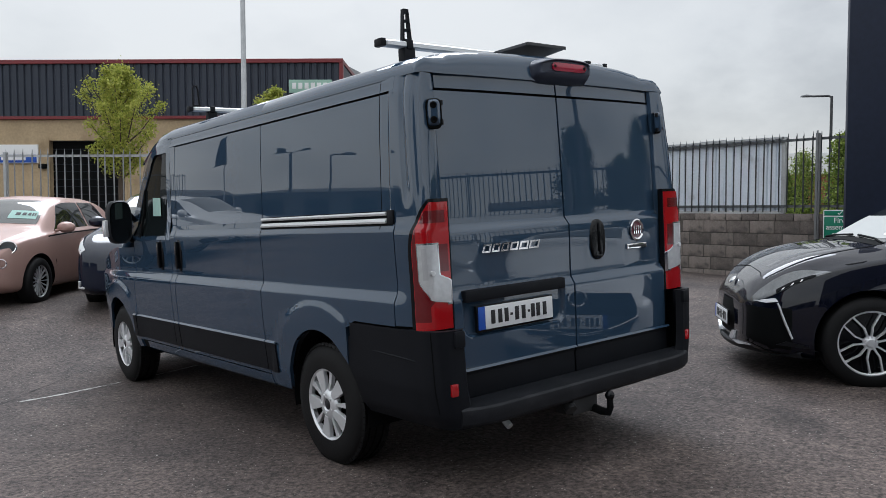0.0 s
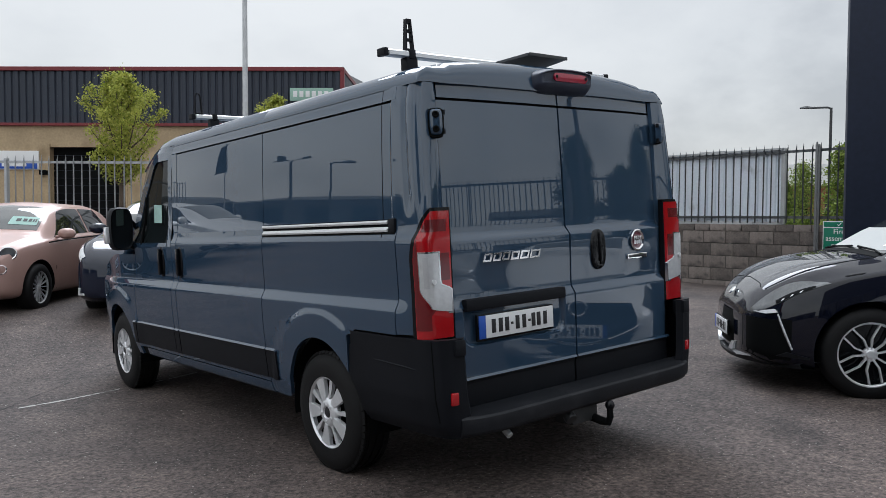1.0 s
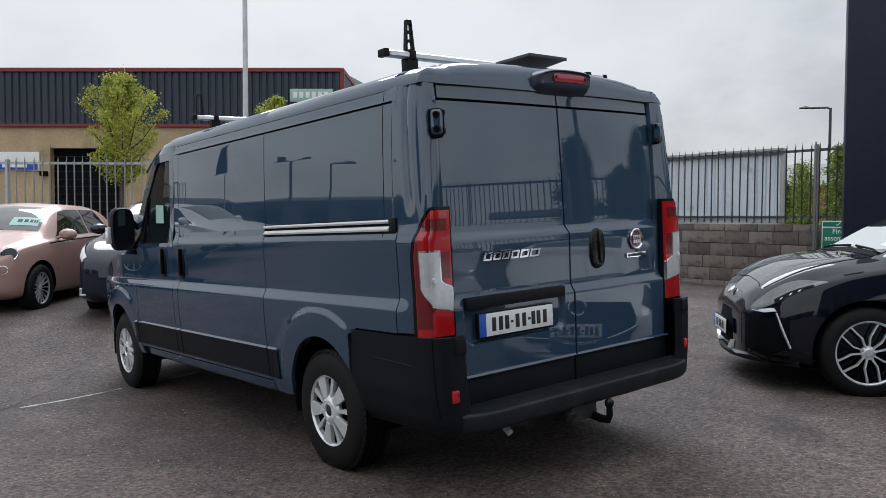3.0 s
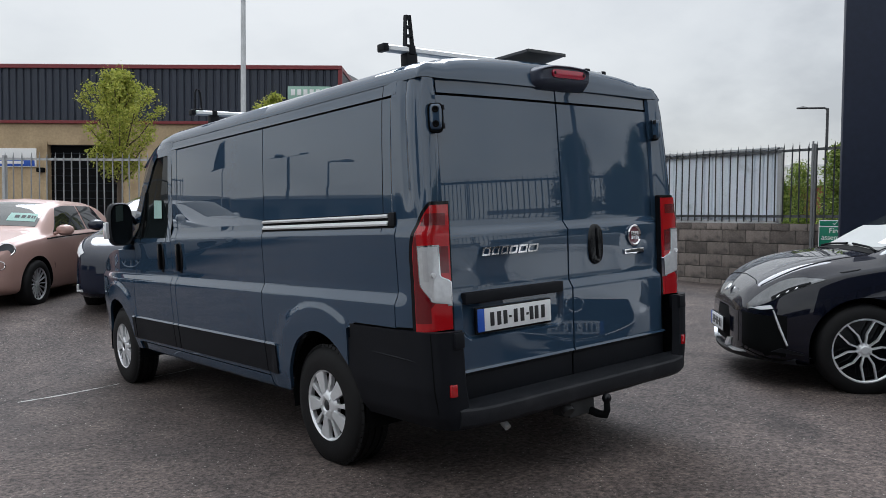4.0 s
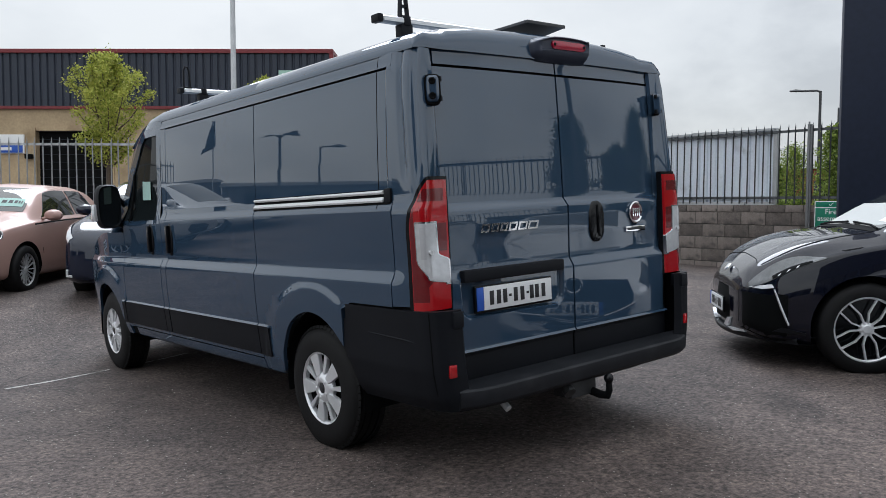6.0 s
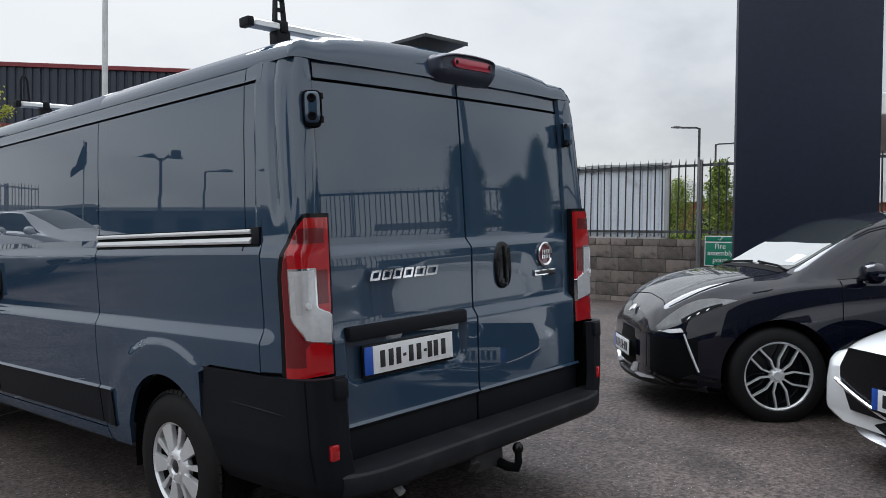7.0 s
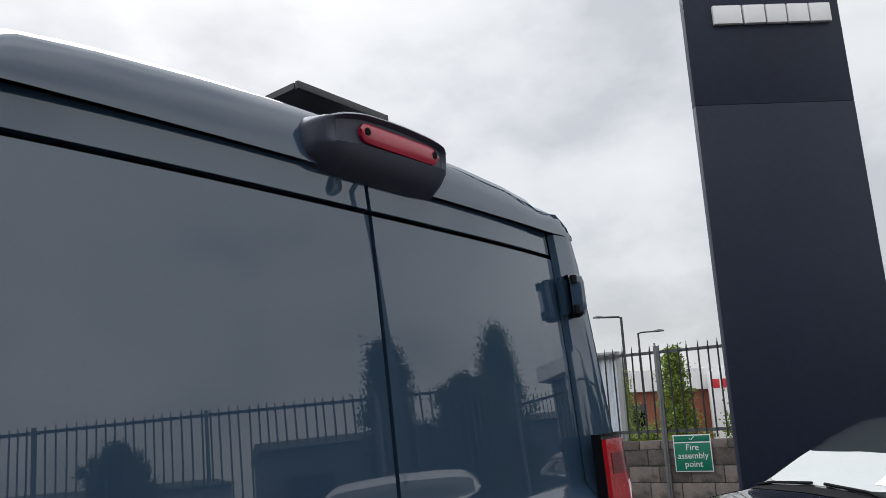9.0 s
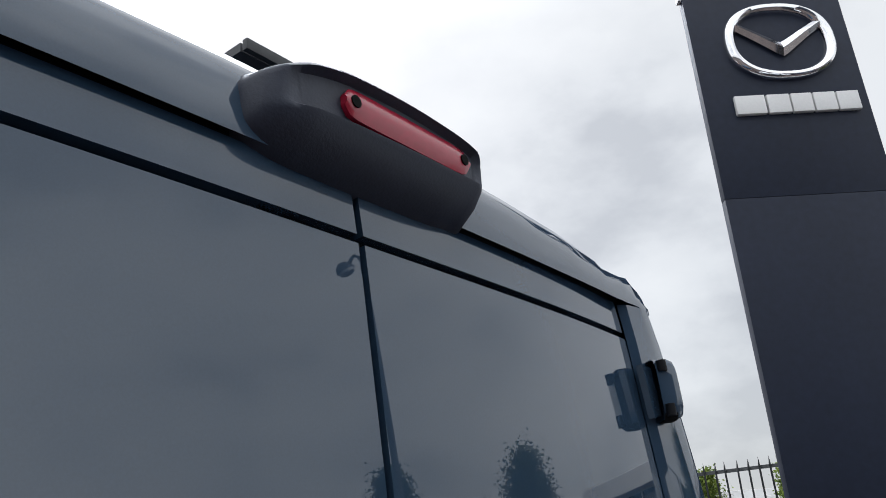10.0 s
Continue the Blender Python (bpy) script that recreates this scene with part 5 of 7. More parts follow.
def tree(x, y, z, h, width, clear, n, m, label, size=0.05, seed=1, cone=0.0, name="tree"):
    rng = np.random.default_rng(seed)
    t = thing(name, pose(x, y, z), label, "tree")
    bm = bmesh.new()
    trunk = [(0, 0, -0.1), (0.01, 0.0, clear), (0.02, -0.02, clear + (h - clear) * 0.5), (0.0, 0.0, h * 0.96)]
    r0 = 0.018 * h
    tube(bm, trunk, [r0, r0 * 0.8, r0 * 0.45, 0.008], 8)
    centres = []
    for k in range(34):
        f = (k + 0.5) / 34
        zz = clear + (h - clear) * f * 0.9
        prof = math.sin(math.pi * min(1.0, 0.20 + f * 0.80)) ** 0.75 if not cone else (1 - f) ** 0.8 + 0.08
        ang = k * 2.4 + rng.uniform(-0.4, 0.4)
        L = width / 2 * prof * rng.uniform(0.55, 1.12)
        rise = L * (1.3 if not cone else 0.5)
        end = (L * math.cos(ang), L * math.sin(ang), min(h, zz + rise * 0.6))
        tube(bm, [(0, 0, zz - rise * 0.3), (end[0] * 0.5, end[1] * 0.5, zz + 0.05), end], [r0 * 0.3, r0 * 0.2, 0.005], 5)
        for q in (1.0, 0.78, 0.55, 0.34):
            centres.append(((end[0] * q, end[1] * q, zz - rise * 0.3 + (end[2] - zz + rise * 0.3) * q ** 0.8), (0.085 if not cone else 0.12) * width * (1.25 - 0.5 * q)))
    centres += [((rng.uniform(-0.1, 0.1), rng.uniform(-0.1, 0.1), h * 0.93), 0.08 * width)] * 4
    part("trunk", bm, M_BARK, t)
    me = leaf_cloud(centres, n, size, rng, 0.62)
    me.materials.append(m)
    c = new("crown", me)
    c.parent = t
    return t


tree(1.64, 12.92, 0.3, 3.9, 1.48, 1.70, 15000, M_LEAF, "young tree with fresh yellow-green spring leaves", 0.028, 3)
tree(4.55, 12.25, 0.3, 3.70, 1.1, 1.4, 8000, M_LEAF, "young tree with fresh yellow-green spring leaves", 0.028, 5)
for k, (x, y, h, w, n) in enumerate(((11.7, 4.95, 2.1, 0.8, 4500), (19.6, 8.45, 2.95, 2.1, 9000), (11.9, 3.95, 2.75, 1.15, 8500), (12.1, 2.75, 2.85, 1.2, 9000), (12.3, 5.9, 2.0, 1.2, 3500), (12.6, 0.4, 2.5, 1.3, 5000), (12.4, -0.9, 2.6, 1.3, 5000))):
    tree(x, y, 0.1, h, w, 0.3, n, M_LEAFDARK, "bushy green conifer behind the palisade", 0.030, 20 + k, cone=1.0, name="conifer")


def hedge(name, x0, y0, x1, y1, z0, h, w, n, m, label, seed, size):
    rng = np.random.default_rng(seed)
    L = math.hypot(x1 - x0, y1 - y0)
    cs = []
    for k in range(max(8, int(L / 1.2))):
        f = rng.uniform(0, 1)
        cs.append(((x0 + (x1 - x0) * f, y0 + (y1 - y0) * f, z0 + h * rng.uniform(0.15, 0.72) * (0.75 + 0.35 * math.sin(f * 19 + seed))), w))
    me = leaf_cloud(cs, n, size, rng, 0.55)
    me.materials.append(m)
    tagged(new(name, me), label, "plants", kind="stuff")


hedge("wall_top_plants", WALL_X + 0.35, 1.2, WALL_X + 0.35, 4.0, 1.2, 0.18, 0.12, 900, M_LEAFDARK, "low green plants along the wall top", 4, 0.03)
hedge("far_trees", 40, 30, 75, 12, 0, 3.0, 2.0, 3000, M_LEAFDARK, "far green trees beyond the road", 12, 0.4)

# palisades to the north and behind, with a low dark wall under the one behind
palisade((-7.6, 19.55), (7.6, 6.60), 0.22, 2.22, 0.150, "grey steel palisade fence behind the parked cars", M_GALV, wide=0.024)
palisade((-2.6, -13.6), (9.9, -4.6), 0.25, 2.70, 0.155, "grey steel palisade fence at the yard's back", M_POST, wide=0.030)
for k, (x, y, h, w) in enumerate(((9.6, -7.9, 4.3, 1.9), (12.2, -6.5, 4.5, 2.6), (5.0, -10.6, 2.7, 1.6), (10.8, -6.9, 3.4, 2.2))):
    tree(x, y, 0.1, h, w, 0.5, 30000, M_LEAFDEEP, "dark leafy tree behind the back fence", 0.034, 40 + k, cone=1.0 if k < 2 else 0.0)

# ---- industrial unit ----


def industrial_unit():
    ang = math.atan2(-0.649, 0.761)
    u = thing("industrial_unit", Matrix.Translation((1.64, 24.3, 0)) @ Matrix.Rotation(ang, 4, "Z"), "buff brick industrial unit with dark navy ribbed cladding above", "building")
    x0, x1, D, zb, zt = -16.0, 10.35, 22.0, 4.05, 5.72
    # brick walls with the doorways left open
    doors = [(1.55, 3.72, 3.42), (5.1, 7.2, 3.42)]
    xs = [x0]
    for a, b, _ in doors:
        xs += [a, b]
    xs.append(x1)
    for k in range(0, len(xs), 2):
        bm = bmesh.new()
        box(bm, xs[k], xs[k + 1], 0.0, 0.3, -0.3, zb)
        part("brick_wall", bm, M_BRICK, u, smooth=False)
    for a, b, h in doors:
        bm = bmesh.new()
        box(bm, a, b, 0.0, 0.3, h, zb)
        part("brick_wall", bm, M_BRICK, u, smooth=False)
        bm = bmesh.new()
        box(bm, a, b, 0.24, 0.30, -0.1, h)
        rd = part("roller_door", bm, M_CLAD, u, "dark infill standing for the doorway's shaded interior", smooth=False)
        # near-black slats across the opening stand for the shade inside it
        for z in lin(0.0, h - 0.23, 15):
            bm = bmesh.new()
            box(bm, a, b, 0.20, 0.24, z, z + 0.21, 0.01)
            part("slat", bm, M_GAP, rd, smooth=False)
        for xx in (a - 0.16, b):
            bm = bmesh.new()
            box(bm, xx, xx + 0.16, -0.03, 0.05, -0.1, h + 0.1, 0.01)
            part("door_jamb", bm, M_BRICK, u, smooth=False)
    bm = bmesh.new()
    box(bm, x1 - 0.3, x1, 0.3, D, -0.3, zb)
    box(bm, x0, x0 + 0.3, 0.3, D, -0.3, zb)
    box(bm, x0, x1, D - 0.3, D, -0.3, zb)
    part("brick_side_wall", bm, M_BRICK, u, smooth=False)
    # ribbed cladding
    bm = bmesh.new()
    pts, x = [], x0
    while x < x1:
        pts += [(x, -0.06), (x + 0.13, -0.06), (x + 0.155, -0.02), (x + 0.195, -0.02), (x + 0.22, -0.06)]
        x += 0.22
    grid(bm, [[(px, py, zb + 0.08) for px, py in pts], [(px, py, zt) for px, py in pts]])
    part("front_cladding", bm, M_CLAD, u, "dark navy ribbed metal cladding", smooth=False)
    bm = bmesh.new()
    pts, y = [], 0.0
    while y < D:
        pts += [(x1 + 0.06, y), (x1 + 0.06, y + 0.13), (x1 + 0.02, y + 0.155), (x1 + 0.02, y + 0.195), (x1 + 0.06, y + 0.22)]
        y += 0.22
    grid(bm, [[(px, py, zb + 0.08) for px, py in pts], [(px, py, zt) for px, py in pts]])
    part("side_cladding", bm, M_CLAD, u, smooth=False)
    for nm, a in (("eaves_trim", (x0, x1 + 0.09, -0.12, 0.0, zt - 0.03, zt + 0.09)), ("band_trim", (x0, x1 + 0.08, -0.10, 0.0, zb, zb + 0.09)), ("corner_trim", (x1 - 0.02, x1 + 0.10, -0.11, 0.02, zb, zt + 0.05)), ("verge_trim", (x1, x1 + 0.09, 0.0, D, zt - 0.03, zt + 0.09))):
        bm = bmesh.new()
        box(bm, *a, 0.01)
        part(nm, bm, M_TRIMRED, u, smooth=False)
    bm = bmesh.new()
    extrude_poly(bm, [(x0, 0.0, zt), (x0, D / 2, zt + 1.2), (x0, D, zt), (x0, D, zt - 0.1), (x0, 0.0, zt - 0.1)], (x1 - x0, 0, 0))
    part("roof", bm, M_ROOFGREY, u, smooth=False)
    # blue and white wall board, its words as bars
    sg = thing("wall_board", Matrix(), "", "")
    sg.parent = u
    bm = bmesh.new()
    box(bm, -2.2, 1.22, -0.06, -0.005, 2.74, 3.30, 0.01)
    part("board", bm, M_WHITE, sg, "white and blue wall board")
    bm = bmesh.new()
    box(bm, -2.15, 1.18, -0.066, -0.06, 2.76, 3.00, 0.004)
    part("blue_field", bm, M_BLUE, sg)
    x = -2.0
    for wd in (0.26, 0.22, 0.2, 0.0, 0.30, 0.2, 0.16, 0.2, 0.18):
        if wd:
            bm = bmesh.new()
            box(bm, x, x + wd * 0.85, -0.066, -0.06, 3.06, 3.22, 0.004)
            part("bar", bm, M_INK, sg)
        x += wd if wd else 0.2
    for x, wd in ((-1.8, 1.0), (-0.6, 0.4), (0.1, 0.75)):
        bm = bmesh.new()
        box(bm, x, x + wd, -0.070, -0.066, 2.83, 2.92, 0.003)
        part("bar", bm, M_WHITE, sg)
    # pale green board on the cladding
    gb = thing("cladding_board", Matrix(), "", "")
    gb.parent = u
    bm = bmesh.new()
    box(bm, 8.84, 10.12, -0.16, -0.08, 4.80, 5.18, 0.01)
    part("board", bm, mat("pale_green_board", (0.30, 0.46, 0.38), 0.6), gb, "pale green board with white marks")
    for k in range(6):
        bm = bmesh.new()
        box(bm, 8.94 + 0.185 * k, 9.06 + 0.185 * k, -0.166, -0.16, 4.91, 5.09, 0.004)
        part("bar", bm, M_WHITE, gb)
    bm = bmesh.new()
    box(bm, 1.28, 1.48, -0.18, 0.0, 2.58, 2.72, 0.02)
    part("flood_light", bm, M_GAP, u)


industrial_unit()

# ---- low sheds that close the yard's far sides ----


def far_shed(x, y, turn, length, h, rise, m, label):
    t = thing("far_shed", Matrix.Translation((x, y, 0)) @ Matrix.Rotation(radians(turn), 4, "Z"), label, "building")
    bm = bmesh.new()
    box(bm, -length / 2, length / 2, 0, 9, -0.3, h, 0.03)
    part("wall", bm, m, t, smooth=False)
    bm = bmesh.new()
    extrude_poly(bm, [(-length / 2 - 0.2, -0.2, h), (-length / 2 - 0.2, 2.0, h + rise * 0.7), (-length / 2 - 0.2, 4.5, h + rise), (-length / 2 - 0.2, 7.0, h + rise * 0.7), (-length / 2 - 0.2, 9.2, h)], (length + 0.4, 0, 0))
    part("roof", bm, M_DARKSTEEL, t, smooth=False)
    for k in range(int(length / 4)):
        bm = bmesh.new()
        box(bm, -length / 2 + 1 + 4 * k, -length / 2 + 3.2 + 4 * k, -0.04, 0.02, 0.0, h * 0.7, 0.01)
        part("door", bm, M_GAP, t, smooth=False)


far_shed(-17.0, 62.0, 8, 22, 2.3, 0.75, M_SHED, "low dark shed with a shallow roof across the road")
far_shed(-33.0, 56.0, 28, 13, 1.9, 0.35, M_SHED, "low dark shed with a shallow roof across the road")
far_shed(-47.0, 46.0, 42, 22, 1.7, 0.5, M_SHED, "low dark shed with a shallow roof across the road")
far_shed(-58.0, 22.0, 70, 30, 2.6, 0.6, M_SHED, "low dark shed with a shallow roof across the road")
far_shed(-58.0, -14.0, 95, 34, 3.0, 0.6, M_SHED, "low dark shed with a shallow roof across the road")
far_shed(27.0, -17.0, 215, 20, 3.7, 0.7, M_SHED, "dark clad shed behind the back fence")
far_shed(11.0, -24.0, 190, 12, 2.6, 0.5, M_ROOFGREY, "pale grey shed behind the back fence")

# ---- lamp columns, flag ----


def lamp_column(x, y, h, r, label, arm=0.0, arm_ang=0.0, heads=1, name="lamp_column", m=None):
    m = m or M_GALV
    t = thing(name, pose(x, y, ground_z(x, y) if abs(x) < 12 else 0.1, 0, 0, arm_ang), label, "lamp post")
    bm = bmesh.new()
    tube(bm, [(0, 0, -0.1), (0, 0, 1.2), (0, 0, 1.25), (0, 0, h)], [r * 1.5, r * 1.5, r, r * 0.75], 12)
    part("column", bm, m, t)
    for k in range(heads):
        s = 1 if k == 0 else -1
        bm = bmesh.new()
        if heads == 1:
            tube(bm, [(0, 0, h - 0.05), (s * 0.15, 0, h + 0.02), (s * arm, 0, h + 0.04)], r * 0.6, 8)
        else:
            tube(bm, [(0, 0, h - 0.1), (s * arm * 0.5, 0, h), (s * arm, 0, h + 0.15)], r * 0.6, 8)
        part("arm", bm, m, t)
        bm = bmesh.new()
        hx = s * (arm + 0.22)
        rows = [[(hx - 0.30, dy * 0.5, h + 0.03 + dz) for dy, dz in ((-0.1, 0), (0, 0.05), (0.1, 0), (0, -0.03), (-0.1, 0))], [(hx, dy, h + 0.05 + dz) for dy, dz in ((-0.13, 0), (0, 0.10), (0.13, 0), (0, -0.05), (-0.13, 0))], [(hx + 0.30, dy * 0.6, h + 0.05 + dz) for dy, dz in ((-0.1, 0), (0, 0.05), (0.1, 0), (0, -0.03), (-0.1, 0))]]
        grid(bm, rows)
        if heads == 2:
            box(bm, hx - 0.20, hx + 0.14, -0.16, 0.16, h + 0.05, h + 0.34, 0.05)
        part("lamp_head", bm, m, t)
    return t




def swan_neck_lamp(x, y, turn, m):
    t = thing("lamp_column", pose(x, y, ground_z(x, y), 0, 0, turn), "tall grey steel lamp column with a swan neck and drop-shaped head", "lamp post")
    bm = bmesh.new()
    tube(bm, [(0, 0, -0.1), (0, 0, 1.2), (0, 0, 1.25), (0, 0, 7.0)], [0.085, 0.085, 0.060, 0.042], 12)
    part("column", bm, m, t)
    bm = bmesh.new()
    tube(bm, [(0, 0, 6.98), (0.004, 0, 7.12), (0.033, 0, 7.20), (0.093, 0, 7.235), (0.152, 0, 7.19), (0.197, 0, 7.10)], [0.036, 0.034, 0.032, 0.03, 0.03, 0.03], 10)
    part("arm", bm, m, t)
    at = Matrix.Translation((0.295, 0, 6.98)) @ Matrix.Rotation(radians(25), 4, "Y") @ Matrix.Diagonal((1.35, 1.0, 1.3, 1))
    bm = bmesh.new()
    lathe(bm, [(0.0, 0.10), (0.05, 0.09), (0.105, 0.04), (0.125, -0.02), (0.12, -0.035)], 20, at)
    hd = part("lamp_head", bm, M_DARKSTEEL, t)
    bm = bmesh.new()
    lathe(bm, [(0.118, -0.03), (0.10, -0.075), (0.05, -0.10), (0.0, -0.105)], 20, at)
    part("lens", bm, M_CLEAR, hd)


swan_neck_lamp(3.75, 11.98, -24, M_GALV)
swan_neck_lamp(7.9, -6.35, 222, M_DARKSTEEL)
lamp_column(36.75, 15.52, 6.8, 0.085, "far street lamp with a short arm", 0.9, 116, name="street_lamp", m=M_DARKSTEEL)
lamp_column(40.2, 16.1, 6.3, 0.07, "far street lamp with a short arm", 0.9, -60, name="street_lamp", m=M_DARKSTEEL)
lamp_column(-14.5, 26.0, 3.9, 0.07, "dark twin-headed floodlight mast by the yard", 0.30, 20, heads=2, name="floodlight_mast", m=M_DARKSTEEL)
lamp_column(-17.0, 27.0, 3.6, 0.05, "street lamp across the yard", 0.6, 200, name="street_lamp", m=M_DARKSTEEL)


def feather_flag(x, y):
    t = thing("feather_flag", pose(x, y, ground_z(x, y), 0, 0, 35), "dark feather flag on a pole", "flag")
    bm = bmesh.new()
    tube(bm, [(0, 0, 0), (0, 0, 3.0), (0.03, 0, 3.5), (0.12, 0, 3.85)], 0.018, 8)
    part("pole", bm, M_GALV, t)
    bm = bmesh.new()
    rows = [[(0.02 + 0.30 * k * (1 - 0.75 * f ** 2), 0.04 * math.sin(5 * f + 3 * k), 2.80 + 1.0 * f - 0.25 * k * (1 - f)) for k in lin(0, 1, 6)] for f in lin(0, 1, 10)]
    grid(bm, rows)
    bmesh.ops.solidify(bm, geom=bm.faces[:], thickness=0.004)
    part("cloth", bm, M_FLAGDARK, t)


feather_flag(-8.35, 18.6)

# ---- far buildings to the east ----


def shop():
    s = thing("far_shop", Matrix.Translation((44.0, 15.0, 0)) @ Matrix.Rotation(radians(-60), 4, "Z"), "far red brick shop with a pale roof band and sign", "building")
    for a, b, m, nm in (((-12, 9, 0.0, 9.0, 0, 3.3), 0, M_REDBRICK, "brick_wall"), ((-12.3, 9.3, -0.3, 9.3, 3.3, 4.5), 0, M_WHITE, "roof_band")):
        bm = bmesh.new()
        box(bm, *a, 0.02)
        part(nm, bm, m, s, smooth=False)
    bm = bmesh.new()
    box(bm, 1.0, 3.6, -0.8, -0.5, 0.2, 4.1, 0.03)
    b = part("white_sign", bm, M_WHITE, s)
    for k in range(4):
        bm = bmesh.new()
        box(bm, 1.2 + 0.58 * k, 1.6 + 0.58 * k, -0.83, -0.8, 3.3, 3.8, 0.02)
        part("red_mark", bm, mat("sign_red", (0.5, 0.02, 0.03), 0.5), b)
    for k in range(5):
        bm = bmesh.new()
        box(bm, -10 + 2.1 * k, -8.8 + 2.1 * k, -0.03, 0.02, 0.9, 2.6, 0.02)
        part("window", bm, M_GLASS, s)


def showroom():
    s = thing("showroom", Matrix.Translation((22.0, 3.2, 0.1)) @ Matrix.Rotation(radians(-75), 4, "Z"), "glazed showroom with a white canopy roof", "building")
    bm = bmesh.new()
    box(bm, -0.5, 14, -1.2, 10, 4.5, 5.1, 0.04)
    part("canopy", bm, M_WHITE, s, smooth=False)
    bm = bmesh.new()
    box(bm, 0, 13.5, 0.0, 9.5, -0.2, 4.5, 0.02)
    part("glazing", bm, M_GLASS, s, smooth=False)
    for k in range(10):
        bm = bmesh.new()
        box(bm, 1.5 * k - 0.06, 1.5 * k + 0.06, -0.12, 0.0, -0.2, 4.5)
        part("mullion", bm, M_ALU, s, smooth=False)
    bm = bmesh.new()
    box(bm, 0, 13.5, -0.10, 0.0, 2.2, 2.3)
    part("transom", bm, M_ALU, s, smooth=False)


shop()
showroom()


def dealer_hall():
    """Unseen dark hall closing the yard's back, added to darken the black car's reflections."""
    h = thing("dealer_hall", Matrix.Translation((-2.0, -12.0, 0.0)) @ Matrix.Rotation(radians(8), 4, "Z"), "plain dark grey clad hall added out of view to darken reflections", "building")
    bm = bmesh.new()
    box(bm, -22, 0, -14, 0, -0.3, 8.6, 0.02)
    part("clad_wall", bm, M_CLAD, h, smooth=False)
    bm = bmesh.new()
    box(bm, -22.2, 0.2, -14.2, 0.2, 8.6, 9.0, 0.02)
    part("parapet", bm, M_DARKSTEEL, h, smooth=False)
    for k in range(7):
        bm = bmesh.new()
        box(bm, -21 + 3 * k, -18.4 + 3 * k, 0.0, 0.05, 0.2, 3.0, 0.01)
        part("window", bm, M_GLASS, h, smooth=False)


dealer_hall()

# ---- parked cars ----


class Shape:
    """Body surface of a car. Local axes: x right, y ahead, the front axle at y = 0."""

    def __init__(self, spec):
        self.p = spec

    def curve(self, key, s):
        ks, vs = zip(*self.p[key])
        return float(spline(ks, vs, s))

    def at(self, s, v, off=0.0, side=1):
        p = self.p
        zl, zb, zt = self.curve("low", s), self.curve("belt", s), self.curve("top", s)
        zt = max(zt, zb + 0.004)
        wb, wt = self.curve("wide", s), self.curve("roof", s)
        kv = (0, 0.05, 0.16, 0.34, 0.50, 0.55, 0.80, 0.90, 1.0)
        kx = (0.80 * wb, 0.95 * wb, 0.995 * wb, wb, 0.965 * wb, 0.935 * wb, wt, 0.80 * wt, 0.0)
        hb = zb - zl
        kz = (zl, zl + 0.04, zl + 0.22 * hb, zl + 0.58 * hb, zb - 0.01, zb + 0.012 * min(1, (zt - zb) * 8), zt - 0.16 * (zt - zb), zt - 0.045 * (zt - zb) - 0.006, zt)
        x, z = float(spline(kv, kx, v)), float(spline(kv, kz, v))
        return Vector((side * (x + off * (1 if v < 0.8 else 0.4)), p["fo"] - s, z + off * (0.2 if v < 0.6 else 0.9)))


def cut(ob, cutters):
    """Cuts round wheel openings out of a closed body."""
    tmp = []
    for m in cutters:
        bm = bmesh.new()
        lathe(bm, [(0, -0.2), (1, -0.2), (1, 0.2), (0, 0.2)], 44, m)
        me = finish("cutter", bm, M_GAP, False)
        c = new("cutter", me)
        c.parent = ob.parent
        md = ob.modifiers.new("cut", "BOOLEAN")
        md.operation, md.object, md.solver, md.material_mode = "DIFFERENCE", c, "EXACT", "TRANSFER"
        tmp.append(c)
    dg = bpy.context.evaluated_depsgraph_get()
    dg.update()
    me = bpy.data.meshes.new_from_object(ob.evaluated_get(dg))
    ob.modifiers.clear()
    ob.data = me
    me.shade_smooth()
    me.set_sharp_from_angle(angle=radians(35))
    for c in tmp:
        bpy.data.objects.remove(c)


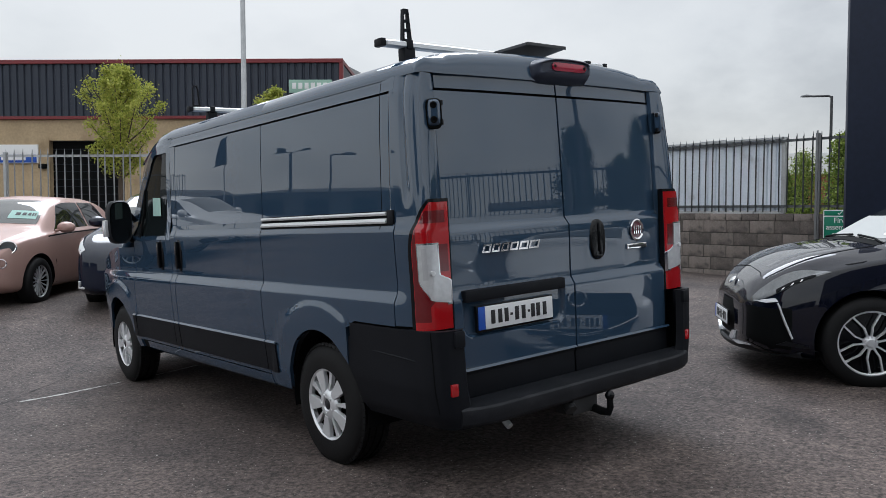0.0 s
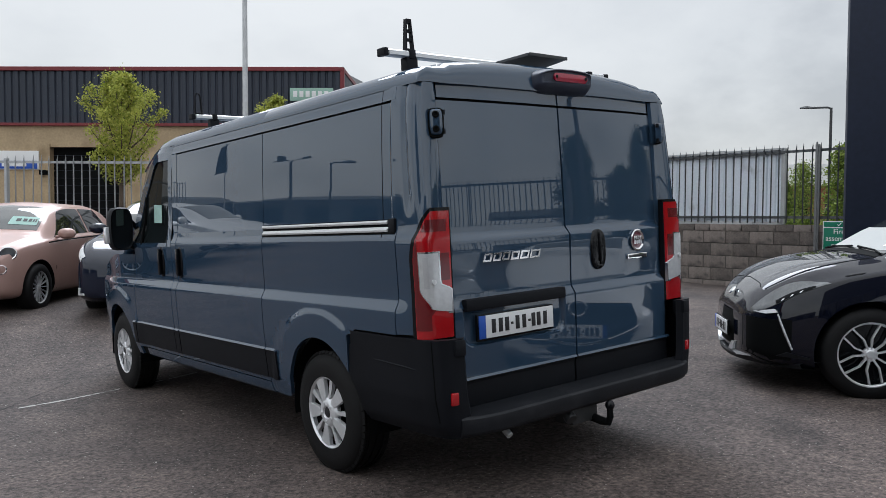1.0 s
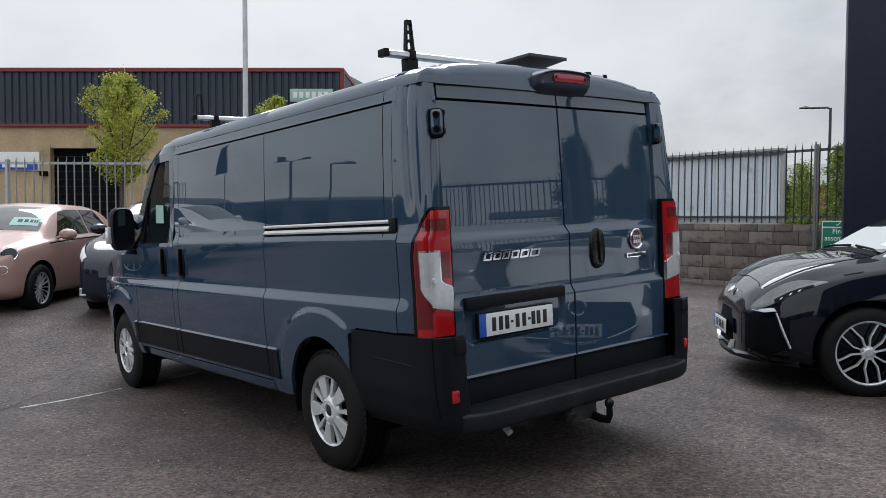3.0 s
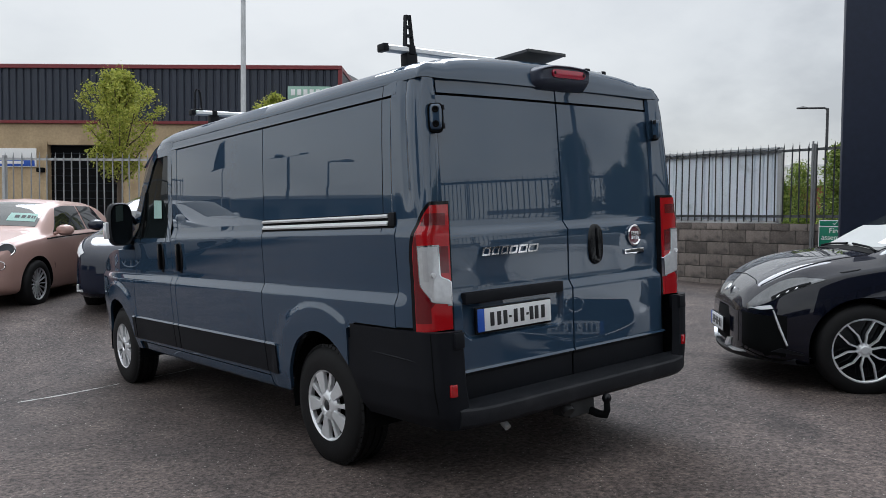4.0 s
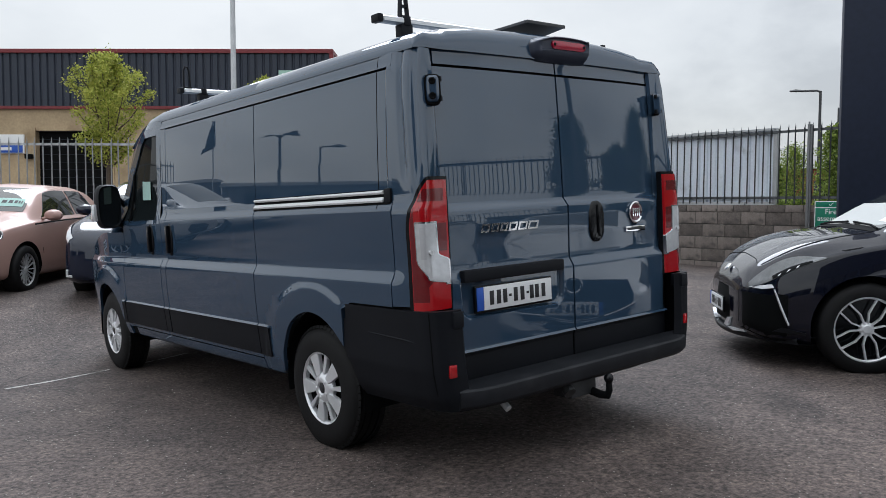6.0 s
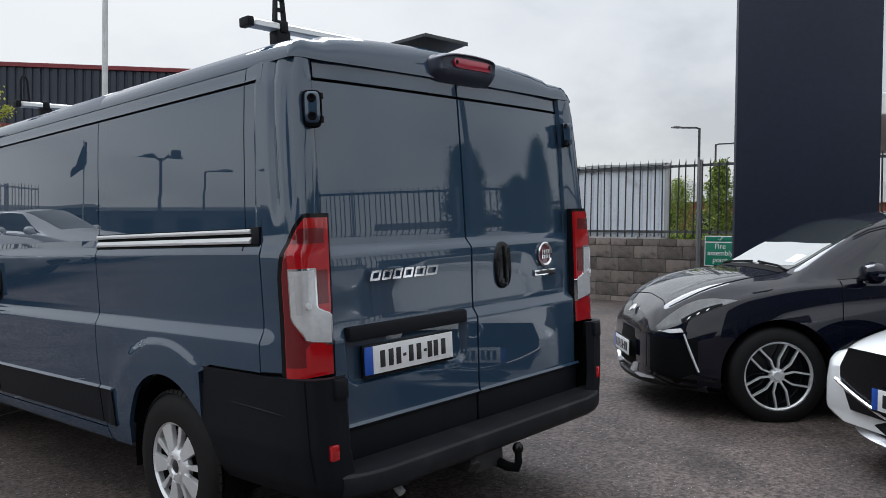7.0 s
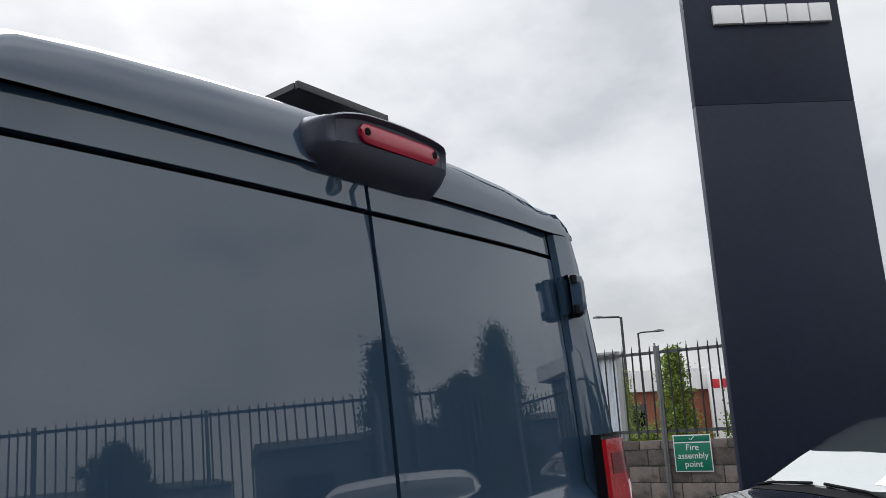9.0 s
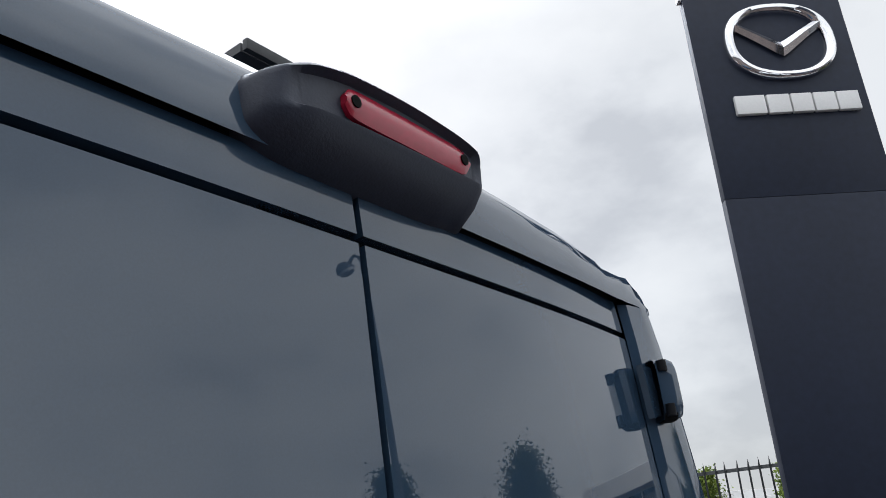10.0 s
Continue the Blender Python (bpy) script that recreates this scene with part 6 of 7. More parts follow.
def alloy_wheel(parent, x, y, r, rim_r, s, style, m):
    w = thing("wheel", pose(x, y, r, 0, 90 * s, 0), "", "")
    w.parent = parent
    bm = bmesh.new()
    W = 0.105
    lathe(bm, [(rim_r, -W), (rim_r + 0.02, -W - 0.004), (r - 0.03, -W + 0.002), (r - 0.006, -W + 0.02), (r, -W + 0.04), (r, W - 0.04), (r - 0.006, W - 0.02), (r - 0.03, W - 0.002), (rim_r + 0.02, W + 0.004), (rim_r, W), (rim_r - 0.01, 0.02)], 52, close=True)
    part("tyre", bm, M_RUBBER, w)
    bm = bmesh.new()
    lathe(bm, [(rim_r - 0.016, 0.07), (rim_r + 0.002, 0.082), (rim_r + 0.002, 0.09), (rim_r - 0.010, 0.092), (rim_r - 0.018, 0.084)], 52, close=True)
    lathe(bm, [(0.0, 0.078), (0.028, 0.078), (0.036, 0.070), (0.052, 0.066), (0.052, 0.04), (0.0, 0.035)], 24)
    if style == "twin":
        for k in range(5):
            rot = Matrix.Rotation(2 * math.pi * (k + 0.64) / 5, 4, "Z")
            for d in (-1, 1):
                for q in ([(0.034, d * 0.004, 0.072), (0.034, d * 0.018, 0.072), (0.108, d * 0.050, 0.078), (0.112, d * 0.038, 0.078)],
                          [(0.112, d * 0.038, 0.078), (0.108, d * 0.050, 0.078), (rim_r - 0.006, d * 0.050, 0.087), (rim_r - 0.006, d * 0.038, 0.087)]):
                    extrude_poly(bm, [rot @ Vector(v) for v in q], (0, 0, -0.022))
            extrude_poly(bm, [rot @ Vector(v) for v in ((rim_r - 0.020, -0.038, 0.085), (rim_r - 0.020, 0.038, 0.085), (rim_r - 0.006, 0.038, 0.086), (rim_r - 0.006, -0.038, 0.086))], (0, 0, -0.02))
    else:
        for k in range(style):
            rot = Matrix.Rotation(2 * math.pi * k / style, 4, "Z")
            wd = 0.6 if style > 12 else 1.0
            a = [(0.04, -0.006 * wd, 0.070), (0.04, 0.006 * wd, 0.070), (rim_r - 0.008, 0.012 * wd, 0.084), (rim_r - 0.008, -0.012 * wd, 0.084)]
            extrude_poly(bm, [rot @ Vector(q) for q in a], (0, 0, -0.02))
    part("rim", bm, m, w)
    bm = bmesh.new()
    lathe(bm, [(0.0, 0.012), (rim_r - 0.02, 0.012), (rim_r - 0.012, 0.06), (rim_r - 0.012, -0.05), (0.0, -0.05)], 32)
    part("barrel", bm, M_GLOSSBLACK, w)
    return w


def parked_car(name, px, py, heading, spec, paint, label, rim_style="twin", rim_mat=None, window=None, group="cars parked in the yard"):
    hx, hy = heading
    n = math.hypot(hx, hy)
    a = math.atan2(-hx / n, hy / n)
    tilt = spec.get("tilt", 0.0)
    car = thing(name, Matrix.Translation((px, py, spec.get("z", ground_z(px, py)))) @ Matrix.Rotation(a, 4, "Z"), label, "car", group)
    S = Shape(spec)
    L, fo, wb = spec["len"], spec["fo"], spec["wb"]
    ss = sorted(set([0.0, 0.02, 0.05, 0.09, 0.14, 0.2] + lin(0.25, L - 0.2, 64) + [L - 0.12, L - 0.06, L - 0.02, L]))
    vv = [0, 0.03, 0.06, 0.1, 0.16, 0.22, 0.28, 0.34, 0.4, 0.45, 0.48, 0.50, 0.52, 0.55, 0.6, 0.66, 0.72, 0.77, 0.80, 0.83, 0.87, 0.90, 0.94, 0.97, 1.0]
    bm = bmesh.new()
    rows = [[S.at(s, v, 0, -1) for v in vv] + [S.at(s, v, 0, 1) for v in vv[-2::-1]] for s in ss]
    g = grid(bm, [r + [r[0]] for r in rows])
    bmesh.ops.remove_doubles(bm, verts=bm.verts, dist=0.0004)
    bmesh.ops.holes_fill(bm, edges=[e for e in bm.edges if e.is_boundary], sides=0)
    body = part("body", bm, paint, car)
    r = spec["r"]
    half = spec["track"] / 2
    if spec.get("arches", True):
        cut(body, [Matrix.Translation((sd * (half + 0.09), yy, r + 0.005)) @ Matrix.Rotation(math.pi / 2, 4, "Y") @ Matrix.Diagonal((r + 0.05, r + 0.05, 1.4, 1)) for sd in (-1, 1) for yy in (0.0, -wb)])
    for sd in (-1, 1):
        for yy in (0.0, -wb):
            alloy_wheel(car, sd * half, yy, r, spec["rim"], sd, rim_style, rim_mat or M_SILVER)
    # glass
    c0, c1 = spec["screen"]

    def screen(s, x):
        v = 1 - 0.17 * abs(x)
        return S.at(s, v, 0.005, -1 if x < 0 else 1)

    part("windscreen", sheet(screen, lin(c0, c1, 10), [-1, -0.8, -0.6, -0.4, -0.2, 0, 0.2, 0.4, 0.6, 0.8, 1], (0, 0, -0.01)), M_SCREEN, car, "windscreen")
    r0, r1 = spec["backlight"]
    part("rear_window", sheet(screen, lin(r0, r1, 8), [-1, -0.5, 0, 0.5, 1], (0, 0, -0.01)), M_GLASS, car)
    for sd in (-1, 1):
        for w0, w1, lean0, lean1 in spec["windows"]:
            def pane(t, v, w0=w0, w1=w1, lean0=lean0, lean1=lean1, sd=sd):
                k = (v - 0.575) / (0.775 - 0.575)
                s0, s1 = w0 + lean0 * k, w1 + lean1 * k
                return S.at(s0 + (s1 - s0) * t, v, 0.005, sd)
            part("side_window", sheet(pane, lin(0, 1, 10), lin(0.575, 0.775, 7), (-sd * 0.01, 0, 0)), M_GLASS, car)
        mx = S.at(spec["mirror"], 0.56, 0, sd)
        bm = bmesh.new()
        lathe(bm, [(0.0, -0.06), (0.6, -0.05), (1.0, -0.01), (1.0, 0.04), (0.9, 0.05), (0.0, 0.045)], 18, Matrix.Translation((mx.x + sd * 0.14, mx.y, mx.z + 0.055)) @ Matrix.Rotation(math.pi / 2, 4, "X") @ Matrix.Diagonal((0.115, 0.075, 1, 1)))
        tube(bm, [(mx.x - sd * 0.02, mx.y, mx.z + 0.0), (mx.x + sd * 0.08, mx.y, mx.z + 0.03)], 0.022, 8)
        part("mirror", bm, spec.get("mirror_mat", paint), car)
    return car, S


def under_lip(car, S, s0, w, z0, z1, m, nm="front_lip", s_in=0.0):
    bm = bmesh.new()
    rows = []
    for x in lin(-1, 1, 21):
        k = abs(x)
        y = S.p["fo"] - s0 - 0.34 * k**2.6
        rows.append([(x * w, y, z0), (x * w, y + 0.03, (z0 + z1) / 2), (x * w, y, z1), (x * w, y - 0.12, z1)])
    grid(bm, rows)
    return part(nm, bm, m, car)


CROSS = dict(len=4.29, fo=0.86, wb=2.70, track=1.58, r=0.340, rim=0.242, screen=(1.42, 2.10), backlight=(3.55, 4.05), mirror=1.72,
    windows=((1.62, 2.55, 0.50, 0.02), (2.62, 3.40, 0.02, -0.18)),
    low=((0, 0.26), (0.2, 0.19), (0.6, 0.18), (3.8, 0.2), (4.29, 0.32)),
    belt=((0, 0.55), (0.06, 0.59), (0.25, 0.66), (0.7, 0.765), (1.2, 0.885), (1.6, 0.965), (2.6, 1.03), (3.5, 1.06), (4.1, 1.0), (4.29, 0.80)),
    top=((0, 0.60), (0.05, 0.69), (0.2, 0.80), (0.5, 0.915), (0.9, 1.005), (1.35, 1.055), (1.75, 1.26), (2.1, 1.43), (2.5, 1.505), (3.0, 1.50), (3.5, 1.40), (3.95, 1.16), (4.2, 1.03), (4.29, 0.82)),
    wide=((0, 0.52), (0.04, 0.66), (0.15, 0.79), (0.4, 0.87), (0.8, 0.91), (1.4, 0.92), (3.4, 0.92), (4.0, 0.87), (4.2, 0.80), (4.29, 0.70)),
    roof=((0, 0.25), (0.2, 0.34), (0.6, 0.40), (1.2, 0.46), (1.45, 0.58), (2.1, 0.615), (3.0, 0.60), (3.6, 0.58), (4.1, 0.60), (4.29, 0.55)))


BLACK = dict(CROSS, fo=0.84, len=4.27, screen=(0.99, 1.62), backlight=(3.45, 3.95), mirror=1.40, z=0.02,
    windows=((1.24, 2.40, 0.52, 0.02), (2.48, 3.30, 0.02, -0.20)),
    low=((0, 0.27), (0.2, 0.20), (0.6, 0.18), (3.8, 0.2), (4.27, 0.32)),
    belt=((0, 0.575), (0.05, 0.615), (0.16, 0.675), (0.335, 0.775), (0.56, 0.865), (0.75, 0.915), (1.05, 0.965), (1.5, 1.0), (2.4, 1.03), (3.3, 1.06), (4.05, 1.0), (4.27, 0.80)),
    top=((0, 0.62), (0.04, 0.705), (0.12, 0.795), (0.26, 0.895), (0.47, 0.985), (0.72, 1.035), (0.93, 1.065), (1.30, 1.275), (1.64, 1.455), (2.05, 1.515), (2.7, 1.505), (3.3, 1.40), (3.9, 1.16), (4.18, 1.03), (4.27, 0.82)),
    wide=((0, 0.46), (0.03, 0.60), (0.10, 0.71), (0.20, 0.785), (0.335, 0.83), (0.56, 0.885), (0.84, 0.915), (1.4, 0.92), (3.4, 0.92), (4.0, 0.87), (4.18, 0.80), (4.27, 0.70)),
    roof=((0, 0.22), (0.06, 0.38), (0.14, 0.50), (0.27, 0.60), (0.5, 0.645), (0.9, 0.665), (1.1, 0.675), (1.64, 0.60), (2.5, 0.585), (3.3, 0.56), (4.0, 0.60), (4.27, 0.55)))


def black_crossover():
    car, S = parked_car("black_car", 3.44, 0.27, (-0.66, 0.75), BLACK, M_CARBLACK, "glossy black electric hatchback with two-tone alloy wheels, parked on the asphalt", "twin", M_MACHINED)
    fo = S.p["fo"]

    def on(sd, s, z, o=0.008):
        return min((S.at(s, v, o, sd) for v in lin(0.02, 0.8, 91)), key=lambda q: abs(q.z - z))

    # dark mouth of the bumper, with the plate on it
    bm = bmesh.new()
    rows = []
    for t in lin(0, 1, 8):
        z = 0.30 + 0.28 * t
        w = 0.66 - 0.16 * t
        rows.append([(w * k, fo + 0.020 - 0.115 * abs(k) ** 2.4 - 0.05 * abs(z - 0.44), z) for k in lin(-1, 1, 17)])
    grid(bm, rows)
    part("lower_grille", bm, M_GAP, car, "black bumper mouth")
    # splitter: a black lip with silver blades above it
    bm = bmesh.new()
    rows = []
    for k in lin(-1, 1, 23):
        y = fo + 0.035 - 0.40 * abs(k) ** 2.8
        rows.append([(0.82 * k, y - 0.16, 0.262), (0.82 * k, y - 0.01, 0.252), (0.82 * k, y, 0.238), (0.82 * k, y - 0.015, 0.205), (0.82 * k, y - 0.16, 0.200)])
    grid(bm, rows)
    part("front_lip", bm, M_STEP, car, "black front splitter")
    number_plate(car, pose(0, fo + 0.050, 0.435, 0, 0, 180), 0.52, 0.112)
    bm = bmesh.new()
    lathe(bm, [(0.0, 0.010), (0.036, 0.009), (0.044, 0.0)], 8, Matrix.Translation((0, fo - 0.032, 0.722)) @ Matrix.Rotation(radians(-48), 4, "X"))
    part("nose_badge", bm, M_CHROME, car)
    # bonnet front seam
    bm = bmesh.new()
    tube(bm, [S.at(0.175 - 0.03 * abs(k), 1 - 0.20 * abs(k), 0.0015, -1 if k < 0 else 1) for k in lin(-1, 1, 21)], 0.003, 4)
    part("bonnet_seam", bm, M_GAP, car)
    for sd in (-1, 1):
        # slim swept headlight
        def lens(s, t):
            k = (s - 0.055) / 0.505
            return S.at(s, 0.490 + 0.012 * k + t * 0.205 * math.sin(math.pi * min(1.0, 0.10 + 0.90 * k)) ** 0.75 * (1 - 0.35 * k), 0.006, sd)

        hl = part("headlight", sheet(lens, lin(0.055, 0.56, 22), lin(0, 1, 7), (-sd * 0.01, 0, -0.008)), M_HEADLIGHT, car, "slim swept smoked headlight")

        def well(s, t):
            k = (s - 0.055) / 0.505
            return S.at(s, 0.495 + 0.012 * k + t * 0.055 * math.sin(math.pi * min(1.0, 0.10 + 0.90 * k)), 0.0085, sd)

        part("lamp_well", sheet(well, lin(0.20, 0.46, 12), lin(0, 1, 4), (-sd * 0.008, 0, -0.004)), M_GAP, hl)
        for s0 in (0.23, 0.29, 0.35):
            def unit(s, t):
                return S.at(s + 0.012 * t, 0.505 + t * 0.020, 0.0105, sd)
            part("light_unit", sheet(unit, lin(s0, s0 + 0.016, 3), lin(0, 1, 3), (-sd * 0.004, 0, -0.003)), M_SILVER, hl)
        # matt lower bumper between the mouth and the corner
        def fascia(s, t):
            top = on(sd, s, 0.575, 0.004)
            low = S.at(s, 0.04, 0.004, sd)
            z = low.z + (top.z - low.z) * t
            return on(sd, s, z, 0.004)
        part("lower_fascia", sheet(fascia, lin(0.012, 0.30, 12), lin(0, 1, 8), (-sd * 0.01, 0, 0)), M_GAP, car)
        # bright blade under the lamp, and the upright fin
        bm = bmesh.new()
        q = [on(sd, 0.055, 0.618, 0.02), on(sd, 0.19, 0.655, 0.02), on(sd, 0.205, 0.632, 0.022), on(sd, 0.13, 0.612, 0.022)]
        extrude_poly(bm, q, (-sd * 0.012, -0.006, -0.004))
        part("bumper_accent", bm, M_SILVER, car)
        bm = bmesh.new()
        a, b = on(sd, 0.205, 0.615, 0.022), on(sd, 0.30, 0.352, 0.030)
        tube(bm, [a, (a + b) / 2 + Vector((sd * 0.008, 0.006, 0)), b], [0.007, 0.010, 0.008], 6)
        part("bumper_fin", bm, M_SILVER, car)
        bm = bmesh.new()
        extrude_poly(bm, [(sd * 0.20, fo + 0.030, 0.262), (sd * 0.30, fo + 0.028, 0.335), (sd * 0.34, fo + 0.015, 0.335), (sd * 0.29, fo + 0.025, 0.258)], (0, -0.05, 0))
        extrude_poly(bm, [(sd * 0.30, fo + 0.022, 0.256), (sd * 0.56, fo - 0.045, 0.275), (sd * 0.58, fo - 0.055, 0.258), (sd * 0.40, fo + 0.004, 0.240)], (0, -0.05, 0.012))
        part("lip_blade", bm, M_SILVER, car, "silver splitter blade")
        bm = bmesh.new()
        q = [on(sd, 0.27, 0.335, 0.012), on(sd, 0.42, 0.300, 0.012), on(sd, 0.42, 0.285, 0.012), on(sd, 0.20, 0.300, 0.012)]
        extrude_poly(bm, q, (-sd * 0.02, 0, 0))
        part("corner_blade", bm, M_STEP, car)
        # wing vent, bonnet edge, ridges, wipers, shut lines
        bm = bmesh.new()
        extrude_poly(bm, [S.at(0.66, 0.565, 0.004, sd), S.at(0.80, 0.560, 0.004, sd), S.at(0.77, 0.545, 0.004, sd), S.at(0.68, 0.548, 0.004, sd)], (-sd * 0.004, 0, -0.003))
        part("wing_vent", bm, M_GAP, car)
        bm = bmesh.new()
        tube(bm, [S.at(s, 0.795 - 0.06 * (1 - k), 0.0012, sd) for k, s in zip(lin(0, 1, 18), lin(0.16, 0.92, 18))], 0.003, 4)
        part("bonnet_edge", bm, M_GAP, car)
        bm = bmesh.new()
        rows = []
        for k, s in zip(lin(0, 1, 14), lin(0.22, 0.80, 14)):
            h = 0.005 * math.sin(math.pi * k) ** 0.7
            v = 0.900 + 0.025 * (1 - k)
            rows.append([S.at(s, v - 0.016, 0.0, sd), S.at(s, v - 0.003, h, sd), S.at(s, v + 0.003, h, sd), S.at(s, v + 0.012, 0.0, sd)])
        grid(bm, rows)
        part("bonnet_ridge", bm, M_CARBLACK, car)
        bm = bmesh.new()
        tube(bm, [S.at(0.965, 0.83, 0.012, sd), S.at(0.985, 0.92, 0.020, sd), S.at(1.0, 0.99, 0.022, sd)], 0.009, 5)
        part("wiper", bm, M_GAP, car)
        bm = bmesh.new()
        tube(bm, [S.at(1.26, v, 0.001, sd) for v in lin(0.10, 0.56, 14)], 0.0035, 4)
        part("door_shut_line", bm, M_GAP, car)
        bm = bmesh.new()
        tube(bm, [S.at(s, 0.79, 0.010, sd) for s in lin(1.45, 3.40, 18)], 0.006, 5)
        part("window_trim", bm, M_GLOSSBLACK, car)
    # dark cowl
    bm = bmesh.new()
    grid(bm, [[S.at(s, 1 - 0.19 * abs(x), 0.004, -1 if x < 0 else 1) for x in lin(-1, 1, 15)] for s in (0.915, 0.94, 0.97, 0.992)])
    part("cowl", bm, M_GAP, car)
    # off-white sheet laid over the foot of the windscreen
    bm = bmesh.new()
    rows = [[S.at(s + 0.05 * abs(x) ** 2, 1 - 0.15 * abs(x), 0.008, -1 if x < 0 else 1) for x in lin(-0.98, 0.98, 11)] for s in lin(1.00, 1.27, 5)]
    grid(bm, rows)
    part("sun_card", bm, M_OFFWHITE, car, "off-white sheet along the foot of the windscreen")
    bm = bmesh.new()
    rows = [[S.at(s, 1 - 0.15 * x, 0.012, -1) for x in lin(0.45, 0.80, 4)] for s in lin(1.06, 1.15, 3)]
    grid(bm, rows)
    part("tax_disc", bm, M_PLATE, car)
    return car


def white_hatch():
    sp = dict(CROSS, z=0.03, wide=((0, 0.68), (0.04, 0.76), (0.15, 0.83), (0.4, 0.88), (0.8, 0.91), (1.4, 0.92), (3.4, 0.92), (4.0, 0.87), (4.2, 0.80), (4.29, 0.70)))
    car, S = parked_car("white_car", 2.34, -1.90, (-0.79, 0.61), sp, M_CARWHITE, "white hatchback with a black grille, parked beside the black car", 10, M_DARKSTEEL)
    fo = S.p["fo"]
    bm = bmesh.new()
    def nose(x, z):
        w = 0.62
        return (x, fo + 0.020 - 0.014 * (abs(x) / w) ** 2.2 - 0.05 * max(0, z - 0.45), z)
    rows = [[nose(x, 0.34 + (0.68 - 0.34) * t) for x in lin(-0.60 + 0.20 * abs(t - 0.6), 0.60 - 0.20 * abs(t - 0.6), 15)] for t in lin(0, 1, 7)]
    grid(bm, rows)
    part("grille", bm, M_GLOSSBLACK, car, "black mesh grille")
    bm = bmesh.new()
    tube(bm, [Vector(nose(x, 0.50 - 0.16 * (1 - (abs(x) / 0.62) ** 1.6))) + Vector((0, 0.012, 0)) for x in lin(-0.60, 0.60, 21)], 0.012, 8)
    part("grille_wing", bm, M_CHROME, car)
    bm = bmesh.new()
    lathe(bm, [(0.052, 0.0), (0.066, 0.006), (0.072, 0.018), (0.062, 0.022), (0.054, 0.012)], 28, Matrix.Translation((0, fo + 0.035, 0.635)) @ Matrix.Rotation(radians(-80), 4, "X") @ Matrix.Diagonal((1.15, 1, 1, 1)))
    part("nose_badge", bm, M_CHROME, car)
    number_plate(car, pose(0, fo + 0.050, 0.45, 0, 0, 180), 0.52, 0.112)
    under_lip(car, S, -0.03, 0.78, 0.20, 0.24, M_SILVER, "front_lip")
    under_lip(car, S, -0.005, 0.74, 0.245, 0.345, M_GAP, "lower_grille")
    for sd in (-1, 1):
        bm = bmesh.new()
        rows = [[S.at(s, v, 0.012, sd) for v in (0.50, 0.56, 0.62)] for s in lin(0.10, 0.55, 7)]
        grid(bm, rows)
        part("headlight", bm, M_GLASS, car)
    return car


CITY = dict(len=3.63, fo=0.70, wb=2.32, track=1.47, r=0.310, rim=0.212, screen=(0.98, 1.55), backlight=(3.05, 3.45), mirror=1.22,
    windows=((1.18, 2.18, 0.42, 0.02), (2.24, 2.95, 0.02, -0.22)),
    low=((0, 0.28), (0.2, 0.2), (0.6, 0.19), (3.2, 0.22), (3.63, 0.35)),
    belt=((0, 0.59), (0.05, 0.67), (0.2, 0.78), (0.5, 0.86), (0.95, 0.91), (1.5, 0.94), (2.4, 0.97), (3.1, 0.99), (3.5, 0.98), (3.63, 0.72)),
    top=((0, 0.62), (0.05, 0.73), (0.2, 0.85), (0.5, 0.94), (0.9, 1.02), (1.15, 1.19), (1.5, 1.37), (1.95, 1.44), (2.6, 1.43), (3.0, 1.375), (3.35, 1.19), (3.55, 1.0), (3.63, 0.75)),
    wide=((0, 0.50), (0.04, 0.62), (0.15, 0.73), (0.4, 0.80), (0.8, 0.84), (2.6, 0.84), (3.2, 0.81), (3.5, 0.74), (3.63, 0.6)),
    roof=((0, 0.40), (0.2, 0.58), (0.6, 0.66), (1.0, 0.66), (1.5, 0.57), (2.6, 0.55), (3.1, 0.55), (3.5, 0.55), (3.63, 0.5)))


def city_extras(car, S, plate=True):
    for sd in (-1, 1):
        for z, rx, rz, nm, m in ((0.77, 0.105, 0.085, "headlight", M_CHROME), (0.585, 0.068, 0.058, "fog_lamp", M_CHROME)):
            c = min((S.at(s, v, 0.0, sd) for s in lin(0.05, 0.45, 17) for v in lin(0.2, 0.72, 35)), key=lambda q: abs(q.z - z) * 2 + abs(abs(q.x) - (0.685 if z > 0.7 else 0.665)))
            rot = Matrix.Translation(c) @ Matrix.Rotation(-sd * 0.75, 4, "Z") @ Matrix.Rotation(math.pi / 2, 4, "X") @ Matrix.Rotation(math.pi, 4, "X")
            bm = bmesh.new()
            lathe(bm, [(0.80, 0.002), (0.90, 0.010), (1.0, 0.006), (1.02, -0.03)], 28, rot @ Matrix.Diagonal((rx, rz, 1, 1)))
            ring = part(nm, bm, m, car)
            bm = bmesh.new()
            lathe(bm, [(0.0, 0.006), (0.5, 0.005), (0.86, 0.001)], 24, rot @ Matrix.Diagonal((rx, rz, 1, 1)))
            part("lens", bm, M_HEADLIGHT if nm == "headlight" else car.children[0].data.materials[0], ring)
        bm = bmesh.new()
        tube(bm, [S.at(s, 0.485, 0.004, sd) for s in lin(0.95, 3.2, 18)], 0.009, 5)
        part("side_strip", bm, M_GAP, car)
        bm = bmesh.new()
        tube(bm, [S.at(s, v, 0.001, sd) for s, v in ((1.08, 0.55), (1.10, 0.3), (1.14, 0.08))], 0.004, 4)
        part("door_shut_line", bm, M_GAP, car)
    under_lip(car, S, -0.01, 0.62, 0.25, 0.33, M_GAP, "lower_grille")
    if plate:
        number_plate(car, pose(0, S.p["fo"] + 0.02, 0.46, 0, 0, 180), 0.52, 0.112)


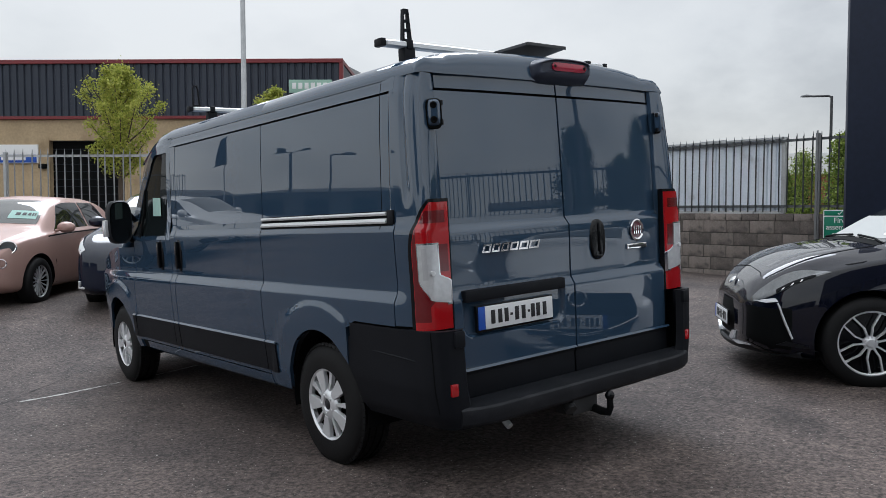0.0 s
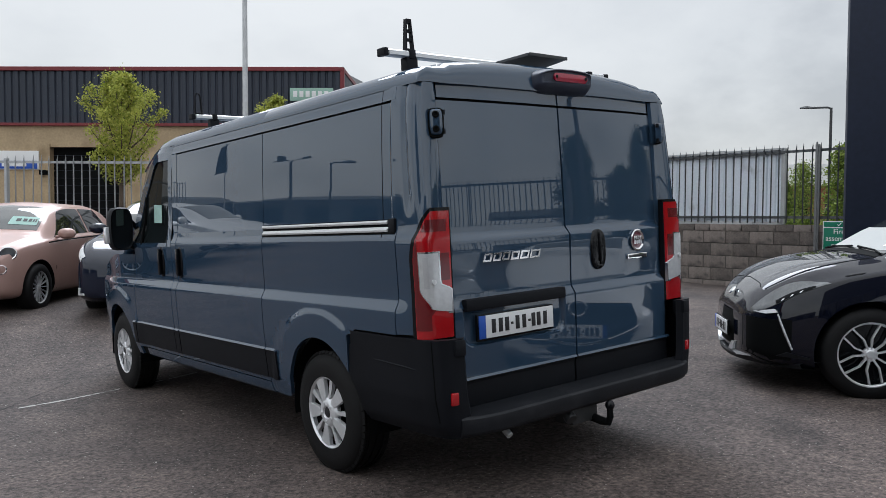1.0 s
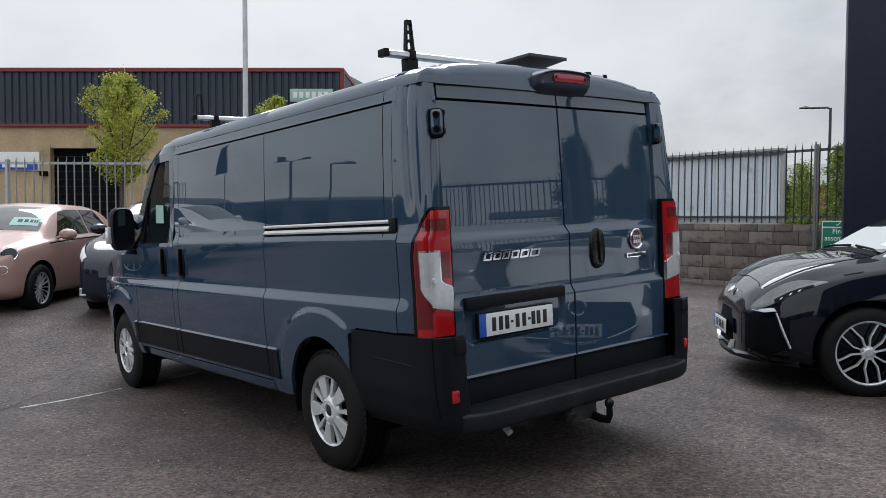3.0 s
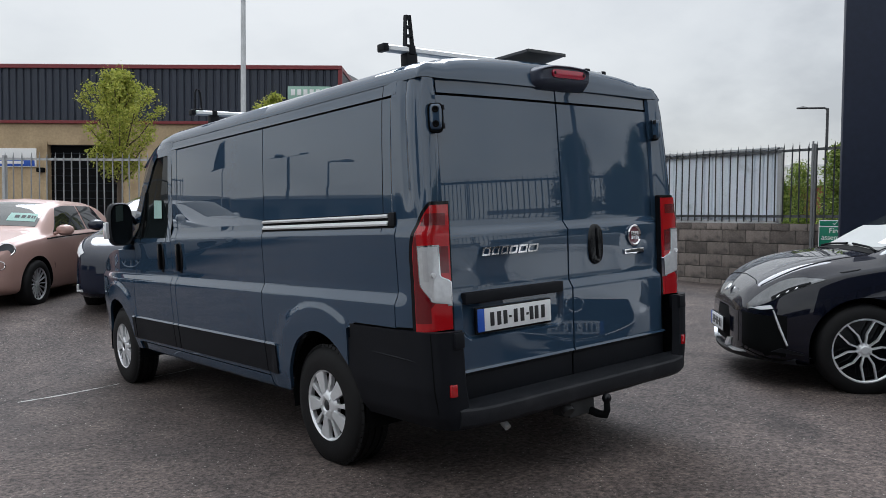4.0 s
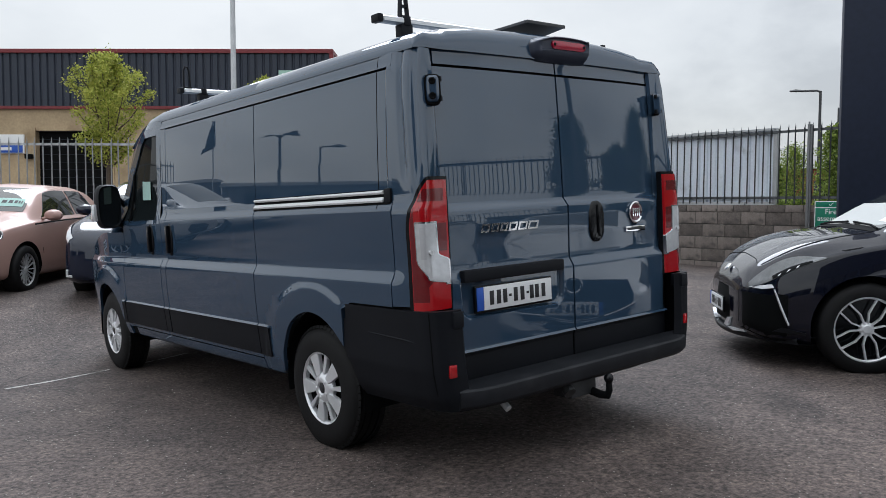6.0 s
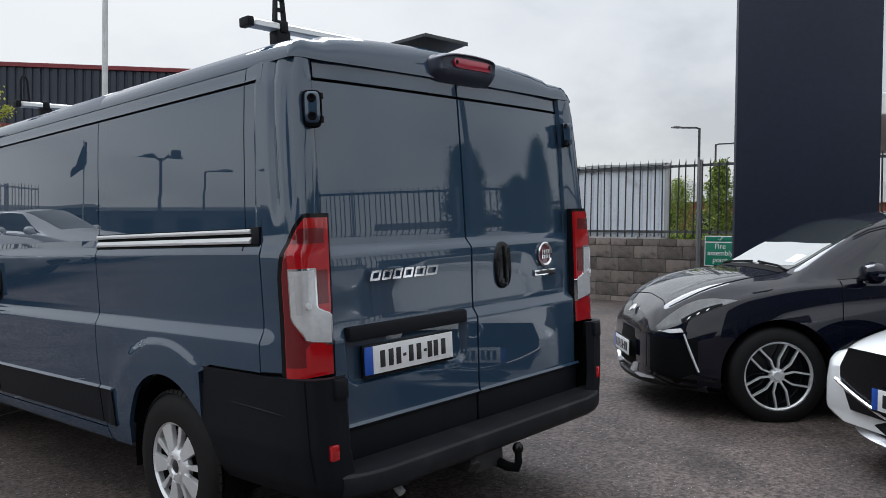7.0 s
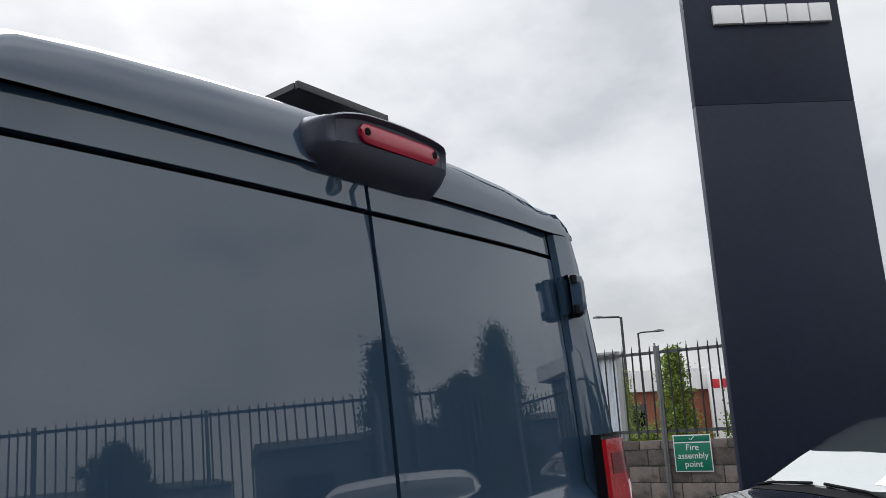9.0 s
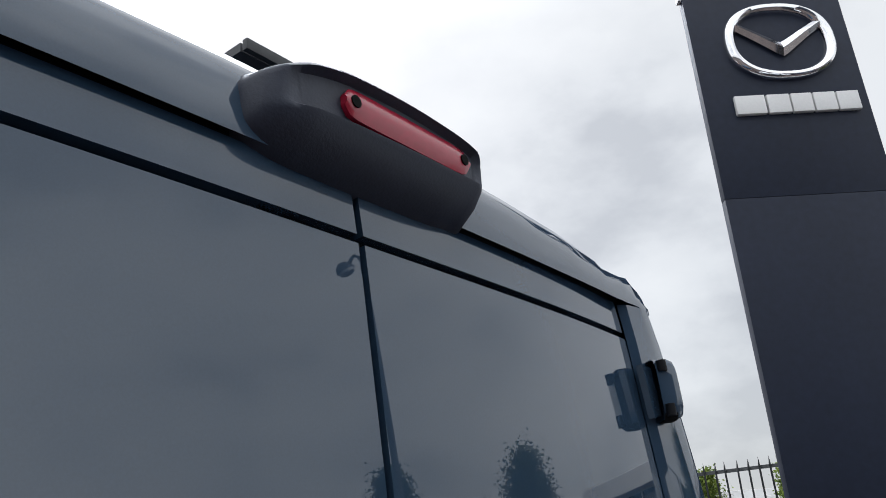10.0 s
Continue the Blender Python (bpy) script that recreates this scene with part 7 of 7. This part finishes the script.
def parked_row():
    h = (-0.55, -0.835)
    r = (-0.835, 0.55)
    px, py = -1.42, 9.03
    car, S = parked_car("pink_car", px, py, (-0.64, -0.768), dict(CITY, z=0.105), M_CARPINK, "rose-gold city car with a price card in its windscreen", 16, M_SILVER)
    city_extras(car, S)
    # price card behind the windscreen, its figures as bars
    bm = bmesh.new()
    rows = [[S.at(s, 1 - 0.17 * x, 0.009, -1) for x in lin(0.20, 0.80, 5)] for s in lin(1.06, 1.22, 4)]
    grid(bm, rows)
    pc = part("price_card", bm, M_PAPER, car, "pale price card")
    for k in range(5):
        bm = bmesh.new()
        rows = [[S.at(s, 1 - 0.17 * x, 0.013, -1) for x in (0.28 + 0.095 * k, 0.345 + 0.095 * k)] for s in (1.11, 1.14, 1.17)]
        grid(bm, rows)
        part("bar", bm, M_INK, pc)
    # next cars in the row
    nx, ny = -1.42 - r[0] * 2.26, py - r[1] * 2.26
    car, S = parked_car("navy_car", nx, ny, h, dict(CITY, z=0.09, len=4.08, fo=0.82, wb=2.59, screen=(1.15, 1.85), backlight=(3.4, 3.85), windows=((1.35, 2.4, 0.45, 0.02), (2.46, 3.25, 0.02, -0.2)), mirror=1.45,
        low=((0, 0.26), (0.2, 0.19), (3.7, 0.22), (4.08, 0.35)),
        belt=((0, 0.60), (0.05, 0.68), (0.2, 0.80), (0.5, 0.90), (1.1, 0.99), (2.4, 1.05), (3.4, 1.07), (3.9, 1.0), (4.08, 0.75)),
        top=((0, 0.62), (0.05, 0.74), (0.2, 0.86), (0.5, 0.97), (1.05, 1.09), (1.4, 1.32), (1.8, 1.50), (2.3, 1.56), (2.9, 1.53), (3.4, 1.40), (3.8, 1.15), (4.0, 1.0), (4.08, 0.78)),
        wide=((0, 0.52), (0.04, 0.66), (0.15, 0.77), (0.4, 0.84), (0.8, 0.865), (3.0, 0.865), (3.6, 0.83), (3.95, 0.76), (4.08, 0.6)),
        roof=((0, 0.42), (0.2, 0.60), (0.6, 0.68), (1.15, 0.68), (1.8, 0.58), (3.0, 0.56), (3.6, 0.56), (4.08, 0.5))), M_CARNAVY, "dark navy electric hatchback beside the rose-gold car", 8, M_SILVER)
    for sd in (-1, 1):
        bm = bmesh.new()
        rows = [[S.at(s, v, 0.01, sd) for v in (0.46, 0.52, 0.60)] for s in lin(0.10, 0.60, 7)]
        grid(bm, rows)
        part("headlight", bm, M_CLEAR, car)
        bm = bmesh.new()
        tube(bm, [S.at(0.10, 0.20, 0.012, sd), S.at(0.12, 0.10, 0.016, sd), S.at(0.06, 0.07, 0.016, sd)], 0.016, 6)
        part("bumper_accent", bm, M_WHITE, car)
    under_lip(car, S, -0.01, 0.60, 0.30, 0.44, M_GAP, "lower_grille")
    number_plate(car, pose(0, S.p["fo"] + 0.03, 0.50, 0, 0, 180), 0.52, 0.112)
    for k, (m, lab, nm) in enumerate(((M_CARSILVER, "silver hatchback parked in the row by the fence", "silver_car"), (M_CARWHITE, "white hatchback parked in the row by the fence", "white_car"))):
        sx, sy = px + r[0] * 2.7 * (k + 1), py + r[1] * 2.7 * (k + 1)
        car, S = parked_car(nm, sx, sy, h, dict(CROSS, z=0.12, arches=False), m, lab, 10, M_SILVER)
        under_lip(car, S, -0.01, 0.70, 0.25, 0.40, M_GAP, "lower_grille")


black_crossover()
white_hatch()
parked_row()


def back_row():
    """Cars by the back fence, seen only as reflections in the rear doors."""
    for k, (x, y, m, nm, lab) in enumerate(((5.9, -4.6, M_CARNAVY, "navy_car", "dark navy hatchback parked by the back fence"), (3.6, -7.0, M_CARSILVER, "silver_car", "silver hatchback parked by the back fence"))):
        parked_car(nm, x, y, (-0.66, 0.75), dict(CROSS, z=ground_z(x, y), arches=False), m, lab, 10, M_SILVER)


back_row()

# ---- marks on the ground ----


def ground_strip(name, pts, width, m, label, lift=0.004, rag=0.3):
    rng = np.random.default_rng(3)
    bm = bmesh.new()
    rows = []
    path = []
    for (xa, ya), (xb, yb) in zip(pts, pts[1:]):
        n = max(2, int(math.hypot(xb - xa, yb - ya) / 0.08))
        path += [(xa + (xb - xa) * i / n, ya + (yb - ya) * i / n) for i in range(n)]
    path.append(pts[-1])
    for i, (x, y) in enumerate(path):
        a, b = path[max(0, i - 1)], path[min(len(path) - 1, i + 1)]
        dx, dy = b[0] - a[0], b[1] - a[1]
        q = math.hypot(dx, dy) + 1e-9
        nx, ny = -dy / q, dx / q
        w = width / 2 * (1 + rng.uniform(-rag, rag))
        o = rng.uniform(-rag, rag) * width * 0.3
        rows.append([(x + nx * (o + k * w), y + ny * (o + k * w), ground_z(x + nx * (o + k * w), y + ny * (o + k * w)) + lift) for k in (-1, 0, 1)])
    grid(bm, rows)
    solo(name, bm, m, label, "marking", kind="structure", smooth=False)


ground_strip("painted_line", [(-1.92, 4.19), (-1.50, 4.30), (-1.06, 4.43)], 0.034, M_LINE, "worn white painted line on the asphalt", 0.004, 0.5)
ground_strip("painted_line", [(-0.80, 4.47), (-0.30, 4.58)], 0.024, M_LINE, "worn white painted line on the asphalt", 0.004, 0.8)
ground_strip("asphalt_crack", [(-2.40, 3.72), (-2.06, 4.16), (-1.73, 4.58), (-1.42, 4.91)], 0.014, M_CRACK, "dark ragged crack in the asphalt", 0.003, 1.3)
ground_strip("asphalt_crack", [(-1.42, 4.91), (-1.08, 5.27), (-0.75, 5.57), (-0.30, 5.98)], 0.018, M_CRACK, "dark ragged crack in the asphalt", 0.003, 1.3)


def loose_grit():
    """Pale chips of stone lying loose on the asphalt."""
    rng = np.random.default_rng(11)
    verts, faces = [], []
    while len(verts) < 6 * 5200:
        x, y = rng.uniform(-6.5, 7.5), rng.uniform(-4.0, 7.5)
        if -0.95 < x < 0.95 and 0.2 < y < 5.2:
            continue
        if math.sin(1.7 * x + 0.6) * math.sin(1.3 * y + 1.1) + rng.uniform(-0.9, 0.9) < -0.1:
            continue
        r = 0.0026 + 0.0055 * rng.random() ** 3
        z = ground_z(x, y) + 0.35 * r
        a = rng.uniform(0, math.pi)
        c, d = math.cos(a) * r, math.sin(a) * r
        q = rng.uniform(0.5, 1.0)
        k = len(verts)
        verts += [(x + c, y + d, z), (x - d * q, y + c * q, z), (x - c, y - d, z), (x + d * q, y - c * q, z), (x, y, z + r * 0.55), (x, y, z - r * 0.5)]
        for i in range(4):
            j = (i + 1) % 4
            faces += [(k + i, k + j, k + 4), (k + j, k + i, k + 5)]
    me = bpy.data.meshes.new("loose_grit")
    me.from_pydata(verts, [], faces)
    me.materials.append(M_GRIT)
    tagged(new("loose_grit", me), "pale loose stone chips scattered on the asphalt", "grit", kind="stuff")


loose_grit()
